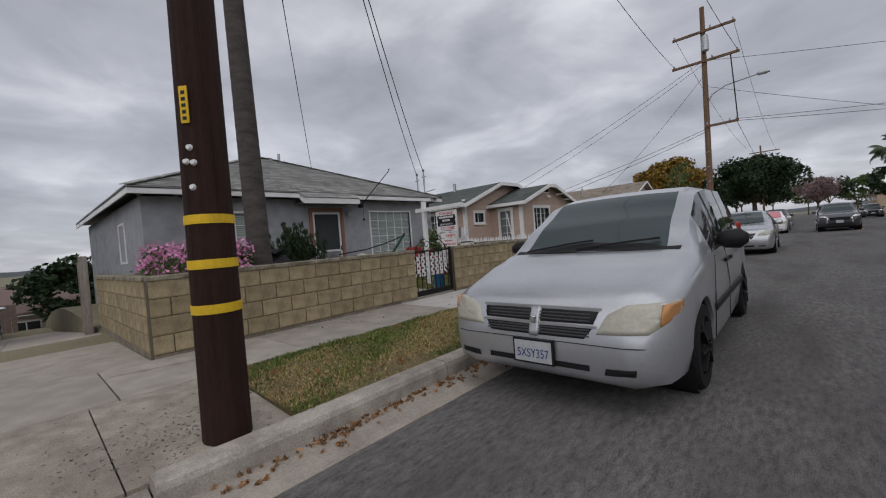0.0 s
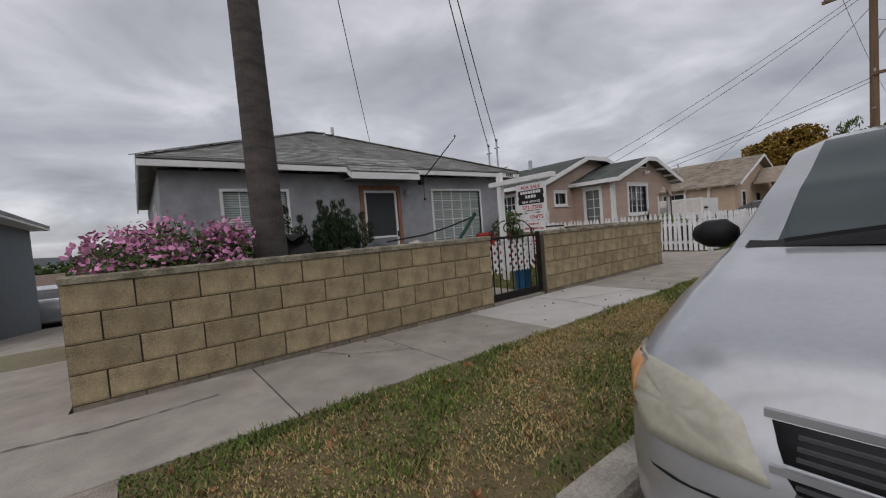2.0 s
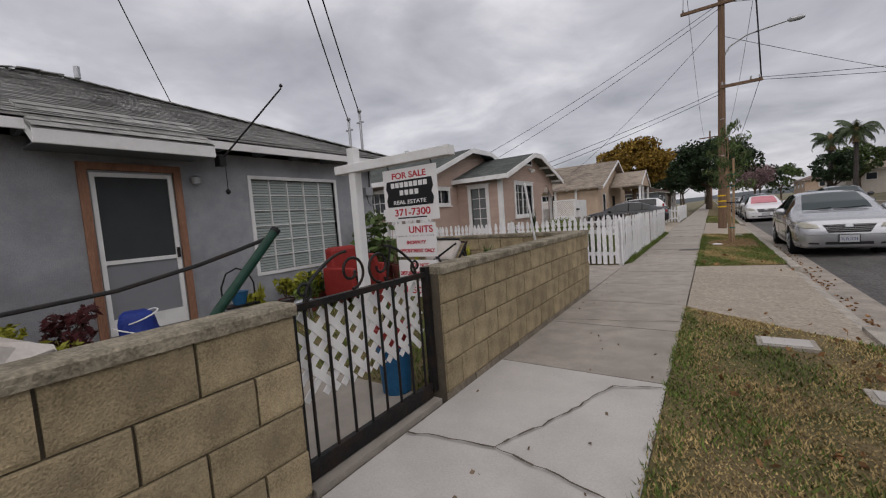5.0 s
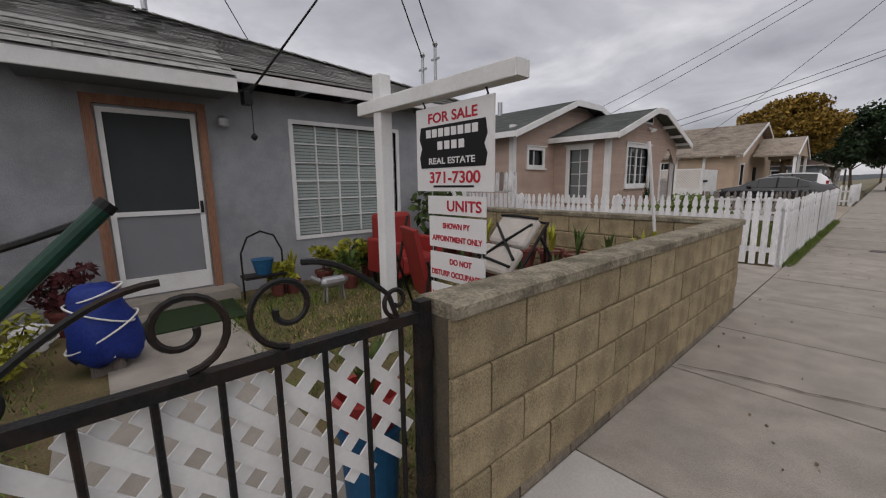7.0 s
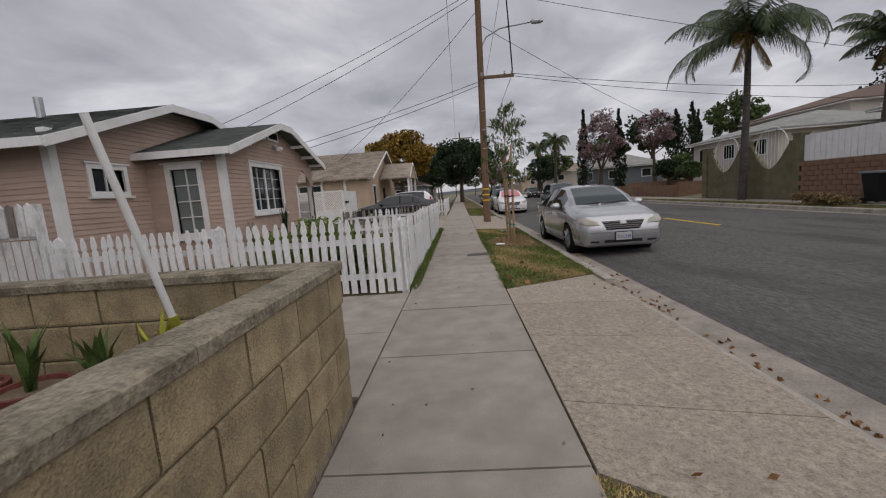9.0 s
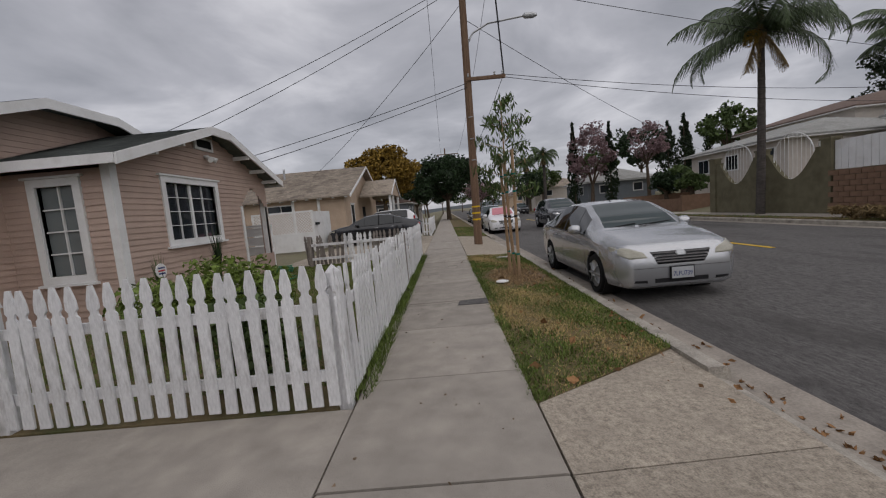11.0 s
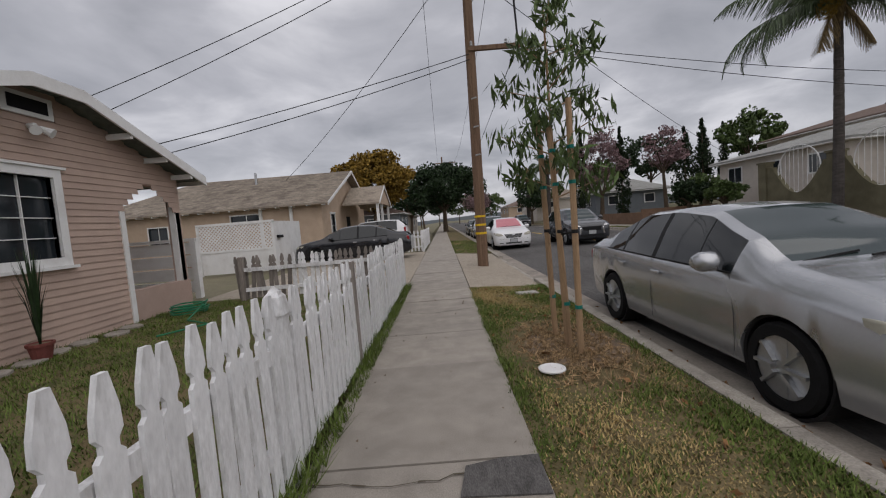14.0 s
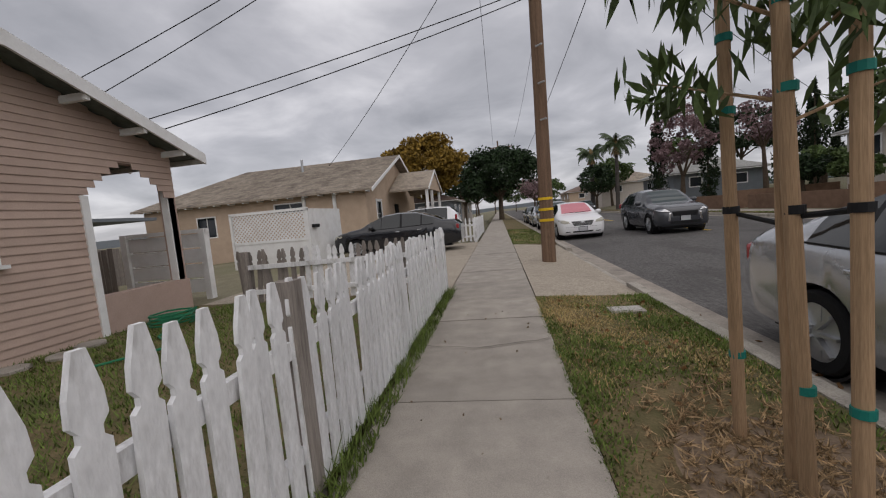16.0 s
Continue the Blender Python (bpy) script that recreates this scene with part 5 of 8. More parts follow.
VAN = dict(L=4.80, hw=0.98, r=0.335, axles=(0.93, 3.86), spokes=8, rim=BLACKP, marks=(0.04, 1.12, 1.2, 2.05, 2.2, 2.28, 3.0, 3.12, 4.2, 4.6),
           stations=[(0.0, 0.30, 0.50, 0.56, 0.70, 0.60), (0.05, 0.24, 0.60, 0.70, 0.80, 0.66), (0.12, 0.21, 0.70, 0.80, 0.87, 0.70), (0.22, 0.20, 0.78, 0.865, 0.92, 0.73), (0.40, 0.20, 0.84, 0.93, 0.955, 0.76), (0.8, 0.19, 0.93, 1.02, 0.98, 0.82), (1.15, 0.19, 1.00, 1.10, 0.99, 0.84),
                     (1.6, 0.19, 1.02, 1.40, 0.99, 0.80), (2.1, 0.19, 1.03, 1.66, 0.99, 0.77), (2.5, 0.19, 1.04, 1.72, 0.99, 0.78), (3.6, 0.20, 1.06, 1.74, 0.98, 0.77), (4.3, 0.22, 1.08, 1.70, 0.96, 0.74), (4.65, 0.26, 1.06, 1.45, 0.93, 0.72), (4.80, 0.36, 0.92, 1.02, 0.86, 0.66)],
           side_windows=[(1.62, 2.2), (2.28, 3.04), (3.12, 4.22)], shield=(1.14, 2.1), backlight=(4.34, 4.7), mirror=(1.10, 1.75, 1.13), mirror_mat=BLACKP,
           plate=(-0.028, 0.42, "5XSY357"),
           pieces=[("badge", -0.022, 0.022, -0.004, 0.03, 0.63, 0.69, CHROME, False), ("side_moulding", 0.985, 1.005, 1.35, 3.45, 0.54, 0.60, BLACKP, True), ("door_handle", 0.985, 1.01, 2.05, 2.19, 0.89, 0.93, BLACKP, True), ("door_handle", 0.985, 1.01, 2.36, 2.5, 0.89, 0.93, BLACKP, True),
                   ("tail_lamp", 0.80, 0.90, 4.62, 4.74, 0.85, 1.25, REDLENS, True)],
           lines=[("wiper", [(-0.10, 1.10, 1.125), (0.35, 1.20, 1.17), (0.62, 1.26, 1.19)], 0.018, BLACKP, False), ("wiper", [(-0.65, 1.12, 1.12), (-0.2, 1.21, 1.18), (0.02, 1.25, 1.20)], 0.018, BLACKP, False),
                  ("door_seam", [(0.985, 1.32, 0.32), (0.998, 1.35, 0.7), (0.985, 1.5, 1.0)], 0.006, BLACKP, True), ("door_seam", [(0.985, 2.26, 0.32), (0.998, 2.26, 0.7), (0.97, 2.26, 1.02)], 0.006, BLACKP, True),
                  ("bumper_seam", [(0.0, -0.004, 0.555), (0.5, 0.03, 0.55), (0.84, 0.17, 0.55), (0.95, 0.45, 0.55)], 0.007, BLACKP, True)],
           patches=[("headlight", [(0.47, 0.585), (0.80, 0.60), (0.945, 0.70), (0.94, 0.80), (0.66, 0.785), (0.54, 0.72)], 0.012, LENS, True), ("turn_lamp", [(0.86, 0.645), (0.945, 0.71), (0.94, 0.79), (0.86, 0.78)], 0.018, AMBER, True),
                    ("grille", [(0.04, 0.545), (0.40, 0.55), (0.455, 0.625), (0.04, 0.62)], 0.006, BLACKP, True), ("grille", [(0.04, 0.645), (0.46, 0.65), (0.49, 0.735), (0.04, 0.735)], 0.006, BLACKP, True),
                    *[("grille_slat", [(0.04, z), (0.43, z), (0.43, z + 0.009), (0.04, z + 0.009)], 0.012, SLAT, True) for z in (0.565, 0.585, 0.605, 0.665, 0.687, 0.709)],
                    ("grille_frame", [(-0.035, 0.535), (0.035, 0.535), (0.035, 0.75), (-0.035, 0.75)], 0.016, SILVER, False), ("grille_frame", [(-0.47, 0.624), (0.47, 0.624), (0.48, 0.643), (-0.48, 0.643)], 0.014, SILVER, False),
                    ("grille_frame", [(-0.50, 0.738), (0.50, 0.738), (0.49, 0.758), (-0.49, 0.758)], 0.012, SILVER, False), ("lower_grille", [(-0.40, 0.325), (0.40, 0.325), (0.42, 0.365), (-0.42, 0.365)], 0.006, BLACKP, False),
                    ("fog_opening", [(0.52, 0.315), (0.72, 0.325), (0.73, 0.375), (0.53, 0.36)], 0.006, BLACKP, True), ("bumper_seam", [(-0.83, 0.508), (0.83, 0.508), (0.83, 0.514), (-0.83, 0.514)], 0.004, BLACKP, False)],
           shapes=[("cowl", [(0.0, 1.07, 1.105), (0.80, 1.12, 1.09), (0.80, 1.24, 1.13), (0.0, 1.24, 1.18)], 0, 0.02, BLACKP, True)])

SEDAN = dict(L=4.75, hw=0.91, r=0.325, axles=(0.92, 3.66), spokes=8, marks=(0.04, 1.09, 1.11, 1.42, 1.88, 1.90, 1.98, 2.58, 2.66, 3.22, 3.36, 3.42, 3.8, 4.05),
             stations=[(0.0, 0.27, 0.56, 0.66, 0.70, 0.58), (0.05, 0.21, 0.67, 0.765, 0.785, 0.63), (0.12, 0.19, 0.74, 0.825, 0.835, 0.66), (0.22, 0.18, 0.785, 0.87, 0.865, 0.68), (0.40, 0.17, 0.83, 0.92, 0.885, 0.70), (0.75, 0.17, 0.88, 0.985, 0.905, 0.74), (1.08, 0.17, 0.92, 1.03, 0.91, 0.76),
                       (1.5, 0.17, 0.94, 1.26, 0.91, 0.70), (2.0, 0.17, 0.95, 1.455, 0.91, 0.62), (2.5, 0.17, 0.96, 1.50, 0.91, 0.61), (3.15, 0.18, 0.975, 1.47, 0.91, 0.61), (3.7, 0.19, 0.99, 1.29, 0.905, 0.65), (4.1, 0.20, 1.01, 1.12, 0.89, 0.70), (4.5, 0.22, 0.98, 1.09, 0.85, 0.66), (4.75, 0.34, 0.80, 0.90, 0.76, 0.58)],
             side_windows=[(1.42, 1.88), (1.90, 2.58), (2.66, 3.36), (3.42, 3.8)], shield=(1.10, 1.98), backlight=(3.22, 4.05), mirror=(0.98, 1.55, 1.03),
             plate=(-0.025, 0.42, "7LFU739"),
             pieces=[("door_handle", 0.905, 0.935, 2.42, 2.58, 0.80, 0.835, SILVER_W, True), ("door_handle", 0.905, 0.935, 3.22, 3.38, 0.82, 0.855, SILVER_W, True),
                     ("tail_lamp", 0.60, 0.80, 4.55, 4.69, 0.74, 0.92, REDLENS, True)],
             lines=[("wiper", [(-0.05, 1.09, 1.055), (0.55, 1.20, 1.085)], 0.015, BLACKP, False), ("wiper", [(-0.62, 1.12, 1.03), (-0.08, 1.16, 1.085)], 0.015, BLACKP, False),
                    ("door_seam", [(0.90, 1.36, 0.30), (0.915, 1.34, 0.6), (0.885, 1.42, 0.93)], 0.004, BLACKP, True), ("door_seam", [(0.90, 2.62, 0.30), (0.915, 2.62, 0.6), (0.885, 2.62, 0.95)], 0.004, BLACKP, True),
                    ("window_trim", [(0.873, 1.42, 0.94), (0.875, 2.6, 0.965), (0.873, 3.8, 1.0)], 0.014, BLACKP, True)],
             patches=[("headlight", [(0.47, 0.655), (0.72, 0.65), (0.868, 0.72), (0.87, 0.815), (0.70, 0.80), (0.52, 0.735)], 0.010, LENS, True),
                      ("grille", [(-0.34, 0.55), (0.34, 0.55), (0.44, 0.735), (-0.44, 0.735)], 0.005, BLACKP, False), *[("grille_slat", [(-w, z), (w, z), (w + 0.012, z + 0.021), (-w - 0.012, z + 0.021)], 0.013, CHROME, False) for w, z in ((0.335, 0.582), (0.36, 0.622), (0.385, 0.662), (0.41, 0.705))],
                      ("badge", [(-0.06, 0.665), (0.06, 0.665), (0.075, 0.70), (0.05, 0.74), (-0.05, 0.74), (-0.075, 0.70)], 0.022, STEEL, False), ("lower_grille", [(-0.38, 0.285), (0.38, 0.285), (0.35, 0.345), (-0.35, 0.345)], 0.005, BLACKP, False),
                      ("fog_opening", [(0.48, 0.29), (0.68, 0.30), (0.66, 0.335), (0.49, 0.33)], 0.006, BLACKP, True), ("bumper_seam", [(-0.74, 0.50), (0.74, 0.50), (0.74, 0.505), (-0.74, 0.505)], 0.004, BLACKP, False)],
             shapes=[])

SUV = dict(SEDAN)
SUV.update(L=4.6, r=0.36, axles=(0.9, 3.55), hw=0.92, spokes=5, mirror=(1.0, 1.6, 1.15), plate=(-0.025, 0.55, ""), lines=[], pieces=[
    ("tail_lamp", 0.70, 0.86, 4.42, 4.56, 0.95, 1.15, REDLENS, True)],
    stations=[(0.0, 0.36, 0.70, 0.80, 0.66, 0.5), (0.10, 0.26, 0.82, 0.92, 0.80, 0.62), (0.4, 0.24, 0.93, 1.02, 0.89, 0.7), (1.1, 0.23, 1.02, 1.10, 0.92, 0.76), (1.6, 0.23, 1.05, 1.40, 0.92, 0.7), (2.0, 0.23, 1.07, 1.60, 0.92, 0.66), (2.6, 0.23, 1.08, 1.66, 0.92, 0.66), (3.6, 0.25, 1.11, 1.60, 0.91, 0.66), (4.2, 0.28, 1.12, 1.42, 0.88, 0.66), (4.45, 0.32, 1.08, 1.2, 0.84, 0.64), (4.6, 0.42, 0.9, 1.0, 0.78, 0.6)],
    patches=[("headlight", [(0.46, 0.79), (0.78, 0.81), (0.87, 0.88), (0.62, 0.90)], 0.012, CHROME, True), ("grille", [(-0.40, 0.62), (0.40, 0.62), (0.44, 0.80), (-0.44, 0.80)], 0.006, BLACKP, False), ("lower_grille", [(-0.5, 0.36), (0.5, 0.36), (0.5, 0.46), (-0.5, 0.46)], 0.006, BLACKP, False), ("chrome_bar", [(0.48, 0.46), (0.56, 0.44), (0.52, 0.75), (0.45, 0.77)], 0.012, CHROME, True)], shield=(1.15, 2.0), backlight=(3.75, 4.4), side_windows=[(1.5, 2.0), (2.02, 2.6), (2.68, 3.4), (3.46, 3.9)],
    shapes=[])

ROADZ = -0.205
car("minivan", "silver minivan with a crosshair grille parked at the kerb", SILVER, pose(4.05, -2.62, ROADZ + 0.01, 0, 0, 0), VAN)
car("sedan", "silver sedan with chrome grille slats parked at the kerb", SILVER_W, pose(4.1, 11.1, ROADZ + 0.01), SEDAN)
W2 = dict(SEDAN)
W2["plate"] = (-0.025, 0.42, "")
car("sedan", "white sedan with a pink sunshade behind its windshield", CARWHITE, pose(4.15, 27.6, ROADZ + 0.01), W2, shade=PINKSHADE)
B2 = dict(SEDAN)
B2["plate"] = (-0.025, 0.42, "")
car("sedan", "black sedan standing across the driveway, tail to the street", CARBLACK, pose(-5.2, 26.0, 0.0, 0, 0, -90), B2)
car("suv", "dark grey sport utility vehicle driving on the street", CARGREY, pose(7.3, 26.2, -0.14), SUV)
car("suv", "silver sport utility vehicle parked on the lower driveway", SILVER_W, pose(-20.6, -6.7, -1.45, 0, 0, -90), SUV)
W3 = dict(VAN)
W3.update(patches=[], plate=(-0.03, 0.42, ""), pieces=VAN["pieces"][-3:], lines=[], mirror_mat=CARWHITE)
car("minivan", "white van parked on a drive behind a picket fence", CARWHITE, pose(-6.0, 33.0, 0.0, 0, 0, -90), W3)
for x, y, paint, sp, lab in ((4.2, 33.5, CARGREY, SUV, "dark sport utility vehicle parked far along the kerb"), (4.2, 40, SILVER_W, W2, "grey sedan parked far along the kerb"), (4.2, 47, CARGREY, W2, "dark sedan parked far along the kerb"),
                             (12.0, 62, CARGREY, SUV, "dark car parked far across the street")):
    car("sedan" if sp is not SUV else "suv", lab, paint, pose(x, y, ROADZ), sp, "cars parked along the street", False)

# ---------------------------------------------------------------- utility poles and cables
def left_pole():
    t = thing("utility_pole", "dark creosoted wooden utility pole with three yellow bands", "utility pole", (2.62, -4.36, -0.1))
    g = G().taper([(2.62 - 0.02 * k, -4.36 + 0.012 * k, k - 0.35) for k in range(11)], [0.155 - 0.004 * k for k in range(11)], 20)
    part("shaft", g, POLE, t)
    for z in (0.79, 1.09, 1.39):
        r = 0.160 - 0.004 * z
        c = (2.613 - 0.02 * z, -4.356 + 0.012 * z)
        part("yellow_band", G().lathe(Matrix.Translation((c[0], c[1], z)), [(r - 0.01, -0.032), (r, -0.030), (r, 0.030), (r - 0.01, 0.032)], 20), YELLOW, t)
    # tags and nail caps on the side of the street
    d = Vector((0.62, -0.78, 0)).normalized()
    c = Vector((2.575, -4.335, 0))
    tag = part("number_tag", G().obox(Matrix.Translation(c + d * 0.152 + Vector((0, 0, 2.14))) @ pose(0, 0, 0, 0, 0, math.degrees(math.atan2(d.y, d.x)) + 90), 0.055, 0.008, 0.24), YELLOW, t)
    for k in range(5):
        part("tag_digit", G().obox(Matrix.Translation(c + d * 0.157 + Vector((0, 0, 2.05 + 0.042 * k))) @ pose(0, 0, 0, 0, 0, math.degrees(math.atan2(d.y, d.x)) + 90), 0.026, 0.004, 0.022), SIGNK, tag)
    for dx, z in ((0.03, 1.86), (0.0, 1.77), (0.05, 1.76), (0.03, 1.60)):
        s = Vector((-d.y, d.x, 0))
        p = c + d * 0.15 + s * (dx - 0.02) + Vector((0, 0, z))
        part("nail_cap", G().cyl(p, p + d * 0.02, 0.022, 0.014, 10), WHITE, t)
    part("crossarm", G().box(1.2, 4.0, -4.06, -3.94, 8.6, 8.74), POLE, t)


left_pole()


def right_pole():
    t = thing("utility_pole", "weathered brown wooden utility pole with crossarms and a street lamp", "utility pole", (2.0, 21.0, 0))
    g = G().taper([(2.0 + 0.012 * k, 21.0, k - 0.3) for k in range(14)], [0.165 - 0.004 * k for k in range(14)], 16)
    part("shaft", g, POLE_L, t)
    for z in (0.9, 1.15, 1.4):
        part("yellow_band", G().cyl((2.01, 21.0, z), (2.01, 21.0, z + 0.06), 0.168, 0.168, 16), YELLOW, t)
    for z, xa, xb in ((9.7, 0.6, 3.7), (11.3, 0.7, 3.6), (6.15, 2.0, 3.5)):
        arm = part("crossarm", G().box(xa, xb, 20.82, 20.93, z, z + 0.12), POLE_L, t)
        for x in (xa + 0.1, (xa + xb) / 2 + 0.35, xb - 0.1):
            part("insulator", G().lathe(Matrix.Translation((x, 20.88, z + 0.12)), [(0.02, 0), (0.05, 0.04), (0.03, 0.08), (0.045, 0.12), (0.02, 0.16)], 10), STEEL, arm)
    part("transformer", G().lathe(Matrix.Translation((2.25, 20.7, 10.2)), [(0.14, 0), (0.17, 0.05), (0.17, 0.8), (0.1, 0.86)], 14), STEEL, t)
    pts = [(2.1, 21.0, 7.4), (2.4, 21.0, 7.9), (3.0, 21.0, 8.2), (4.4, 21.0, 8.35)]
    lamp = part("lamp_arm", G().tube(pts, 0.035, 8), STEEL, t)
    part("lamp_head", G().lathe(pose(4.3, 21.0, 8.35, 0, 90, 0), [(0.03, 0), (0.10, 0.1), (0.11, 0.4), (0.05, 0.55)], 12), STEEL, lamp)
    for z in (3.2, 4.0, 4.8):
        part("pole_step", G().cyl((2.0, 20.82, z), (2.12, 20.7, z), 0.02), STEEL, t)


right_pole()
for a, b, sag, lab in (((0.7, 20.9, 9.9), (2.0, -4.0, 8.8), 0.5, ""), ((3.6, 20.9, 9.9), (3.2, -4.0, 8.8), 0.5, ""),
                       ((2.1, 20.9, 9.8), (-9.9, 19.3, 4.5), 0.25, ""), ((2.1, 20.9, 9.6), (-9.9, 19.4, 3.95), 0.25, ""), ((2.1, 20.9, 9.0), (-7.2, 30.3, 4.2), 0.3, ""),
                       ((2.1, 20.9, 6.1), (-8.7, 17.3, 2.75), 0.15, ""), ((2.1, 20.9, 5.95), (-8.6, 17.4, 2.55), 0.2, ""),
                       ((3.4, 20.9, 6.3), (26, 24.4, 5.1), 0.4, ""), ((3.4, 20.9, 6.2), (26, 24.5, 4.35), 0.4, ""), ((2.1, 20.9, 8.4), (20.2, 35.7, 4.3), 0.3, ""), ((2.1, 20.9, 9.8), (28.5, 23.6, 5.3), 0.3, ""),
                       ((0.8, 20.9, 11.5), (0.9, 75, 11.0), 1.4, ""), ((3.5, 20.9, 11.5), (3.6, 75, 11.0), 1.4, ""), ((3.4, 20.9, 6.2), (3.3, 75, 6.4), 0.9, ""),
                       ((2.5, -4.1, 8.6), (-12.5, 5.3, 4.4), 0.3, ""), ((2.5, -4.1, 8.4), (-4.95, 5.16, 3.6), 0.4, ""), ((2.5, -4.1, 8.3), (-4.6, 5.16, 3.7), 0.4, ""),
                       ((2.5, -4.1, 8.5), (-14, -10.5, 4.0), 0.2, ""), ((2.5, -4.1, 8.4), (-13.5, -10.0, 3.8), 0.2, "")):
    cable("overhead_cable", a, b, sag, 0.011, "thin black overhead cable slung between poles and houses")
cable("overhead_cable", (3.45, 20.9, 6.25), (3.3, 20.9, 9.8), -0.1, 0.03, "twisted black drop cable on the utility pole")

far_pole = thing("utility_pole", "far wooden utility pole with one crossarm", "utility pole", (1.6, 75, 0))
part("shaft", G().cyl((1.6, 75, -0.3), (1.6, 75, 12), 0.16, 0.11), POLE_L, far_pole)
part("crossarm", G().box(0.2, 3.9, 74.9, 75, 10.9, 11.05), POLE_L, far_pole)
for x, y, hgt in ((-4.95, 5.16, 3.62), (-4.6, 5.16, 3.72)):
    p = thing("service_mast", "thin grey electric service mast with insulators at the house corner", "mast", (x, y, 0))
    part("mast", G().cyl((x, y, 2.5), (x, y, hgt), 0.028), STEEL, p)
    part("weatherhead", G().lathe(Matrix.Translation((x, y, hgt)), [(0.035, 0), (0.05, 0.04), (0.015, 0.09)], 10), STEEL, p)
    part("arm", G().box(x - 0.1, x + 0.1, y - 0.015, y + 0.015, hgt - 0.22, hgt - 0.19), STEEL, p)


# ---------------------------------------------------------------- picket fences
def picket_mesh(w, h, mtl, gothic=True):
    if gothic:
        o = [(-w / 2, 0), (w / 2, 0), (w / 2, h - 0.20), (w * 0.30, h - 0.185), (w * 0.30, h - 0.165), (w / 2, h - 0.145), (w * 0.46, h - 0.09), (w * 0.18, h), (-w * 0.18, h), (-w * 0.46, h - 0.09), (-w / 2, h - 0.145), (-w * 0.30, h - 0.165), (-w * 0.30, h - 0.185), (-w / 2, h - 0.20)]
    else:
        o = [(-w / 2, 0), (w / 2, 0), (w / 2, h - 0.06), (w * 0.2, h), (-w * 0.2, h), (-w / 2, h - 0.06)]
    return G().prism(o, 1, -0.009, 0.009).mesh("picket", mtl)


PK_W, PK_O = picket_mesh(0.086, 0.92, FENCEW), picket_mesh(0.086, 0.92, OLDWOOD)


def picket_fence(name, label, a, b, gap=0.128, h=0.92, old=(), posts=(), jitter=1.0, rail_side=0.03, flat=False):
    """Pickets along the line a-b, on the ground; old: shares of the length at which weathered pickets stand."""
    t = thing(name, label, "fence", (*a, 0))
    A, Bv = Vector((*a, 0)), Vector((*b, 0))
    ln = (Bv - A).length
    ang = math.degrees(math.atan2(Bv.y - A.y, Bv.x - A.x))
    n = int(ln / gap)
    me = PK_W
    for k in range(n + 1):
        s = k / n
        ob = new("picket", PK_O if any(q0 <= s <= q1 for q0, q1 in old) else me)
        ob.parent = t
        p = A.lerp(Bv, s) - Vector((*a, 0))
        ob.matrix_basis = pose(p.x, p.y, 0.03 + RNG.normal(0, 0.009), RNG.normal(0, 0.8) * jitter, RNG.normal(0, 1.1) * jitter, ang) @ Matrix.Diagonal((1, 1, h / 0.92, 1))
    nrm = Vector((-math.sin(radians(ang)), math.cos(radians(ang)), 0)) * rail_side
    for z in (0.22, 0.66):
        part("rail", G().beam(A + nrm + Vector((0, 0, z * h / 0.92)), Bv + nrm + Vector((0, 0, z * h / 0.92)), 0.035, 0.08), FENCEW, t)
    for s, cap in posts:
        p = A.lerp(Bv, s) + nrm * 1.2
        part("post", G().box(p.x - 0.05, p.x + 0.05, p.y - 0.05, p.y + 0.05, -0.1, h - (0.10 if cap else 0.02)).add(
            [(p.x - 0.06, p.y - 0.06, h - 0.10), (p.x + 0.06, p.y - 0.06, h - 0.10), (p.x + 0.06, p.y + 0.06, h - 0.10), (p.x - 0.06, p.y + 0.06, h - 0.10),
             (p.x - 0.045, p.y - 0.045, h + 0.0), (p.x + 0.045, p.y - 0.045, h), (p.x + 0.045, p.y + 0.045, h), (p.x - 0.045, p.y + 0.045, h), (p.x, p.y, h + 0.06)],
            [(3, 2, 1, 0), (0, 1, 5, 4), (1, 2, 6, 5), (2, 3, 7, 6), (3, 0, 4, 7), (4, 5, 8), (5, 6, 8), (6, 7, 8), (7, 4, 8)]) if cap else
            G().box(p.x - 0.05, p.x + 0.05, p.y - 0.05, p.y + 0.05, -0.1, h + 0.02), FENCEW if cap else OLDWOOD, t)
    return t


picket_fence("picket_fence", "white painted gothic picket fence along the sidewalk, chipped paint", (-0.04, 8.34), (-0.05, 18.0), h=1.02, posts=((0.005, True), (0.32, True), (0.496, False), (0.68, True), (0.995, True)), rail_side=0.03)
picket_fence("picket_fence", "white painted gothic picket fence beside the driveway", (-0.14, 8.30), (-5.2, 8.34), h=1.06, old=(), posts=((0.5, True), (0.98, True)), rail_side=-0.03)
picket_fence("picket_fence", "partly weathered grey picket fence at the end of the lawn", (-0.15, 18.0), (-3.6, 17.75), old=((0.18, 0.42), (0.7, 1.0)), posts=((0.98, False),), jitter=2.5)
picket_fence("picket_fence", "far white picket fence beside the next driveway", (-0.1, 28.4), (-0.1, 37), gap=0.16, h=1.0, posts=((0, True), (1, True)))
picket_fence("picket_fence", "far white picket fence across the next yard", (-0.2, 28.4), (-2.2, 28.5), gap=0.16, h=1.0)


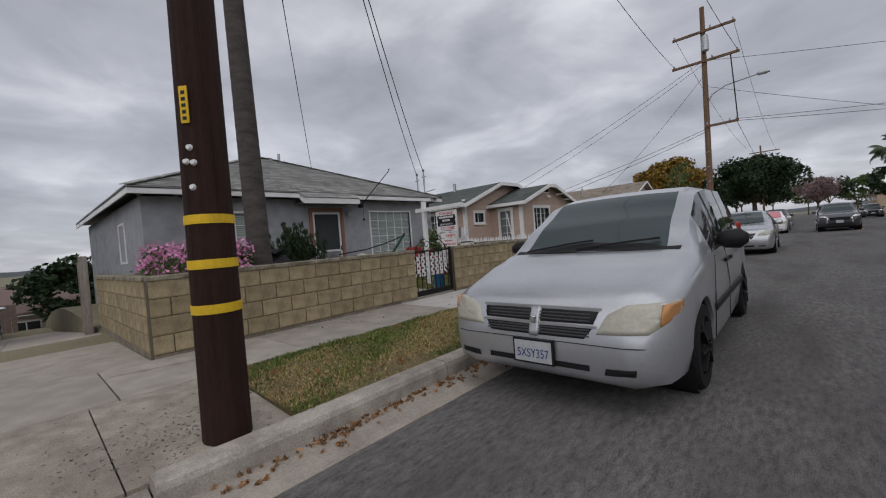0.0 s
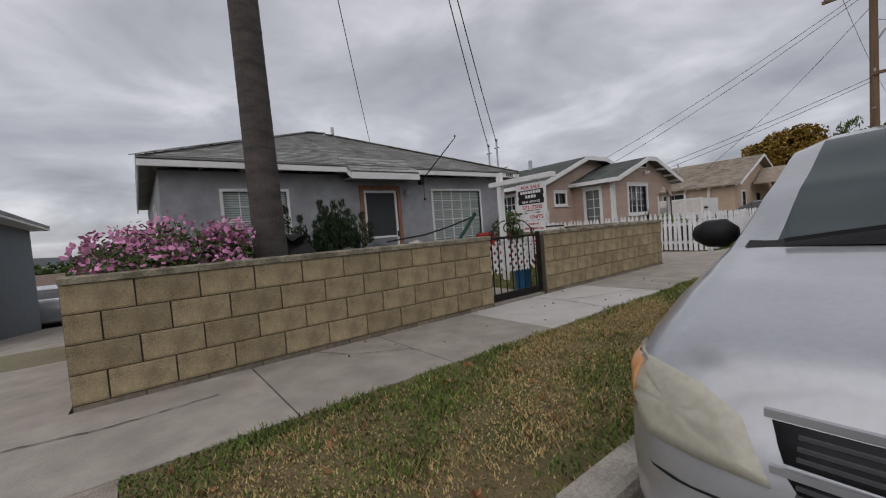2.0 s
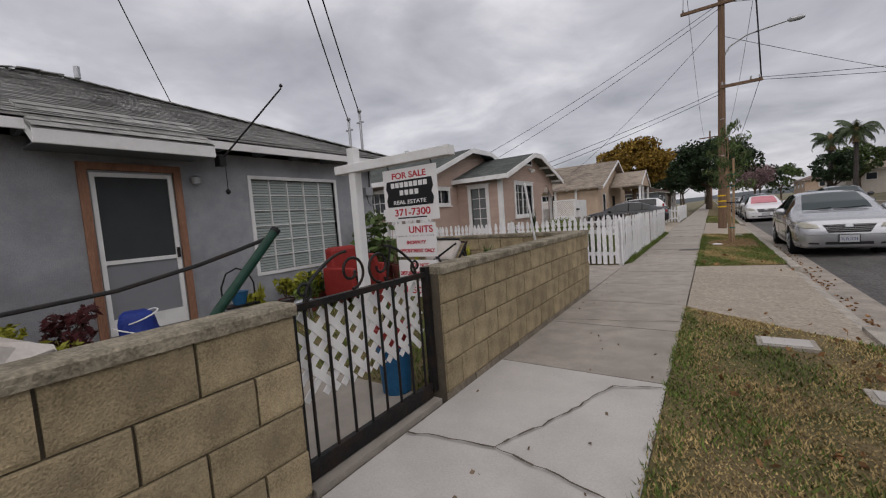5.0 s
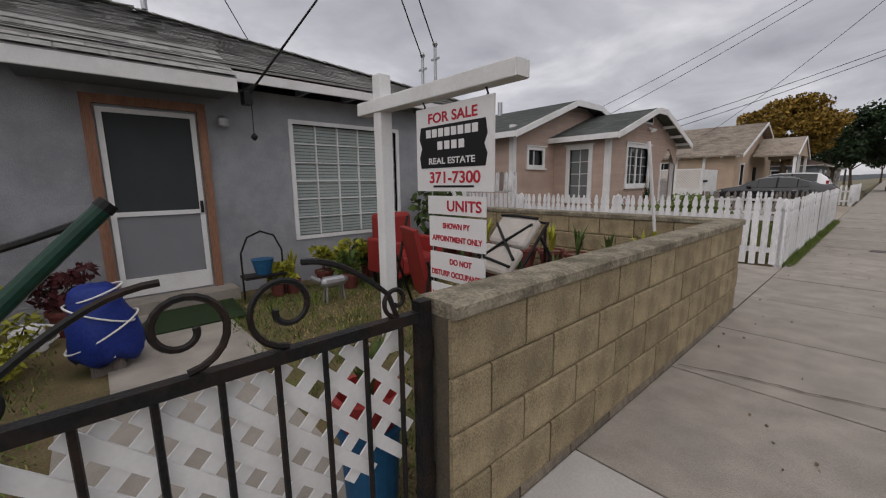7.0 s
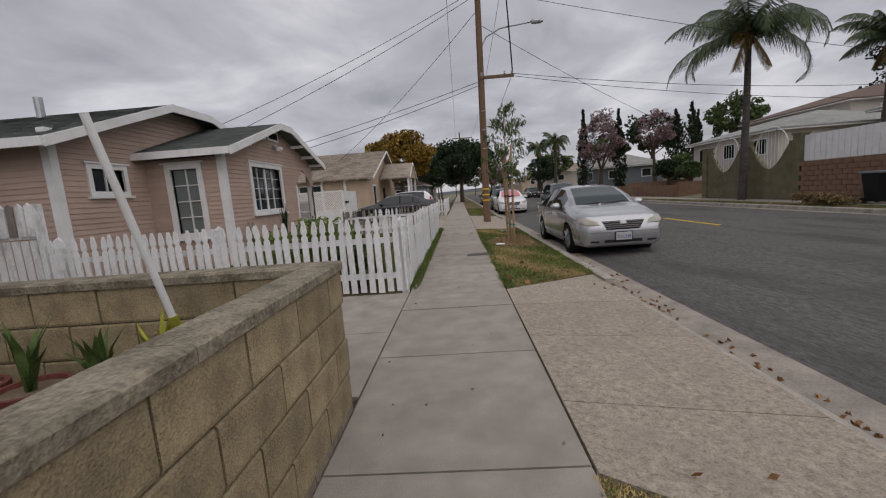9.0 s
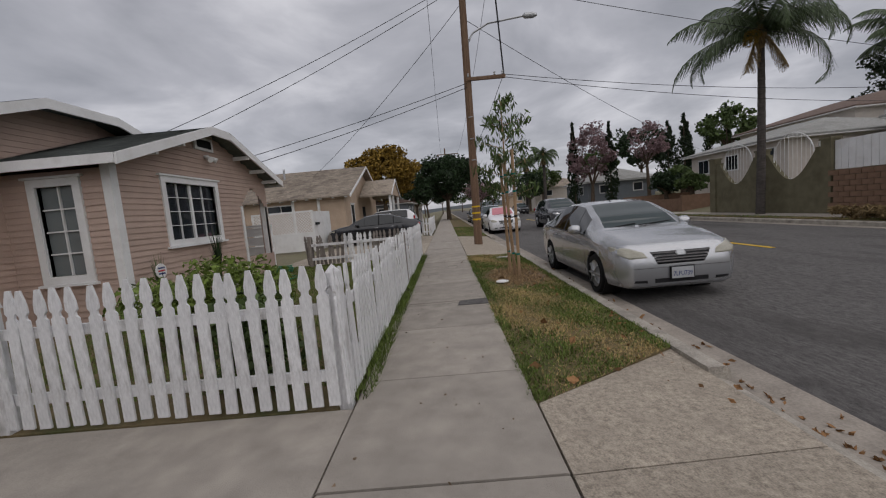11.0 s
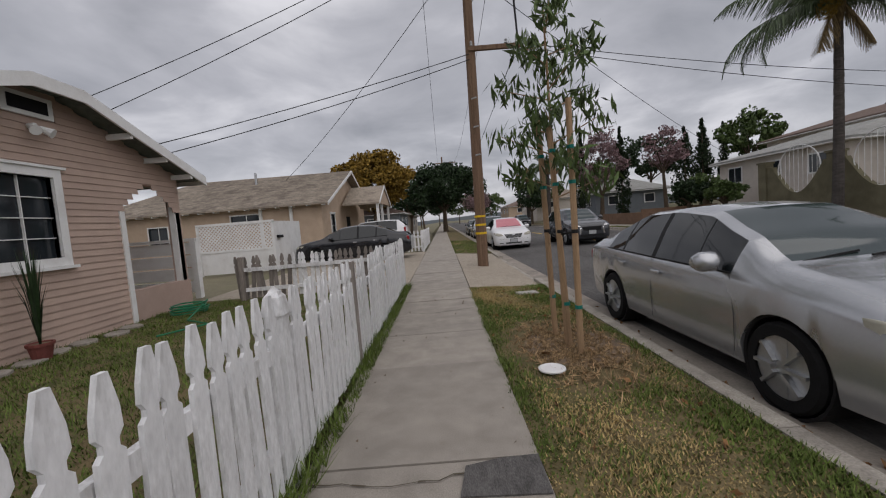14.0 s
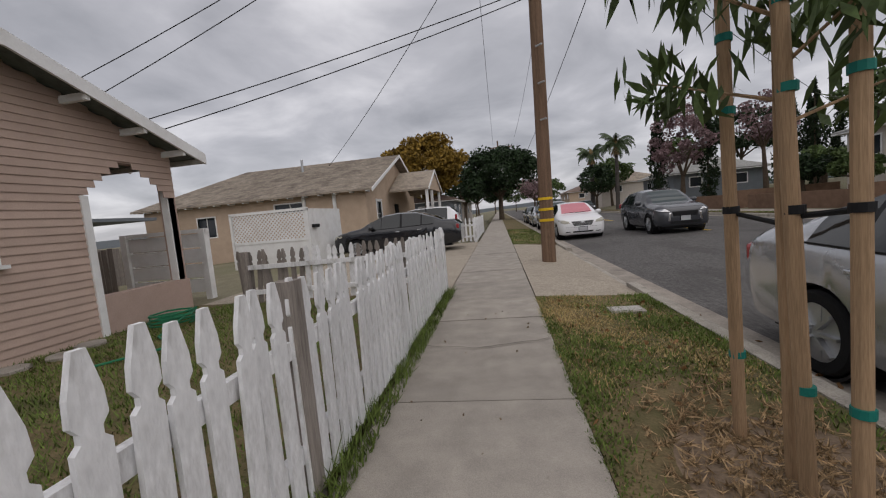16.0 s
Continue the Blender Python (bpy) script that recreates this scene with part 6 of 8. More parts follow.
def side_gate():
    """Board gate with a row of short pickets on its frame, and the panel beside it."""
    t = thing("picket_gate", "white wooden gate with weathered pickets above its frame", "gate", (-6.1, 8.38, 0))
    for x, w, hh in ((-7.0, 0.06, 1.75), (-5.32, 0.04, 1.62)):
        part("post", G().box(x - w, x + w, 8.32, 8.42, -0.05, hh), FENCEW, t, bevel=0.006)
    for z in (0.25, 1.12):
        part("rail", G().box(-6.94, -5.36, 8.36, 8.40, z, z + 0.08), FENCEW, t)
    for k in range(11):
        x = -6.86 + 0.142 * k
        tilt = RNG.normal(0, 0.012)
        part("picket", G().prism([(x - 0.05, 0.08), (x + 0.05, 0.08), (x + 0.05, 1.1), (x - 0.05, 1.1)], 1, 8.335, 8.355), FENCEW, t)
        part("picket", G().prism([(x - 0.055, 1.16), (x + 0.055, 1.16), (x + 0.055 + tilt, 1.58 + 0.05 * RNG.uniform(-1, 1)), (x + tilt, 1.64), (x - 0.055 + tilt, 1.6)], 1, 8.335, 8.355), FENCEW if k % 4 else OLDWOOD, t)
    p = thing("low_fence", "low white painted board fence beside the picket gate", "fence", (-7.9, 8.4, 0))
    part("board", G().box(-8.75, -7.08, 8.36, 8.40, 0.0, 1.15), WHITE, p)
    part("top_rail", G().box(-8.78, -7.07, 8.34, 8.42, 1.152, 1.21), WHITE, p, bevel=0.006)


side_gate()


# ---------------------------------------------------------------- iron gate
def spiral(cx, cz, r, turns, start, x, n=26, flip=1):
    return [(x, cx + flip * r * (1 - 0.75 * k / n) * math.cos(start + turns * 2 * math.pi * k / n), cz + r * (1 - 0.75 * k / n) * math.sin(start + turns * 2 * math.pi * k / n)) for k in range(n + 1)]


def iron_gate():
    t = thing("garden_gate", "black iron garden gate with scrolls and white plastic lattice behind it", "gate", (-0.08, 0.6, 0))
    x = -0.09
    for y in (0.045, 1.155):
        part("stile", G().box(x - 0.022, x + 0.022, y - 0.025, y + 0.025, 0.06, 0.98), IRON, t)
    for z in (0.10, 0.91):
        part("rail", G().box(x - 0.018, x + 0.018, 0.07, 1.13, z, z + 0.035), IRON, t)
    for k in range(8):
        y = 0.07 + (k + 0.5) * 1.06 / 8
        part("bar", G().cyl((x, y, 0.13), (x, y, 0.92), 0.009, n=8), IRON, t)
    # Black bottom plate; it also stands in for the shadow at the threshold.
    part("kick_shade_plate", G().box(x - 0.01, x + 0.01, 0.07, 1.13, 0.03, 0.10), IRON, t)
    for y, f in ((0.47, 1), (0.70, -1)):
        part("scroll", G().tube(spiral(y, 1.055, 0.105, 1.25, -math.pi / 2, x, flip=f), 0.009), IRON, t)
    for y, f in ((0.14, 1), (1.05, -1)):
        part("scroll", G().tube(spiral(y, 1.0, 0.055, 1.1, -math.pi / 2, x, flip=f), 0.008), IRON, t)
        part("scroll", G().tube([(x, y + f * s * 0.3, 1.0 + 0.17 * math.sin(s * math.pi / 2) + (0.0 if s else -0.055)) for s in [i / 10 for i in range(11)]], 0.009), IRON, t)
    for z in (0.3, 0.8):
        part("hinge", G().cyl((x, 1.185, z - 0.04), (x, 1.185, z + 0.04), 0.016), IRON, t)
    lat = G()
    for k in range(-3, 9):
        for sg in (1, -1):
            y0 = 0.12 + k * 0.125
            a, b = (y0, 0.42), (y0 + 0.46, 0.88)
            if sg < 0:
                a, b = (y0 + 0.46, 0.42), (y0, 0.88)
            pts = []
            for s in (0, 1):
                pts.append(a[0] + (b[0] - a[0]) * s)
            lo, hi = 0.0, 1.0
            for s in range(41):
                yy = a[0] + (b[0] - a[0]) * s / 40
                if yy < 0.09 or yy > 1.11:
                    if s / 40 < 0.5:
                        lo = max(lo, s / 40)
                    else:
                        hi = min(hi, s / 40)
            if hi - lo > 0.15:
                lat.beam((x - 0.035 - 0.004 * sg, a[0] + (b[0] - a[0]) * lo, a[1] + (b[1] - a[1]) * lo), (x - 0.035 - 0.004 * sg, a[0] + (b[0] - a[0]) * hi, a[1] + (b[1] - a[1]) * hi), 0.007, 0.042)
    part("lattice", lat, WHITE, t, "white plastic lattice")
    return t


iron_gate()


# ---------------------------------------------------------------- sale sign
def sale_sign():
    t = thing("sale_sign", "white wooden sale sign post with hanging red and black panels", "sign", (-1.85, 2.05, 0))
    part("post", G().box(-1.90, -1.80, 2.0, 2.1, 0.08, 2.30), WHITE, t, bevel=0.006)
    part("arm", G().box(-2.11, -0.55, 1.985, 2.095, 2.03, 2.125), WHITE, t, bevel=0.006)
    part("arm_end", G().box(-0.549, -0.54, 1.99, 2.09, 2.035, 2.12), WHITE, t)
    f = 2.035

    def panel(name, x0, x1, z0, z1):
        return part(name, G().box(x0, x1, f, f + 0.012, z0, z1), SIGNW, t)

    def put(p, text, x, z, size, material, width):
        lettering(text, size, Matrix.Translation((x, f - 0.002, z)) @ pose(0, 0, 0, 90, 0, 0), material, p, "lettering", 0.002, width)
    p = panel("main_panel", -1.42, -0.73, 1.45, 1.985)
    put(p, "FOR SALE", -1.075, 1.885, 0.085, SIGNR, 0.44)
    o = [(-1.37, 1.60), (-0.79, 1.60), (-0.775, 1.67), (-0.80, 1.725), (-0.775, 1.78), (-0.79, 1.865), (-1.37, 1.865), (-1.385, 1.79), (-1.36, 1.73), (-1.385, 1.67)]
    logo = part("black_cartouche", G().prism([(a, b) for a, b in o], 1, f - 0.003, f), SIGNK, p)
    for z, w in ((1.80, 0.48), (1.72, 0.26)):
        for k in range(8 if w > 0.3 else 4):
            xx = -1.08 - w / 2 + (k + 0.5) * w / (8 if w > 0.3 else 4)
            part("name_bar", G().box(xx - 0.023, xx + 0.023, f - 0.006, f - 0.003, z - 0.006, z + 0.045), SIGNW, logo)
    lettering("REAL ESTATE", 0.055, Matrix.Translation((-1.08, f - 0.005, 1.625)) @ pose(0, 0, 0, 90, 0, 0), SIGNW, logo, "lettering", 0.001, 0.42)
    put(p, "371-7300", -1.06, 1.505, 0.10, SIGNR, 0.46)
    part("small_print", G().box(-1.25, -0.88, f - 0.002, f, 1.475, 1.488), SIGNK, p)
    for x in (-1.36, -0.80):
        part("hook", G().tube([(x, f + 0.006, 1.97), (x, f + 0.03, 2.0), (x, f + 0.006, 2.04)], 0.006), IRON, t)
    a = panel("units_panel", -1.31, -0.79, 1.30, 1.42)
    put(a, "UNITS", -0.97, 1.325, 0.095, SIGNR, 0.30)
    a = panel("appointment_panel", -1.30, -0.79, 1.08, 1.285)
    put(a, "SHOWN BY", -1.04, 1.21, 0.05, SIGNR, 0.25)
    put(a, "APPOINTMENT ONLY", -1.04, 1.125, 0.05, SIGNR, 0.46)
    a = panel("occupants_panel", -1.295, -0.795, 0.86, 1.045)
    put(a, "DO NOT", -1.0, 0.975, 0.052, SIGNR, 0.2)
    put(a, "DISTURB OCCUPANTS", -1.045, 0.89, 0.052, SIGNR, 0.47)
    a = panel("escrow_panel", -1.29, -0.795, 0.665, 0.83)
    put(a, "IN ESCROW", -1.045, 0.70, 0.10, SIGNR, 0.47)
    for z0, z1 in ((1.42, 1.452), (1.285, 1.302), (1.045, 1.082), (0.83, 0.862)):
        for x in (-1.27, -0.82):
            part("link", G().cyl((x, f + 0.006, z0 - 0.01), (x, f + 0.006, z1 + 0.01), 0.004, n=6), STEEL, t)
    t.location += Vector((0.17, 0.03, -0.13))


sale_sign()


# ---------------------------------------------------------------- plants
def bush(name, label, x, y, z, rx, ry, rz, count, size, material, category="bush", flowers=0, flower_mat=None, droop=-0.3, aspect=0.35):
    t = thing(name, label, category, (x, y, 0))
    n = 14
    cs = [(x + RNG.uniform(-rx, rx) * 0.75, y + RNG.uniform(-ry, ry) * 0.75, z + RNG.uniform(0.15, 0.75) * rz) for _ in range(n)]
    rs = [0.38 * max(rx, ry, rz * 0.6) * RNG.uniform(0.7, 1.2) for _ in range(n)]
    g = G()
    for c in cs[:8]:
        g.cyl((x + (c[0] - x) * 0.2, y + (c[1] - y) * 0.2, z - 0.05), c, 0.012, 0.005, 5)
    part("stems", g, BARK, t)
    fast_mesh("foliage", leaves(cs, rs, count, size, 0.9, droop, aspect), 4, material, t)
    if flowers:
        top = [(c[0], c[1], c[2] + 0.12) for c in cs]
        fast_mesh("blossom", leaves(top, [r * 1.05 for r in rs], flowers, size * 0.75, 0.8, 0, 0.9), 4, flower_mat, t)
    return t


def blades(name, label, x, y, z, n, h, spread, material, category="plant", pot=None, wide=0.025):
    t = thing(name, label, category, (x, y, z))
    if pot:
        part("pot", G().lathe(Matrix.Translation((x, y, z)), [(pot * 0.7, 0), (pot * 0.98, pot * 1.5), (pot * 1.1, pot * 1.5), (pot * 1.1, pot * 1.8), (pot * 0.95, pot * 1.8), (pot * 0.9, pot * 1.62)], 16), TERRA, t)
        part("soil", G().cyl((x, y, z + pot * 1.45), (x, y, z + pot * 1.66), pot * 0.9), SOIL, t)
        z += pot * 1.6
    g = G()
    for k in range(n):
        a = RNG.uniform(0, 2 * math.pi)
        s, hh = spread * RNG.uniform(0.3, 1), h * RNG.uniform(0.6, 1.05)
        dx, dy = math.cos(a), math.sin(a)
        w = wide * RNG.uniform(0.7, 1.2)
        p0, p1, p2 = (x, y, z), (x + dx * s * 0.45, y + dy * s * 0.45, z + hh * 0.65), (x + dx * s, y + dy * s, z + hh)
        g.add([(p0[0] - dy * w, p0[1] + dx * w, z), (p0[0] + dy * w, p0[1] - dx * w, z), (p1[0] + dy * w * .9, p1[1] - dx * w * .9, p1[2]), (p1[0] - dy * w * .9, p1[1] + dx * w * .9, p1[2]), p2],
              [(0, 1, 2, 3), (3, 2, 4)])
    part("leaves", g, material, t)
    return t


bush("flowering_bush", "leafy bush covered in pink flower heads behind the wall", -0.62, -3.45, 0.5, 0.5, 0.72, 0.85, 8000, 0.034, LEAF, flowers=2600, flower_mat=FLOWER)
bush("flowering_bush", "pale straggling shrub beside the driveway wall", -1.7, -3.7, 0.4, 0.75, 0.35, 1.1, 6000, 0.036, LEAF, flowers=1100, flower_mat=FLOWER)
t = thing("juniper_bush", "dark green upright spiky juniper in the yard", "bush", (-2.3, -1.3, 0))
g = G()
sp = []
for k in range(62):
    a, r = RNG.uniform(0, 2 * math.pi), RNG.uniform(0, 0.6)
    bx, by, hh = -2.3 + r * 0.8 * math.cos(a), -1.3 + r * 1.1 * math.sin(a), RNG.uniform(0.85, 1.72)
    tx, ty = bx + RNG.normal(0, 0.14), by + RNG.normal(0, 0.14)
    g.cyl((bx, by, 0), (tx, ty, hh), 0.012, 0.004, 5)
    for j in range(9):
        s = 0.12 + 0.88 * j / 8
        sp.append(((bx + (tx - bx) * s, by + (ty - by) * s, hh * s), 0.15 * (1.25 - 0.9 * s)))
part("stems", g, BARK, t)
fast_mesh("foliage", leaves([q[0] for q in sp], [q[1] for q in sp], 30000, 0.045, 1.3, -1.8, 0.2), 4, LEAF_D, t)

t = thing("palm_tree", "tall palm with a bare grey ringed trunk in the yard", "palm", (-0.78, -2.6, 0))
g = G()
for k in range(34):
    z = -0.1 + k * 0.25
    r = 0.20 - 0.03 * min(1, z / 1.2) - 0.006 * max(0, z - 1.2) if z > 0 else 0.21
    g.cyl((-0.78 - 0.012 * k / 4, -2.6 - 0.01 * k / 4, z), (-0.78 - 0.012 * (k + 1) / 4, -2.6 - 0.01 * (k + 1) / 4, z + 0.25), r + 0.002, r - 0.002, 18, False)
part("trunk", g, PALMBARK, t)
top = (-0.88, -2.69, 8.4)


def palm_crown(t, c, n, ln, droop, leaf=PALMLEAF, dead=0, lw=0.022):
    """Feather fronds: an arched midrib with two rows of leaflets."""
    for kind, cnt in (("frond", n), ("dead_frond", dead)):
        for k in range(cnt):
            a = 2 * math.pi * (k + RNG.uniform(-0.3, 0.3)) / max(1, cnt)
            el = RNG.uniform(-0.25, 1.25) if kind == "frond" else RNG.uniform(-1.35, -1.0)
            L = ln * RNG.uniform(0.8, 1.1) * (1 if kind == "frond" else 0.55)
            dr = droop * RNG.uniform(0.7, 1.2) if kind == "frond" else 0.1
            pts, quads = [], []
            for i in range(15):
                s = i / 14
                e = el - dr * 2.0 * s * s
                if i == 0:
                    p = np.array(c, float)
                else:
                    p = pts[-1] + L / 14 * np.array([math.cos(e) * math.cos(a), math.cos(e) * math.sin(a), math.sin(e)])
                pts.append(p)
            side = np.array([-math.sin(a), math.cos(a), 0])
            for i in range(1, 15):
                for j in range(6):
                    p = pts[i - 1] + (pts[i] - pts[i - 1]) * (j / 6)
                    f = pts[i] - pts[i - 1]
                    f = f / (np.linalg.norm(f) + 1e-9)
                    ll = 0.27 * ln * math.sin(math.pi * min(0.96, 0.12 + 0.88 * (i + j / 6) / 15)) * RNG.uniform(0.85, 1.1)
                    for sg in (1, -1):
                        d = side * sg * 0.55 + f * 0.45 + np.array([0, 0, -RNG.uniform(0.5, 1.0)])
                        d /= np.linalg.norm(d)
                        q = p + d * ll
                        quads.append([p - f * lw, p + f * lw, q + f * lw * 0.3, q - f * lw * 0.3])
            ob = fast_mesh(kind, np.array(quads), 4, leaf if kind == "frond" else PALMDRY, t)
            rb = part("midrib", G().tube([tuple(p) for p in pts[::2]], 0.018, 5), leaf if kind == "frond" else PALMDRY)
            rb.parent = ob


palm_crown(t, top, 12, 2.3, 0.8)


def tree(name, label, x, y, z0, trunk_h, trunk_r, cr, cz, material, count, size, limbs=7, aspect=0.6, group="", clumps=46, squash=0.8, droop=0.0):
    """A tree with a tapered trunk, limbs and an uneven crown of leaf clumps."""
    t = thing(name, label, "tree", (x, y, z0), group)
    g = G()
    lean = RNG.normal(0, 0.15, 2)
    g.cyl((x, y, z0 - 0.3), (x + lean[0], y + lean[1], z0 + trunk_h), trunk_r * 1.25, trunk_r * 0.75, 12)
    cs, rs = [], []
    for k in range(limbs):
        a = 2 * math.pi * k / limbs + RNG.uniform(-0.3, 0.3)
        rr = cr * RNG.uniform(0.45, 0.8)
        e = (x + rr * math.cos(a), y + rr * math.sin(a), z0 + trunk_h + cz * RNG.uniform(0.35, 1.25))
        m = (x + lean[0] + (e[0] - x) * 0.45, y + lean[1] + (e[1] - y) * 0.45, z0 + trunk_h + (e[2] - z0 - trunk_h) * 0.65)
        g.cyl((x + lean[0], y + lean[1], z0 + trunk_h * 0.93), m, trunk_r * 0.55, trunk_r * 0.32, 8)
        g.cyl(m, e, trunk_r * 0.32, trunk_r * 0.1, 6)
    part("trunk", g, BARK, t)
    for k in range(clumps):
        d = RNG.normal(size=3)
        d /= np.linalg.norm(d)
        d *= RNG.uniform(0.45, 1.0) ** 0.6
        cs.append((x + d[0] * cr * 0.85, y + d[1] * cr * 0.85, z0 + trunk_h + cz + d[2] * cz * squash))
        rs.append(cr * RNG.uniform(0.15, 0.32))
    fast_mesh("crown", leaves(cs, rs, count, size, 0.75, droop, aspect), 4, material, t)
    return t


def cypress(x, y, z0, h, r, label="slender dark green cypress"):
    t = thing("cypress", label, "tree", (x, y, z0), "cypresses on the hillside")
    part("trunk", G().cyl((x, y, z0 - 0.5), (x, y, z0 + h * 0.9), 0.12, 0.03, 8), BARK, t)
    cs, rs = [], []
    for k in range(60):
        s = (k + 0.5) / 60
        a = RNG.uniform(0, 2 * math.pi)
        rr = r * (0.5 + 0.5 * min(1, s * 5)) * (1 - s ** 2.2)
        cs.append((x + rr * 0.6 * math.cos(a), y + rr * 0.6 * math.sin(a), z0 + h * s))
        rs.append(max(0.08, rr * 0.6))
    fast_mesh("crown", leaves(cs, rs, 2600, 0.16, 1.2, -1.2, 0.4), 4, CYPRESS, t)


# young street tree with its stakes
def young_tree():
    x, y = 2.08, 13.3
    t = thing("street_tree", "young street tree with long drooping leaves", "tree", (x, y, 0))
    g = G()
    g.cyl((x, y, -0.1), (x - 0.03, y, 1.2), 0.026, 0.022, 8).cyl((x - 0.03, y, 1.2), (x - 0.05, y, 3.4), 0.022, 0.008, 8)
    tips = []
    for k in range(17):
        a, z = k * 2.4, 1.5 + 1.85 * k / 17
        L = RNG.uniform(0.35, 0.72) * (1 - 0.5 * k / 17)
        e = (x - 0.04 + L * math.cos(a), y + L * math.sin(a), z + RNG.uniform(0.05, 0.25))
        g.cyl((x - 0.04, y, z), e, 0.009, 0.003, 5)
        tips += [(x - 0.04 + (e[0] - x + 0.04) * s, y + (e[1] - y) * s, z + (e[2] - z) * s) for s in (0.5, 0.75, 1.0)]
    part("trunk", g, STAKE, t)
    fast_mesh("crown", leaves(tips, [0.16] * len(tips), 1250, 0.075, 0.9, 1.9, 0.24), 4, LEAF, t)
    for k, (sx, sy, tx, ty) in enumerate(((2.05, 13.62, 1.98, 13.56), (2.08, 13.2, 2.0, 13.23), (2.12, 13.01, 2.15, 13.07))):
        s = thing("tree_stake", "round wooden stake with green ties beside the young tree", "stake", (sx, sy, 0), "stakes of the young tree")
        part("stake", G().cyl((sx, sy, -0.2), (tx, ty, 2.42 if k != 1 else 2.2), 0.031, 0.029, 10), STAKE, s)
        for z in (0.42, 1.15, 1.62, 1.95):
            q = z / 2.42
            part("tie", G().cyl((sx + (tx - sx) * q, sy + (ty - sy) * q, z), (sx + (tx - sx) * q, sy + (ty - sy) * q, z + 0.035), 0.036, 0.036, 10), GREENTIE if z != 1.15 else BLACKP, s)
    st = thing("tree_strap", "black rubber straps tying the tree to its stakes", "strap", (x, y, 1.17))
    part("strap", G().tube([(2.03, 13.59, 1.15), (2.07, 13.3, 1.10), (2.05, 13.21, 1.14), (2.13, 13.04, 1.16)], 0.012), BLACKP, st)


young_tree()

mc = [(2.05 + 0.62 * a, 13.3 + 1.1 * b, -0.03 + 0.02 * (1 - a * a)) for a, b in RNG.normal(0, 0.45, (900, 2)) if abs(a) < 1.0]
tagged(fast_mesh("mulch_straw", leaves(mc, [0.012] * len(mc), 5200, 0.05, 0.4, 0, 0.09), 4, MULCH), "dry straw and bark chips round the young tree", "mulch", kind="stuff")
# mulch ring and the white disc in the grass
tagged(part("mulch", G().lathe(Matrix.Translation((2.05, 13.3, -0.05)), [(0.62, 0), (0.5, 0.018), (0.25, 0.036), (0.02, 0.042)], 24), SOIL), "dry brown mulch round the young tree", "mulch", kind="structure")
tagged(part("plastic_lid", G().lathe(Matrix.Translation((1.73, 12.62, 0.005)), [(0.115, 0), (0.118, 0.012), (0.10, 0.02), (0.09, 0.014)], 24), SIGNW), "white plastic lid lying on the grass", "lid")
for x, y, s in ((2.14, 3.48, 0.17), (2.6, 2.5, 0.13), (2.3, 16.3, 0.15)):
    m = thing("meter_cover", "pale concrete meter box cover set in the turf", "meter cover", (x, y, 0))
    z = -0.012 - 0.042 * (x - 1.32)
    part("cover", G().box(x - s, x + s, y - s * 0.62, y + s * 0.62, z - 0.05, z + 0.032), CONCRETE_NEW, m)
    part("frame", G().box(x - s - 0.04, x + s + 0.04, y - s * 0.62 - 0.04, y + s * 0.62 + 0.04, z - 0.06, z + 0.024), KERB, m)

# ---------------------------------------------------------------- grass
def grass_patch(name, label, x0, x1, y0, y1, z_of, n, h, dry=0.5, edge_green=True):
    """Blades over a rectangle; dry and green ones in drifts."""
    p = RNG.uniform(size=(n, 2)) * (x1 - x0, y1 - y0) + (x0, y0)
    drift = np.sin(p[:, 0] * 2.3 + 1.1) * np.cos(p[:, 1] * 1.15) + 0.6 * np.sin(p[:, 0] * 5.1 + p[:, 1] * 3.3) + 0.5 * np.sin(p[:, 1] * 0.45 + 2)
    edge = np.minimum(p[:, 0] - x0, x1 - p[:, 0])
    green = drift + RNG.normal(0, 0.75, n) + (0.9 * (edge < 0.16) if edge_green else 0) > (dry - 0.5) * 3.2
    bare = np.sin(p[:, 0] * 3.1 + 0.4 * p[:, 1]) + np.sin(p[:, 1] * 1.9 - p[:, 0] * 2.2) + RNG.normal(0, 0.5, n)
    tuft = np.clip(1.0 + 0.55 * np.sin(p[:, 0] * 7 + 2 * np.sin(p[:, 1] * 3)) * np.sin(p[:, 1] * 6.3), 0.4, 1.7)
    keep = (bare < 1.25) | green
    if "kerb strip" in label:
        keep &= p[:, 1] < 4.6 - 0.57 * (p[:, 0] - 1.325)
    if "young" in label:
        keep &= p[:, 1] > 8.15 + 0.66 * (p[:, 0] - 1.325)
        keep &= ((p[:, 0] - 2.05) ** 2 / 0.42 + (p[:, 1] - 13.3) ** 2 / 1.3 + RNG.normal(0, 0.22, n)) > 1
    p, green, tuft, n = p[keep], green[keep], tuft[keep], int(keep.sum())
    z = np.array([z_of(a, b) for a, b in p])
    for nm, sel, mtl, hh in (("green_grass", green, GRASS_G, h * 1.25), ("dry_grass", ~green, GRASS_D, h * 0.8)):
        q, zz = p[sel], z[sel]
        m = len(q)
        a = RNG.uniform(0, 2 * np.pi, m)
        hg = hh * RNG.uniform(0.4, 1.3, m) * tuft[sel]
        ln = hg * RNG.uniform(0.3, 1.3, m)
        b = np.c_[q, zz]
        w = np.c_[-np.sin(a), np.cos(a), np.zeros(m)] * 0.0055
        tip = b + np.c_[np.cos(a) * ln, np.sin(a) * ln, hg]
        ob = fast_mesh(nm, np.stack([b - w, b + w, tip], axis=1), 3, mtl)
        tagged(ob, label + (", green blades" if nm == "green_grass" else ", dried blades"), "grass", kind="stuff")


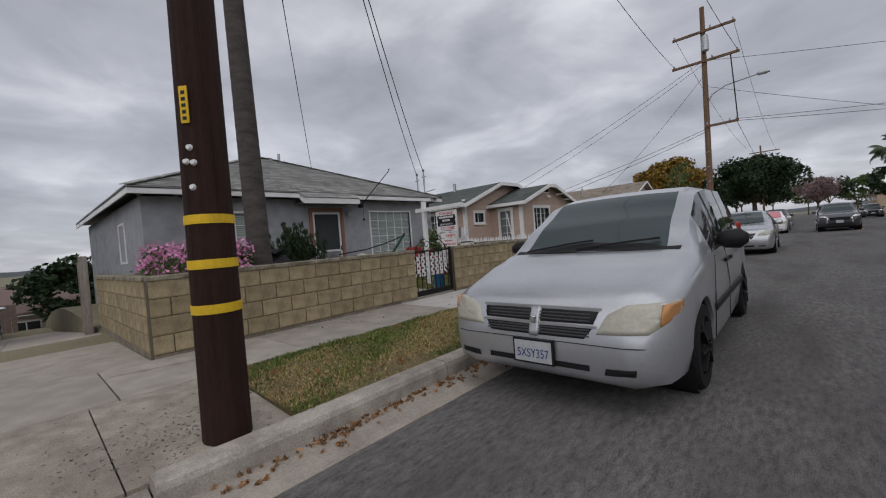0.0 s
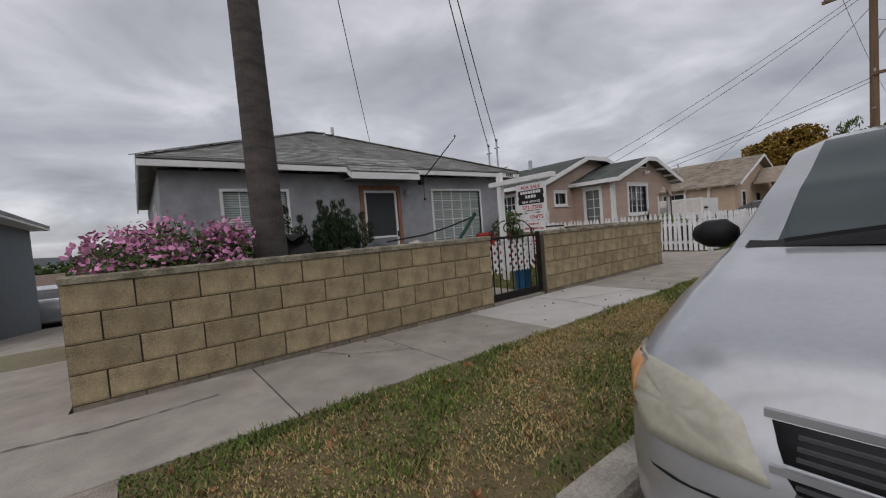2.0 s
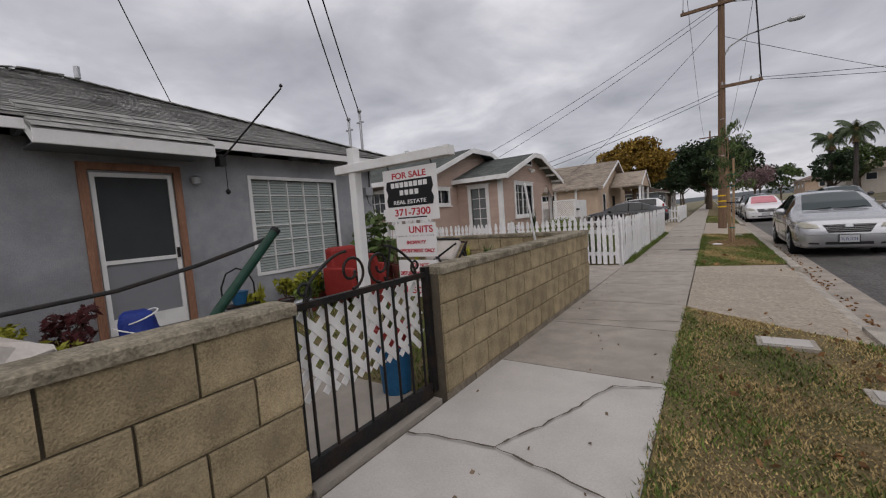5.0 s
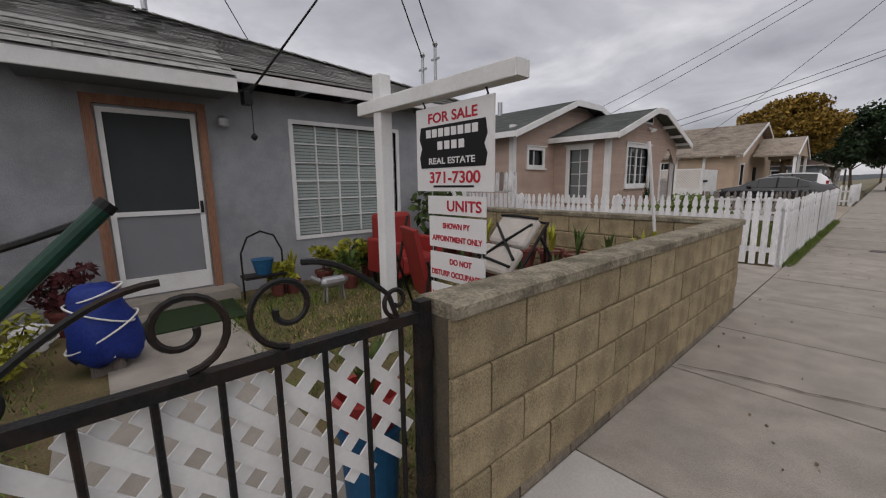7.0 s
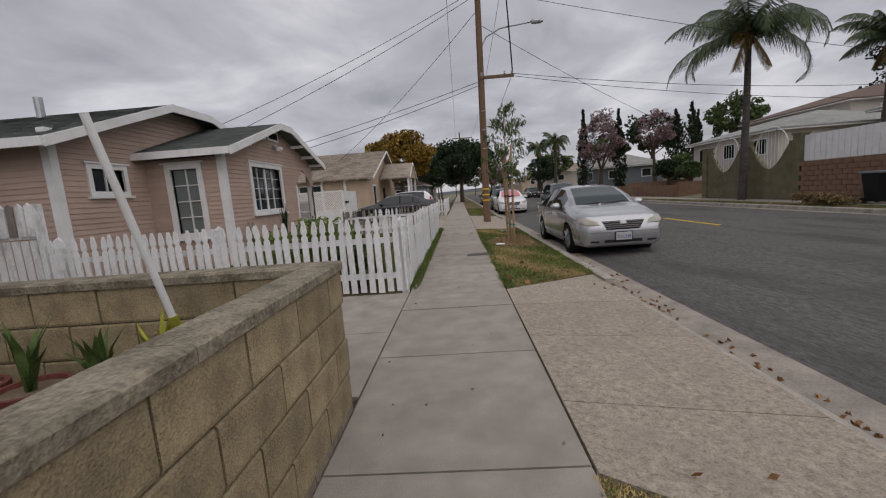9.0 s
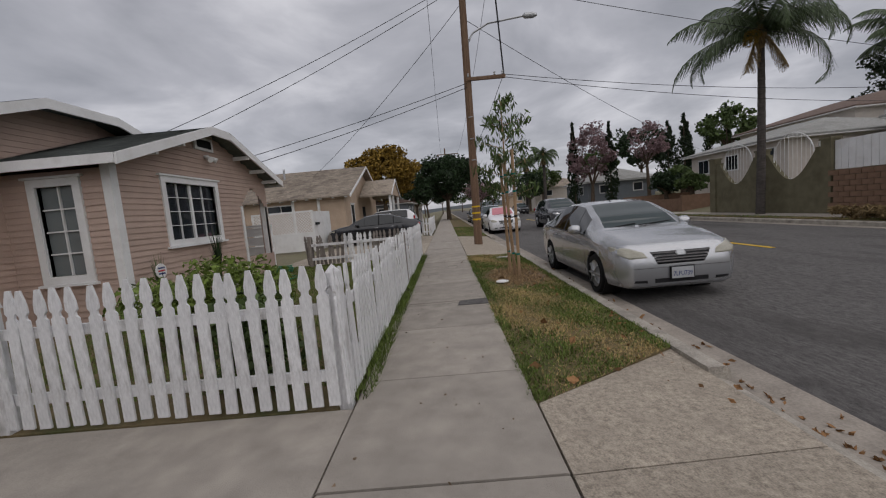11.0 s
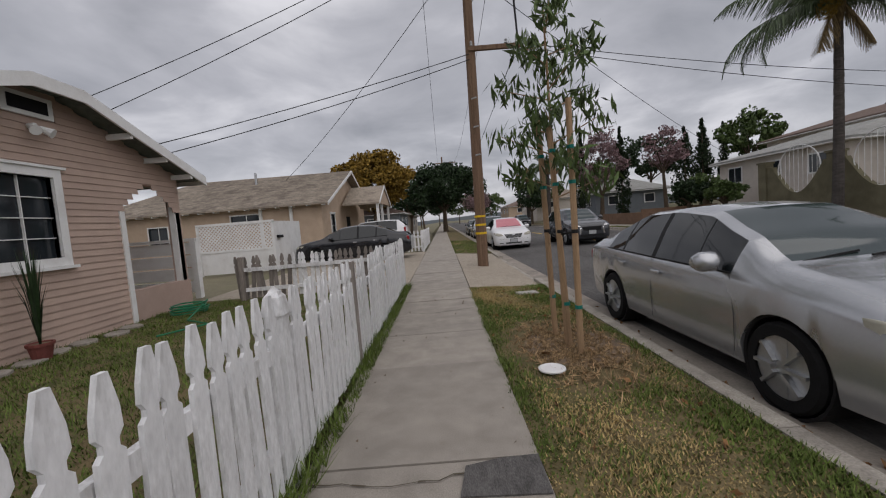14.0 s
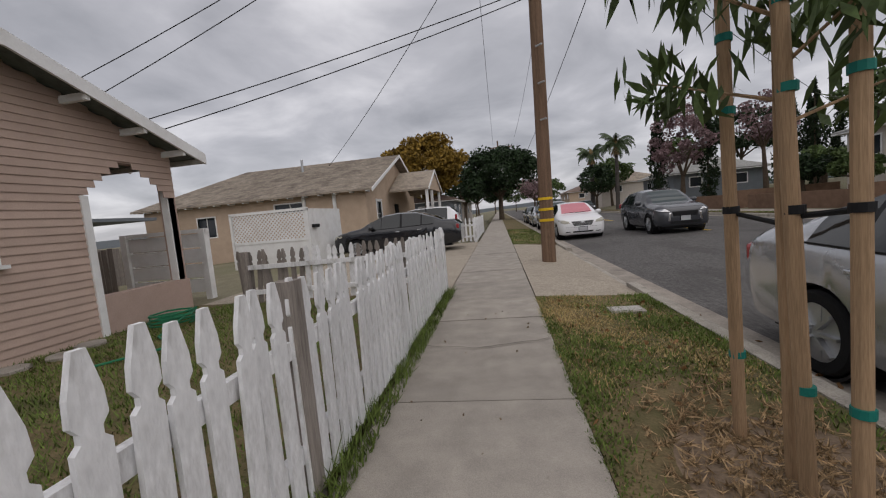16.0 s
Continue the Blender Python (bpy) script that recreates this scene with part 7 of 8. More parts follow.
def parkz(x, y):
    return -0.012 - 0.042 * (x - 1.325)


grass_patch("grass", "short patchy turf of the kerb strip", 1.30, 2.83, -3.95, 4.6, parkz, 74000, 0.022, 0.78)
grass_patch("grass", "short patchy turf round the young tree", 1.29, 2.83, 8.15, 17.15, parkz, 76000, 0.024, 0.60)
grass_patch("grass", "lawn of the fenced yard", -4.7, -0.12, 8.7, 17.8, lambda x, y: 0.0, 56000, 0.035, -0.9)
grass_patch("grass", "patchy yard lawn behind the wall", -4.2, -0.25, 1.2, 5.0, lambda x, y: 0.0, 22000, 0.035, 0.3)
grass_patch("grass", "patchy yard lawn by the palm", -4.2, -0.25, -4.2, 0.0, lambda x, y: 0.0, 9000, 0.035, 0.35)
grass_patch("grass", "weeds at the foot of the picket fence", -0.08, 0.10, 8.4, 17.9, lambda x, y: 0.0, 4200, 0.075, -0.6)
grass_patch("grass", "turf strip beyond the pole", 1.32, 2.8, 25.6, 36, parkz, 9000, 0.045, 0.2)
grass_patch("grass", "strip of turf across the street", 13.6, 14.1, 8, 40, lambda x, y: -0.03, 9000, 0.05, 0.5)
n = 620
lv = np.c_[RNG.uniform(1.35, 3.35, n), np.where(RNG.uniform(size=n) < 0.55, RNG.uniform(-4, 4.6, n), RNG.uniform(8, 17, n))]
lz = np.where(lv[:, 0] < 2.82, -0.012 - 0.042 * (lv[:, 0] - 1.325) + 0.018, -0.2)
ok = (lv[:, 0] < 2.8) | (lv[:, 0] > 3.03)
c = np.c_[lv, lz][ok]
q = leaves(c, [0.004] * len(c), len(c), 0.028, 0.4, 0, 0.6)
big = leaves(c[::16], [0.004] * len(c[::16]), 34, 0.05, 0.5, 0, 0.75) + np.array((0, 0, 0.012))
q = np.concatenate([q, big])
tagged(fast_mesh("fallen_leaves", q, 4, DEADLEAF), "dry brown leaves fallen on turf and gutter", "leaves", kind="stuff")
n = 900
gx, gy = 2.35 + RNG.normal(0, 0.28, n), -4.55 + RNG.normal(0, 0.42, n)
ok = (gx > 1.4) & (gx < 2.8) & ((gx - 2.62) ** 2 + (gy + 4.36) ** 2 > 0.03)
c = np.c_[gx, gy, -0.006 - 0.073 * (gx - 1.335)][ok]
tagged(fast_mesh("gravel", leaves(c, [0.006] * len(c), 2200, 0.012, 0.7, 0, 0.8), 4, GRAVEL), "loose grey gravel round the foot of the utility pole", "gravel", kind="stuff")
n = 420
c = np.c_[3.02 + np.abs(RNG.normal(0, 0.09, n)), np.where(RNG.uniform(size=n) < 0.6, RNG.uniform(-4.6, 0.5, n), RNG.uniform(3, 14, n)), np.full(n, -0.2)]
tagged(fast_mesh("gutter_litter", leaves(c, [0.012] * n, 1500, 0.024, 0.5, 0, 0.55), 4, DEADLEAF), "dry leaf litter along the gutter", "leaves", kind="stuff")
c = np.c_[RNG.uniform(0.05, 1.28, 150), RNG.uniform(-3, 17, 150), np.full(150, 0.006)]
tagged(fast_mesh("sidewalk_spots", leaves(c, [0.002] * 150, 150, 0.013, 0.1, 0, 0.8), 4, SOIL), "small dark bits of leaf on the sidewalk", "leaves", kind="stuff")

# ---------------------------------------------------------------- things in the front yards
for k, (x, y, s, mtl, nn, hh, sp_) in enumerate(((-3.6, 2.38, 0.11, LEAF, 26, 0.34, 0.18), (-3.62, 3.08, 0.14, LEAF, 30, 0.55, 0.2),
                                                (-3.8, 3.42, 0.13, LEAF_Y, 24, 0.3, 0.2), (-3.85, 3.8, 0.12, LEAF, 24, 0.35, 0.2), (-3.2, -1.2, 0.14, LEAF_D, 26, 0.45, 0.22),
                                                (-3.9, 1.72, 0.10, LEAF_Y, 22, 0.42, 0.1))):
    blades("potted_plant", "potted plant with narrow leaves in a terracotta pot by the house", x, y, 0.0, nn, hh, sp_, mtl, "potted plant", s)
for k in range(9):
    x = -0.75 - 0.38 * k
    y = 4.72 + RNG.uniform(-0.05, 0.05)
    stand = thing("upturned_pot", "upturned dull red pot as a stand under a plant", "pot", (x, y, 0), "upturned pots along the wall")
    part("pot", G().lathe(Matrix.Translation((x, y, 0)), [(0.16, 0), (0.16, 0.05), (0.145, 0.05), (0.115, 0.22), (0.02, 0.22)], 16), TERRA, stand)
    blades("potted_plant", "fleshy plant in a dull red pot along the block wall", x, y, 0.222, 14, RNG.uniform(0.28, 0.44), 0.16, LEAF if k % 3 else LEAF_Y, "potted plant", 0.155, 0.024)
for k in range(7):
    x = -1.0 - 0.5 * k
    blades("potted_plant", "small plant in a dull red pot before the block wall", x, 4.22 + RNG.uniform(-0.05, 0.05), 0.0, 12, RNG.uniform(0.2, 0.36), 0.14, LEAF, "potted plant", 0.16, 0.022)
bush("leafy_shrub", "tall shrub with broad pale green leaves by the window", -3.6, 3.95, 0.5, 0.35, 0.3, 1.15, 330, 0.085, LEAF, aspect=0.6)
bush("leafy_shrub", "low yellow-green shrub beside the door step", -3.0, -0.75, 0.05, 0.35, 0.3, 0.45, 900, 0.04, LEAF_Y)
bush("leafy_shrub", "broad-leaved bright green shrub inside the picket fence", -2.2, 10.2, 0.1, 1.0, 0.9, 0.95, 5600, 0.042, LEAF_G, aspect=0.45)
bush("leafy_shrub", "green shrub inside the picket fence", -1.0, 9.0, 0.1, 0.6, 0.4, 0.75, 1400, 0.055, LEAF, aspect=0.5)
blades("reed_plant", "tall brown-green reed in a black pot by the window", -4.35, 14.2, 0.0, 60, 1.25, 0.2, LEAF_D, "potted plant", 0.13, 0.012)
blades("reed_plant", "tall thin plant against the clapboards", -4.45, 12.5, 0.0, 40, 1.1, 0.15, LEAF, "plant", None, 0.012)

def leafy_pot(x, y, r, h, mtl, label, count=420, size=0.045):
    """A round pot with a loose mound of leaves."""
    t = thing("potted_plant", label, "potted plant", (x, y, 0))
    part("pot", G().lathe(Matrix.Translation((x, y, 0)), [(r * 0.7, 0), (r * 0.98, r * 1.5), (r * 1.1, r * 1.5), (r * 1.1, r * 1.8), (r * 0.95, r * 1.8), (r * 0.9, r * 1.62)], 16), TERRA, t)
    part("soil", G().cyl((x, y, r * 1.45), (x, y, r * 1.66), r * 0.9), SOIL, t)
    cs = [(x + RNG.uniform(-1, 1) * r * 1.2, y + RNG.uniform(-1, 1) * r * 1.2, r * 1.8 + h * RNG.uniform(0.15, 0.9)) for _ in range(9)]
    g = G()
    for c in cs:
        g.cyl((x, y, r * 1.5), c, 0.008, 0.004, 5)
    part("stems", g, BARK, t)
    fast_mesh("leaves", leaves(cs, [r * 0.75] * 9, count, size, 0.8, 0.2, 0.5), 4, mtl, t)


for x, y, r, h, mtl, label in ((-3.98, 2.2, 0.12, 0.34, LEAF_Y, "bushy yellow-green plant in a terracotta pot under the window"), (-3.95, 2.56, 0.13, 0.36, LEAF_Y, "bushy yellow-green plant in a terracotta pot under the window"), (-3.98, 2.9, 0.13, 0.30, LEAF, "leafy green plant in a terracotta pot under the window"),
                                (-3.72, 2.4, 0.11, 0.26, LEAF_G, "small bright green plant in a terracotta pot under the window"), (-3.7, 3.1, 0.12, 0.3, LEAF_R, "reddish leafy plant in a terracotta pot under the window"), (-3.95, 3.3, 0.12, 0.42, LEAF_Y, "bushy yellow-green plant in a terracotta pot under the window"), (-3.9, 1.55, 0.11, 0.3, LEAF_Y, "yellow-green plant in a small pot by the wire basket"), (-3.95, -0.38, 0.14, 0.42, LEAF_R, "dark red leafy plant in a wide terracotta pot"),
                                (-3.6, -1.45, 0.15, 0.35, LEAF, "leafy green plant in a terracotta pot by the house"), (-3.75, -1.0, 0.14, 0.32, LEAF_Y, "yellow-green plant in a terracotta pot beside the door")):
    leafy_pot(x, y, r, h, mtl, label)

w = thing("watering_can", "small white plastic watering can on the ground", "watering can", (-3.6, -0.62, 0))
part("can", G().lathe(Matrix.Translation((-3.6, -0.62, 0.0)), [(0.10, 0), (0.115, 0.02), (0.11, 0.2), (0.07, 0.24), (0.05, 0.25)], 18), WHITE, w)
part("spout", G().cyl((-3.6, -0.72, 0.06), (-3.6, -0.93, 0.26), 0.022, 0.014), WHITE, w)
part("handle", G().tube([(-3.6, -0.55, 0.23), (-3.6, -0.45, 0.2), (-3.6, -0.44, 0.1), (-3.6, -0.51, 0.05)], 0.012), WHITE, w)

tp = thing("tarp_bundle", "blue tarpaulin bundle tied with white cord beside the path", "tarp", (-2.78, -0.15, 0))
part("leg", G().box(-2.94, -2.90, -0.24, -0.04, 0, 0.3), OLDWOOD, tp)
part("leg", G().box(-2.68, -2.64, -0.24, -0.04, 0, 0.3), OLDWOOD, tp)
tarp = G().lathe(Matrix.Translation((-2.79, -0.14, 0)), [(0.20, 0.10), (0.235, 0.16), (0.215, 0.27), (0.20, 0.38), (0.165, 0.47), (0.15, 0.56), (0.135, 0.63), (0.09, 0.66), (0.02, 0.665)], 22)
tarp.v = [(x + 0.014 * math.sin(9 * z + 7 * y) + RNG.normal(0, 0.006), y * 1.0 + 0.02 * math.sin(6 * z + 11 * x) + RNG.normal(0, 0.006), z + RNG.normal(0, 0.006) + (0.035 * math.sin(5 * math.atan2(y + 0.14, x + 2.79)) if z < 0.2 else 0)) for x, y, z in tarp.v]
part("tarpaulin", tarp, BLUE, tp, smooth=True)
for z, r, tilt in ((0.60, 0.152, 0.05), (0.44, 0.198, -0.09), (0.30, 0.226, 0.12)):
    part("cord", G().tube([(-2.79 + r * math.cos(k * math.pi / 10), -0.14 + r * math.sin(k * math.pi / 10), z + tilt * math.sin(k * math.pi / 10)) for k in range(21)], 0.007), SIGNW, tp)
part("care_label", G().box(-2.585, -2.577, -0.20, -0.09, 0.14, 0.25), SIGNW, tp)

b = thing("bucket", "blue bucket with a red pot in it behind the gate post", "bucket", (-0.42, 1.12, 0))
part("bucket", G().lathe(Matrix.Translation((-0.42, 1.12, 0.02)), [(0.11, 0), (0.13, 0.34), (0.14, 0.34), (0.14, 0.36), (0.12, 0.36)], 18), CYAN, b)
part("flower_pot", G().lathe(Matrix.Translation((-0.42, 1.12, 0.33)), [(0.10, 0), (0.145, 0.16), (0.155, 0.16), (0.155, 0.2), (0.13, 0.2), (0.12, 0.1)], 18), REDP, b)
blades("potted_plant", "aloe with stiff leaves standing in the red pot", -0.42, 1.12, 0.48, 12, 0.3, 0.12, LEAF, "plant", None, 0.02)

fp = thing("flagpole", "bare black flagpole on a wall bracket at the porch", "flagpole", (-3.75, 1.4, 2.3))
part("pole", G().cyl((-3.9, 1.37, 2.36), (-3.2, 1.95, 3.30), 0.014, 0.011), IRON, fp)
part("finial", G().lathe(pose(-3.2, 1.95, 3.31), [(0.01, 0), (0.028, 0.02), (0.01, 0.05)], 10), IRON, fp)
part("bracket", G().box(-4.0, -3.86, 1.33, 1.42, 2.28, 2.42), IRON, fp)
part("chain", G().cyl((-3.86, 1.40, 1.92), (-3.86, 1.40, 2.3), 0.005, n=6), IRON, fp)
part("chime_weight", G().lathe(Matrix.Translation((-3.86, 1.40, 1.88)), [(0.01, 0), (0.035, 0.03), (0.035, 0.05), (0.01, 0.08)], 10), IRON, fp)

gp = thing("green_pole", "dark green steel pole leaning over the garden wall with a chain", "pole", (-0.5, -0.6, 0))
part("pole", G().cyl((-0.62, -0.85, 0.03), (-0.66, 0.38, 1.31), 0.027, 0.027, 12), GREENP, gp)
part("end_cap", G().cyl((-0.66, 0.375, 1.305), (-0.661, 0.395, 1.325), 0.030, 0.030, 12), BLACKP, gp)
part("chain", G().tube([(-0.66, 0.35, 1.28), (-0.75, 0.2, 1.22), (-0.85, 0.0, 1.15), (-1.0, -0.35, 1.06), (-1.2, -0.9, 1.0)], 0.012), IRON, gp)
bag = bush("black_bag", "crumpled black plastic bag standing beside the palm", -1.0, -2.2, 0, 0.1, 0.1, 0.1, 10, 0.01, LEAF_D, "bag")
sack = G().lathe(Matrix.Translation((-1.0, -2.25, 0)), [(0.2, 0), (0.33, 0.15), (0.36, 0.4), (0.31, 0.65), (0.33, 0.85), (0.2, 1.02), (0.09, 1.08), (0.16, 1.16)], 11)
sack.v = [(x + RNG.normal(0, 0.03), y + RNG.normal(0, 0.03), max(0.0, z + RNG.normal(0, 0.03))) for x, y, z in sack.v]
part("sack", sack, BLACKP, bag)


def tarp_heap():
    """A stack of things under a crumpled dark sheet, higher than the wall, and a rag on it."""
    t = thing("covered_heap", "crumpled dark grey plastic sheet over a heap behind the wall", "sheet", (-0.55, -1.35, 0))
    g = G()
    nu, nv = 34, 14
    vs = []
    for j in range(nv + 1):
        for i in range(nu + 1):
            y, x = -2.15 + 1.5 * i / nu, -0.95 + 0.7 * j / nv
            e = min(1.0, 5 * min(i / nu, 1 - i / nu)) * min(1.0, 4.5 * min(j / nv, 1 - j / nv))
            z = (0.93 + 0.05 * math.sin(4.1 * y + 1) + 0.035 * math.sin(13 * y + 9 * x) + 0.02 * math.sin(29 * y - 17 * x)) * e ** 0.35 + RNG.normal(0, 0.006)
            vs.append((x, y, max(0.01, z)))
    w = nu + 1
    g.add(vs, [(j * w + i, j * w + i + 1, (j + 1) * w + i + 1, (j + 1) * w + i) for j in range(nv) for i in range(nu)])
    part("sheet", g, SHEET, t, smooth=True)
    r = thing("rag", "crumpled white rag lying on the covered heap", "rag", (-0.5, -0.86, 0.9))
    q = G().lathe(Matrix.Translation((-0.5, -0.86, 0.90)), [(0.10, 0.0), (0.115, 0.03), (0.07, 0.075), (0.02, 0.095)], 13)
    q.v = [(x + RNG.normal(0, 0.012), y + (y + 0.86) * 0.5 + RNG.normal(0, 0.012), z + RNG.normal(0, 0.01)) for x, y, z in q.v]
    part("cloth", q, CUSHION, r)


tarp_heap()

rc = thing("armchair", "red upholstered armchair standing on the lawn", "armchair", (-3.1, 3.0, 0))
part("seat", G().box(-3.45, -2.85, 2.72, 3.3, 0.22, 0.46), REDP, rc, bevel=0.05)
part("backrest", G().box(-3.6, -3.42, 2.72, 3.3, 0.3, 0.98), REDP, rc, bevel=0.06)
for y in (2.62, 3.3):
    part("armrest", G().box(-3.55, -2.85, y, y + 0.1, 0.2, 0.66), REDP, rc, bevel=0.03)
for x in (-3.5, -2.92):
    for y in (2.7, 3.28):
        part("leg", G().cyl((x, y, 0), (x, y, 0.22), 0.025), BLACKP, rc)
fc = thing("folding_chair", "folded red garden chair with a black metal frame", "chair", (-2.3, 2.75, 0))
part("fabric_seat", G().obox(pose(-2.3, 2.85, 0.55, 0, 0, -20) @ pose(0, 0, 0, 12, 0, 0), 0.5, 0.05, 0.75), REDP, fc)
for dx in (-0.27, 0.27):
    part("frame_tube", G().tube([(-2.3 + dx, 2.7, 0.0), (-2.3 + dx, 2.83, 0.55), (-2.3 + dx, 2.95, 1.02)], 0.016), IRON, fc)
    part("frame_tube", G().tube([(-2.3 + dx, 3.0, 0.0), (-2.3 + dx, 2.78, 0.6)], 0.016), IRON, fc)
def lounge_chair():
    """An iron garden chair tipped on its back, a strapped cushion on it."""
    t = thing("lounge_chair", "black iron garden chair tipped back with a white strapped cushion", "chair", (-1.85, 3.5, 0))
    m = pose(-1.66, 3.55, 0.72, 52, 0, -12)
    at = lambda x, y, z: tuple(m @ Vector((x, y, z)))
    part("frame", G().tube([at(-0.31, -0.36, -0.07), at(0.31, -0.36, -0.07), at(0.31, 0.36, -0.07), at(-0.31, 0.36, -0.07), at(-0.31, -0.36, -0.07)], 0.018), IRON, t)
    for k in range(6):
        part("seat_bar", G().tube([at(-0.25 + 0.1 * k, -0.36, -0.07), at(-0.25 + 0.1 * k, -0.40, -0.36)], 0.010), IRON, t)
    for z in (-0.16, -0.26, -0.36):
        part("seat_rail", G().tube([at(-0.31, -0.38, z), at(0.31, -0.38, z)], 0.013), IRON, t)
    for x in (-0.31, 0.31):
        part("arm", G().tube([at(x, 0.2, -0.07), at(x * 1.15, 0.1, -0.28), at(x * 1.1, -0.2, -0.4), at(x, -0.4, -0.36)], 0.018), REDP if x < 0 else IRON, t)
        f = at(x, -0.4, -0.36)
        part("leg", G().tube([f, (f[0], f[1] + 0.02, 0.0)], 0.016), IRON, t)
        f = at(x, 0.3, -0.07)
        part("leg", G().tube([f, (f[0], f[1] + 0.05, 0.0)], 0.016), IRON, t)
    cu = None
    for v0, v1 in ((-0.34, -0.02), (-0.01, 0.34)):
        cu = part("cushion", G().obox(m @ Matrix.Translation((0, (v0 + v1) / 2, 0)), 0.56, v1 - v0, 0.11), CUSHION, t, bevel=0.045)
    for u0, v0, u1, v1 in ((-0.28, -0.30, 0.26, 0.26), (-0.28, 0.22, 0.28, -0.16), (-0.28, 0.33, 0.28, 0.33), (-0.28, -0.2, 0.28, -0.24)):
        part("strap", G().tube([at(u0, v0, 0.05), at((u0 + u1) / 2, (v0 + v1) / 2, 0.066), at(u1, v1, 0.05)], 0.016), SIGNK, t)


lounge_chair()
bk = thing("plant_basket", "black wire hoop basket with blue pots by the door", "basket", (-3.8, 1.35, 0))
part("hoop", G().tube([(-3.8, 1.12, 0.05), (-3.8, 1.12, 0.6), (-3.8, 1.2, 0.78), (-3.8, 1.35, 0.84), (-3.8, 1.5, 0.78), (-3.8, 1.58, 0.6), (-3.8, 1.58, 0.05)], 0.012), IRON, bk)
part("tray", G().box(-3.92, -3.68, 1.12, 1.58, 0.3, 0.33), IRON, bk)
part("pot", G().lathe(Matrix.Translation((-3.8, 1.35, 0.33)), [(0.08, 0), (0.12, 0.16), (0.13, 0.18)], 14), CYAN, bk)
dg = thing("garden_ornament", "small grey metal animal ornament on thin legs", "ornament", (-3.2, 1.9, 0))
part("statue", G().lathe(pose(-3.2, 1.78, 0.24, -90, 0, 0), [(0.03, 0), (0.07, 0.05), (0.065, 0.28), (0.03, 0.34)], 12).cyl((-3.2, 1.76, 0.27), (-3.2, 1.66, 0.33), 0.04, 0.03).cyl((-3.16, 1.83, 0), (-3.17, 1.85, 0.22), 0.014).cyl((-3.24, 1.83, 0), (-3.23, 1.85, 0.22), 0.014).cyl((-3.16, 2.06, 0), (-3.17, 2.04, 0.22), 0.014).cyl((-3.24, 2.06, 0), (-3.23, 2.04, 0.22), 0.014), STEEL, dg)
mt = part("door_mat", G().prism([(-4.18, 0.75), (-3.4, 0.4), (-3.4, 1.45), (-4.18, 1.5)], 2, 0.021, 0.035), LEAF_D)
tagged(mt, "green turf mat before the door step", "mat")
pv = thing("pvc_pipe", "white plastic pipe leaning on the garden wall", "pipe", (-0.7, 4.75, 0))
part("pipe", G().cyl((-0.58, 4.86, 0.02), (-0.64, 4.42, 1.74), 0.016, 0.016, 10), WHITE, pv)
part("pipe_joint", G().cyl((-0.6065, 4.665, 0.78), (-0.609, 4.644, 0.86), 0.022, 0.022, 10), LEAF_Y, pv)

# the group before the house stands a little further along the street
for ob in bpy.context.scene.objects:
    if ob.parent is None and -4.3 < ob.location.x < -2.5 and -1.1 < ob.location.y < 4.05 and ob.type == "EMPTY" and ob.name.split(".")[0] in {
            "potted_plant", "leafy_shrub", "watering_can", "tarp_bundle", "flagpole", "armchair", "plant_basket", "garden_ornament"}:
        ob.location += Vector((-0.12, 0.45, 0))

hs = thing("garden_hose", "coiled green garden hose on the lawn", "hose", (-4.0, 16.6, 0))
pts = [(-4.0 + (0.25 + 0.02 * (k % 5)) * math.cos(k * 0.55), 16.6 + 0.32 * math.sin(k * 0.55), 0.03 + 0.004 * k) for k in range(48)]
part("hose", G().tube(pts + [(-3.6, 15.9, 0.03), (-3.0, 15.5, 0.03), (-3.4, 14.9, 0.03)], 0.014), HOSE, hs)
al = thing("alarm_sign", "small round white alarm sign on a stake", "sign", (-4.25, 12.3, 0))
part("stake", G().cyl((-4.25, 12.3, 0), (-4.25, 12.3, 0.75), 0.012), IRON, al)
part("plate", G().cyl((-4.26, 12.29, 0.78), (-4.245, 12.29, 0.78), 0.13, 0.13, 16), SIGNW, al)
for k in range(3):
    part("text_bar", G().box(-4.244, -4.241, 12.21, 12.37, 0.72 + 0.05 * k, 0.745 + 0.05 * k), SIGNR if k == 1 else mat_blue(), al)
st = thing("stepping_stones", "row of flat red-brown stones along the wall", "stones", (-4.6, 14, 0))
for k in range(9):
    x, y = -4.42 + RNG.uniform(-0.1, 0.1), 12.4 + 0.42 * k
    part("stone", G().lathe(pose(x, y, 0.0, 0, 0, RNG.uniform(0, 90)), [(0.17, 0), (0.17, 0.03), (0.14, 0.045)], 7), CONCRETE, st)

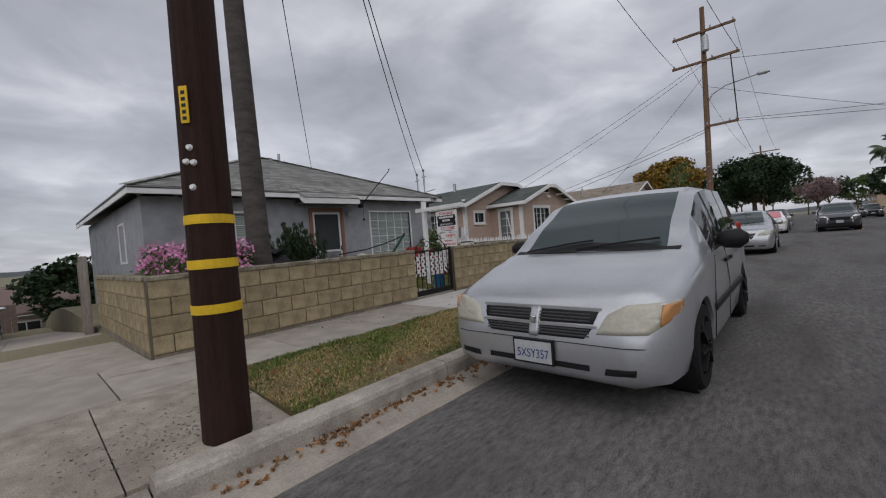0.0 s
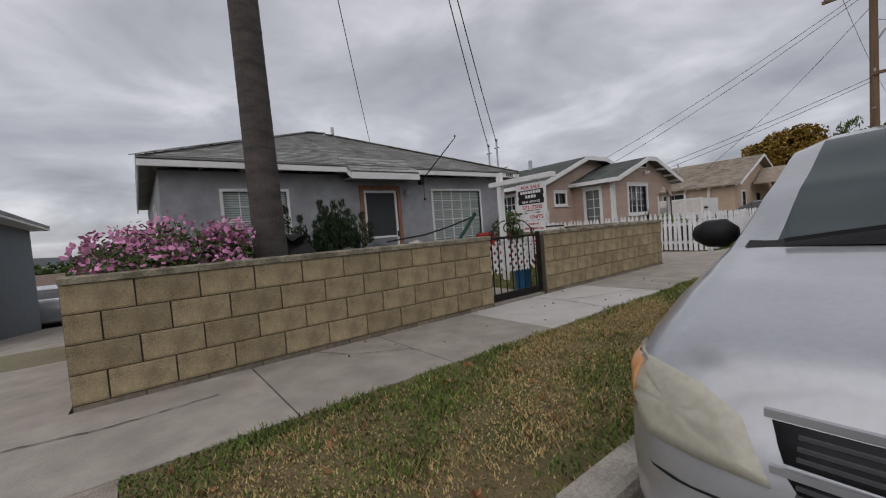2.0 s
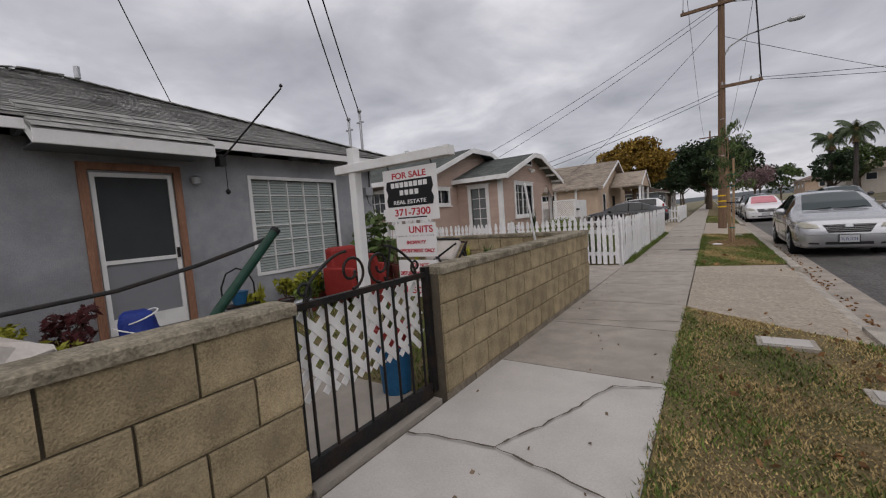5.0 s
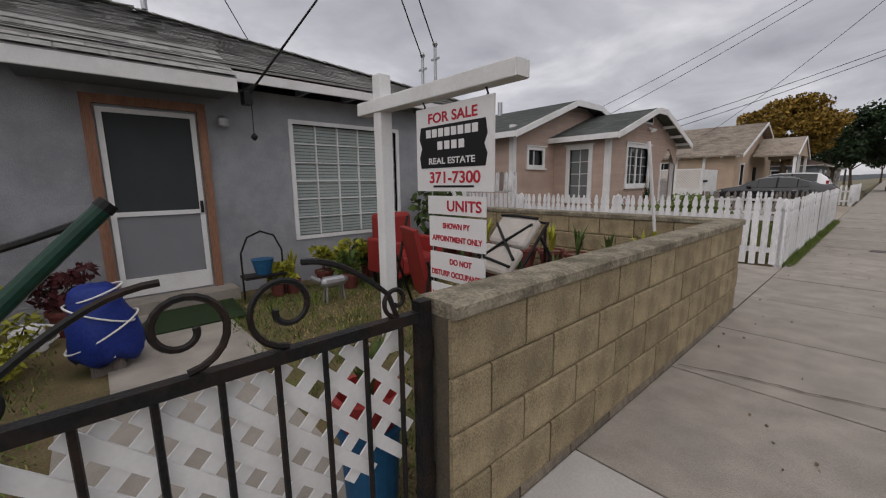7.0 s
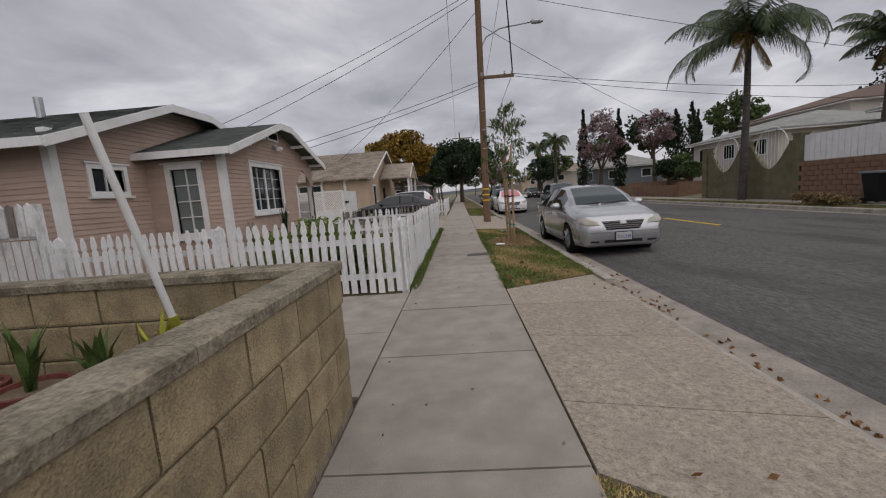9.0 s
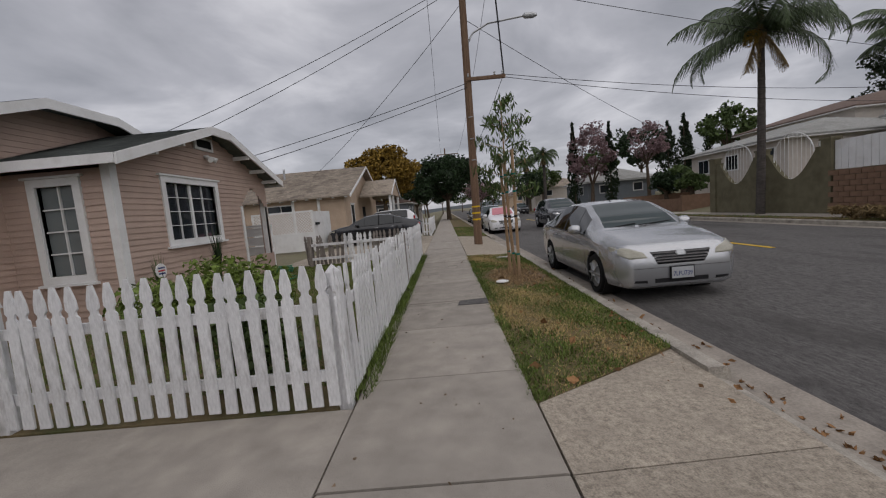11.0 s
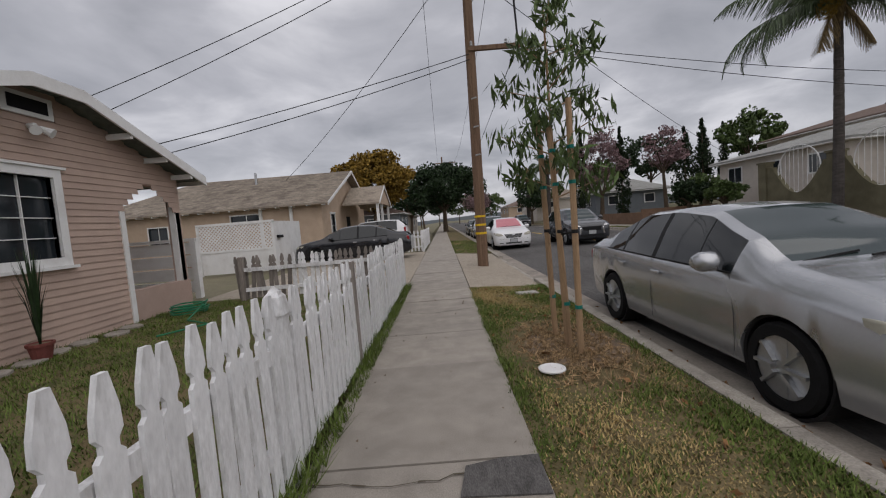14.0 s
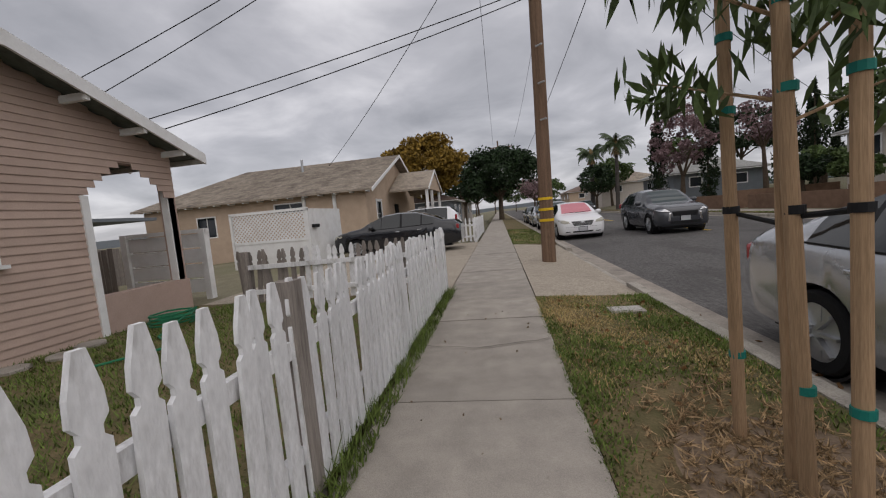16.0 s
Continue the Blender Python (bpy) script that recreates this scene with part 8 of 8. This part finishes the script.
# enclosure behind the lawn: lattice box, white gate, plank fence
lb = thing("lattice_enclosure", "white lattice and board enclosure beside the driveway", "enclosure", (-6.5, 24, 0))
part("frame", G().box(-8.3, -5.4, 23.9, 23.98, 1.86, 1.95).box(-5.48, -5.4, 23.9, 23.98, 0, 1.9).box(-8.3, -8.22, 23.9, 23.98, 0, 1.9).box(-8.2, -5.48, 23.9, 23.98, 0.85, 0.93), WHITE, lb)
lt = G()
for k in range(-7, 22):
    for sg in (1, -1):
        u0 = -8.25 + k * 0.135
        a, bq = (u0, 0.9), (u0 + 0.95, 1.85)
        if sg < 0:
            a, bq = (u0 + 0.95, 0.9), (u0, 1.85)
        lo, hi = 0.0, 1.0
        ss = [s / 40 for s in range(41) if -8.25 <= a[0] + (bq[0] - a[0]) * s / 40 <= -5.45]
        if len(ss) > 3:
            lo, hi = min(ss), max(ss)
            lt.beam((a[0] + (bq[0] - a[0]) * lo, 23.94 + 0.006 * sg, a[1] + (bq[1] - a[1]) * lo), (a[0] + (bq[0] - a[0]) * hi, 23.94 + 0.006 * sg, a[1] + (bq[1] - a[1]) * hi), 0.008, 0.04)
part("lattice", lt, WHITE, lb)
part("board", G().box(-8.2, -5.48, 23.92, 23.96, 0.05, 0.86), WHITE, lb)
for k in range(10):
    part("side_board", G().box(-5.44, -5.40, 24.0 + 0.26 * k, 24.25 + 0.26 * k, 0.02, 1.9), WHITE, lb)
part("latch", G().box(-5.395, -5.3, 24.1, 24.5, 1.25, 1.36), BLACKP, lb)
wg = thing("white_gate", "white board gate with posts at the end of the yard", "gate", (-6.2, 19, 0))
for x in (-7.2, -5.3):
    part("post", G().box(x - 0.07, x + 0.07, 18.93, 19.07, -0.1, 1.45), WHITE, wg)
for z in (0.1, 0.42, 0.74, 1.06):
    part("board", G().box(-7.12, -5.38, 18.98, 19.02, z, z + 0.29), WHITE, wg)
part("top_rail", G().box(-7.2, -5.2, 18.95, 19.05, 1.37, 1.45), WHITE, wg)
pf = thing("plank_fence", "weathered grey plank fence behind the pink house", "fence", (-9, 20, 0))
PL = G().box(-0.07, 0.07, -0.01, 0.01, 0, 1.25).mesh("plank", OLDWOOD)
for k in range(60):
    ob = new("plank", PL)
    ob.parent = pf
    ob.matrix_basis = pose(0.9 - 0.15 * k if k < 24 else -2.7, -0.6 if k < 24 else -0.6 + 0.15 * (k - 24), -0.1 + RNG.normal(0, 0.02), 0, RNG.normal(0, 0.8), 0 if k < 24 else 90)
dk = thing("rear_deck", "white railed rear deck with a flat roof", "deck", (-17, 26, 0))
part("deck_roof", G().box(-21, -16, 25, 29, 2.3, 2.45), SLATE, dk)
for x in (-20.8, -18.5, -16.2):
    part("post", G().box(x - 0.06, x + 0.06, 25.1, 25.22, -3, 2.3), WHITE, dk)
for z in (0.2, 0.5, 0.8):
    part("rail", G().box(-21, -16, 25.1, 25.16, z, z + 0.1), WHITE, dk)

# ---------------------------------------------------------------- across the street
fw = thing("retaining_wall", "brown concrete block wall under a white board fence", "wall", (15.4, 12, 0), kind="structure")
BR = G().box(-0.09, 0.0, 0.008, 0.392, 0.008, 0.192).mesh("block", BRICKW)
part("core", G().box(15.31, 15.5, 4.0, 19.4, -0.3, 1.6), MORTAR, fw)
for r in range(8):
    for k in range(38):
        ob = new("block", BR)
        ob.parent = fw
        ob.matrix_basis = pose(-0.1 + 0.0, -8.0 + 0.4 * k + (0.2 if r % 2 else 0), 0.2 * r)
wf = thing("board_fence", "white vinyl board fence on top of the block wall", "fence", (15.4, 12, 1.6))
for k in range(62):
    part("board", G().box(15.36, 15.40, 4.05 + 0.25 * k, 4.28 + 0.25 * k, 1.62, 2.68 + 0.002 * (k % 3)), WHITE, wf)
part("rail", G().box(15.41, 15.46, 4.0, 19.5, 1.75, 1.85), WHITE, wf)
ow = thing("stucco_wall", "olive stucco garden wall with curved dips and white iron grilles", "wall", (15.4, 22.5, 0), kind="structure")
o = [(19.4, -0.2), (25.9, -0.2), (25.9, 2.55), (25.3, 2.55)]
for c0, c1 in ((25.3, 23.1), (22.2, 20.0)):
    o += [(c0 + (c1 - c0) * s / 12, 2.45 - 1.05 * math.sin(math.pi * s / 12)) for s in range(13)]
    o += [(c1 - 0.02, 2.55)] if c1 > 21 else []
    o += [(22.25, 2.55)] if c1 > 21 else []
o += [(20.0, 2.55), (19.4, 2.55)]
part("wall", G().prism(o, 0, 15.3, 15.5), OLIVE, ow)
for y in (19.5, 22.65, 25.8):
    part("pillar", G().box(15.22, 15.58, y - 0.2, y + 0.2, -0.2, 2.75), OLIVE, ow)
    part("pillar_cap", G().box(15.18, 15.62, y - 0.24, y + 0.24, 2.75, 2.83), OLIVE, ow)
for yc in (24.2, 21.1):
    part("grille_ring", G().tube([(15.4, yc + 0.95 * math.cos(k * math.pi / 12), 2.35 + 0.95 * math.sin(k * math.pi / 12)) for k in range(25)], 0.022), WHITE, ow)
    for k in range(9):
        yy = yc - 0.8 + 0.2 * k
        hh = math.sqrt(max(0.01, 0.95 ** 2 - (yy - yc) ** 2))
        part("grille_bar", G().cyl((15.4, yy, 2.35 - hh), (15.4, yy, 2.35 + hh), 0.009, n=6), WHITE, ow)
bn = thing("wheelie_bin", "dark green-black wheeled rubbish bin on the far sidewalk", "bin", (14.55, 15.4, 0))
part("tub", G().add([(14.33, 15.2, 0.08), (14.77, 15.2, 0.08), (14.77, 15.62, 0.08), (14.33, 15.62, 0.08), (14.25, 15.1, 1.0), (14.85, 15.1, 1.0), (14.85, 15.72, 1.0), (14.25, 15.72, 1.0)],
                    [(3, 2, 1, 0), (4, 5, 6, 7), (0, 1, 5, 4), (1, 2, 6, 5), (2, 3, 7, 6), (3, 0, 4, 7)]), BLACKP, bn, bevel=0.02)
part("lid", G().box(14.2, 14.9, 15.05, 15.77, 1.0, 1.07), SLATE, bn, bevel=0.02)
for x in (14.3, 14.8):
    part("wheel", G().cyl((x - 0.03, 15.68, 0.1), (x + 0.03, 15.68, 0.1), 0.1, 0.1, 12), RUBBER, bn)
db = thing("palm_debris", "heap of dead brown palm fronds on the far kerb", "debris", (14.0, 16.7, 0))
c = [(13.9 + RNG.uniform(-0.3, 0.5), 16.7 + RNG.uniform(-0.9, 0.9), RNG.uniform(0, 0.3)) for _ in range(24)]
fast_mesh("fronds", leaves(c, [0.22] * 24, 2400, 0.10, 0.6, 0, 0.2), 4, PALMDRY, db)

for ob in (fw, wf, ow, bn, db):
    ob.location.y += 1.1


def palm(x, y, z0, h, r, ln, n, droop, label, dead=3):
    t = thing("palm_tree", label, "palm", (x, y, z0))
    g = G()
    m = int(h / 0.5)
    for k in range(m):
        g.cyl((x + 0.1 * math.sin(k / m * 2), y, z0 + h * k / m - 0.1), (x + 0.1 * math.sin((k + 1) / m * 2), y, z0 + h * (k + 1) / m - 0.1), r * (1.15 - 0.35 * k / m) + 0.01, r * (1.13 - 0.35 * k / m), 12, False)
    part("trunk", g, PALMBARK, t)
    part("crown_shaft", G().lathe(Matrix.Translation((x + 0.09, y, z0 + h - 0.15)), [(r * 0.8, -0.25), (r * 1.2, 0.1), (r * 1.45, 0.5), (r * 1.0, 0.95), (r * 0.5, 1.4)], 12), PALMDRY, t)
    palm_crown(t, (x + 0.09, y, z0 + h + 0.5), n, ln, droop, PALMLEAF, dead, 0.021)
    if "arching" in label:
        fast_mesh("flower_spray", leaves([(x - 0.5, y - 0.3, z0 + h + 0.1), (x - 0.6, y - 0.3, z0 + h - 0.15)], [0.34, 0.28], 700, 0.07, 0.8, 1.0, 0.15), 4, LEAF_O, t)


palm(14.75, 23.1, 0.0, 7.4, 0.15, 4.0, 20, 1.0, "tall feather palm with arching fronds across the street", 2)
palm(20.7, 22.6, 0.8, 5.7, 0.13, 2.5, 16, 0.7, "feather palm behind the white fence")
palm(13.9, 57, 0.2, 6.6, 0.2, 2.6, 20, 1.0, "far palm with a full crown", 6)
palm(14.5, 71, 0.2, 7.2, 0.3, 2.8, 20, 1.0, "far shaggy palm with a skirt of dead fronds", 14)
plain_house("cream stucco house with a grey roof on the raised lot", 24.5, 32, 8.5, 9, 1.3, 2.5, 3.7, CREAM, SHINGLE, windows=3)
plain_house("two-storey house with brown roofs behind the white house", 33, 37, 10, 10, 1.4, 4.4, 5.8, CREAM, SHINGLE_B, windows=3)
plain_house("dark grey house with a low grey roof on the raised lot", 29, 21, 11, 9, 1.4, 2.9, 4.4, DARKHOUSE, SHINGLE, windows=3)
plain_house("grey cottage with white trim far across the street", 22, 57, 8, 8, 1.0, 2.2, 3.9, SLATE, SHINGLE, windows=2)
plain_house("pale blue house beyond the tan house", -8, 50, 8, 10, 0, 2.6, 4.4, SLATE, SHINGLE_B, windows=2, face=1)
plain_house("cream house far along the street", -8, 66, 10, 10, 0, 2.6, 4.4, CREAM, SHINGLE_T, windows=2, face=1)
plain_house("cream house far along the street", 22, 82, 12, 10, 1.2, 2.6, 4.4, CREAM, SHINGLE_T, windows=3)
plain_house("tan house far along the street", 21, 104, 12, 10, 1.0, 2.6, 4.4, TAN, SHINGLE_B, windows=3)
plain_house("slate grey house on the lower drive with a white porch", -11.0, -10.4, 7.5, 9, -0.9, 3.3, 5.0, SLATE, SHINGLE, along_y=False, windows=2, face=1)
plain_house("low house with a dark roof below the driveway", -30, -8, 12, 9, -3.4, 2.4, 3.8, CREAM, SHINGLE_B, windows=2, face=1)
plain_house("low house with a grey roof on the land below", -46, -22, 11, 9, -6.3, 2.6, 4.2, CREAM, SHINGLE, windows=2, face=1)
plain_house("low house with a grey roof on the land below", -60, 4, 11, 9, -7.8, 2.6, 4.2, CREAM, SHINGLE_B, windows=2, face=1)
plain_house("low house with a tan roof on the land below", -52, 34, 11, 9, -7.2, 2.6, 4.2, CREAM, SHINGLE_T, windows=2, face=1)
for x0, x1, y, z, mt_, lab in ((15.6, 22, 30.3, 1.0, BRICKW, "low brown block planter wall by the drive"), (15.5, 21, 38, 1.1, BRICKW, "low brown block planter wall by the drive")):
    tagged(part("planter_wall", G().box(x0, x1, y, y + 0.2, -0.2, z).box(x0, x0 + 0.2, y + 0.2, y + 7, -0.2, z * 0.8), mt_), lab, "wall", kind="structure")
fnc = thing("board_fence", "dark red-brown board fence across the lower drive", "fence", (-22.6, -8, -1.5))
for k in range(26):
    part("board", G().box(-22.6, -22.56, -10.5 + 0.2 * k, -10.31 + 0.2 * k, -1.9, -0.35), SHINGLE_B, fnc)
gl = thing("wooden_gate", "open weathered wooden gate leaf at the end of the wall", "gate", (-4.3, -4.4, 0))
for k in range(7):
    part("plank", G().box(-4.45 - 0.1 * k, -4.36 - 0.1 * k, -4.42, -4.39, -0.15, 1.25), OLDWOOD, gl)
part("gate_post", G().box(-4.34, -4.22, -4.46, -4.34, -0.3, 1.35), OLDWOOD, gl)

tree("street_tree", "round dense green street tree", 1.3, 62, -0.1, 3.0, 0.3, 5.5, 3.2, LEAF_D, 15000, 0.19, clumps=90)
tree("street_tree", "ochre-leaved tree behind the tan house", -5.2, 45.5, 0, 2.9, 0.25, 3.9, 2.8, LEAF_O, 15000, 0.17, clumps=80)
tree("blossom_tree", "dusty pink blossoming tree across the street", 16.9, 48.6, 0.6, 2.2, 0.2, 2.6, 3.2, LEAF_P, 6000, 0.12, clumps=50, squash=1.0)
tree("blossom_tree", "sparse dusty pink blossoming tree on the slope", 20.7, 44, 1.2, 3.0, 0.15, 2.4, 2.1, LEAF_P, 2600, 0.11, clumps=36)
tree("blossom_tree", "far dusty pink tree", 8.2, 92, 0, 2.5, 0.2, 3.6, 2.6, LEAF_P, 3200, 0.16)
tree("tree", "dark green tree above the far houses", 36, 27, 1.4, 3, 0.3, 4.4, 4.2, LEAF_D, 7000, 0.17)
tree("tree", "dark green tree above the far houses", 41.5, 39.5, 1.4, 4.0, 0.3, 4.2, 4.2, CYPRESS, 6000, 0.17)
tree("tree", "dark green tree above the far houses", 36, 14, 1.4, 3, 0.3, 4.0, 4.0, LEAF_D, 6000, 0.17)
for x, y, r, hh, m_, z0 in ((14.3, 68, 3, 2.2, LEAF_D, 0), (18, 74, 3.5, 2.5, LEAF, 0.5), (10.5, 110, 4, 3, LEAF_D, 0), (-2.5, 84, 4, 3, LEAF_D, 0), (-3, 58, 3, 2.4, LEAF_D, 0), (16, 128, 5, 3, LEAF, 0), (-5, 120, 6, 4, LEAF_D, 0), (24, 66, 3.5, 2.5, LEAF, 1.5), (28, 60, 4, 3, LEAF_D, 2),
                            (0, 150, 6, 4, LEAF_D, 0), (8, 170, 7, 4, LEAF, 0), (30, 46, 3, 2.5, LEAF, 2.6), (19, 38, 1.4, 0.8, LEAF_D, 0.6), (18, 33, 1.2, 0.7, LEAF, 0.5), (21.5, 40, 1.5, 0.8, LEAF, 1.2), (-24, -3, 2.5, 1.8, LEAF_D, -3.2), (-38, -14, 4, 2.5, LEAF, -5.5),
                            (-34, -2, 3.5, 2.2, LEAF_D, -4.8), (-55, -30, 5, 3, LEAF_D, -7), (-44, -10, 4, 2.5, LEAF, -6), (-50, 15, 5, 3, LEAF_D, -7), (-40, 26, 4, 2.5, LEAF, -6), (-34, 33, 3.5, 2.5, LEAF_D, -5), (-70, 30, 6, 3, LEAF_D, -9), (-75, -10, 6, 3, LEAF, -9)):
    tree("tree", "leafy green tree in the distance", x, y, z0, hh * 0.9, 0.18, r, hh, m_, 2600, 0.05 * r + 0.05, 6, 0.6, "distant trees", 34)
for x, y, z0, hh, r in ((15.4, 49.6, 0.0, 9.6, 0.8), (18.9, 48.4, 0.3, 8.9, 0.8), (24.2, 46.8, 1.0, 7.4, 1.2), (25.5, 46.2, 1.0, 7.9, 1.0), (31.0, 54.5, 1.4, 8.0, 0.75), (32.7, 53.5, 1.4, 8.5, 0.65), (34.2, 52.5, 1.4, 9.4, 0.65), (35.6, 51.7, 1.4, 7.4, 0.6), (38.5, 42.5, 1.4, 6.9, 1.1)):
    cypress(x, y, z0, hh, r)
woods = []
for k in range(150):
    a = RNG.uniform(-math.pi, math.pi)
    d = RNG.uniform(160, 420)
    x, y = d * math.sin(a), d * math.cos(a)
    if -6 < x < 18 and y > 0:
        continue
    woods.append((x, y, land(x, y) + 2.5))
tagged(fast_mesh("far_woods", leaves(woods, [RNG.uniform(5, 10) for _ in woods], 9000, 0.9, 0.45, 0, 0.7), 4, LEAF_D), "belt of distant trees on the horizon", "trees", kind="stuff")
hz = G()
for k in range(48):
    a0, a1 = 2 * math.pi * k / 48, 2 * math.pi * (k + 1) / 48
    h0, h1 = 14 + 9 * math.sin(k * 1.7) + 5 * math.sin(k * 0.6), 14 + 9 * math.sin((k + 1) * 1.7) + 5 * math.sin((k + 1) * 0.6)
    if k == 47:
        h1 = 14
    p, q = (1900 * math.sin(a0), 1900 * math.cos(a0)), (1900 * math.sin(a1), 1900 * math.cos(a1))
    hz.add([(*p, -12), (*q, -12), (*q, h1), (*p, h0)], [(0, 1, 2, 3)])
tagged(part("backdrop", hz, SLATE), "hazy grey-blue line of far hills", "backdrop", kind="structure")
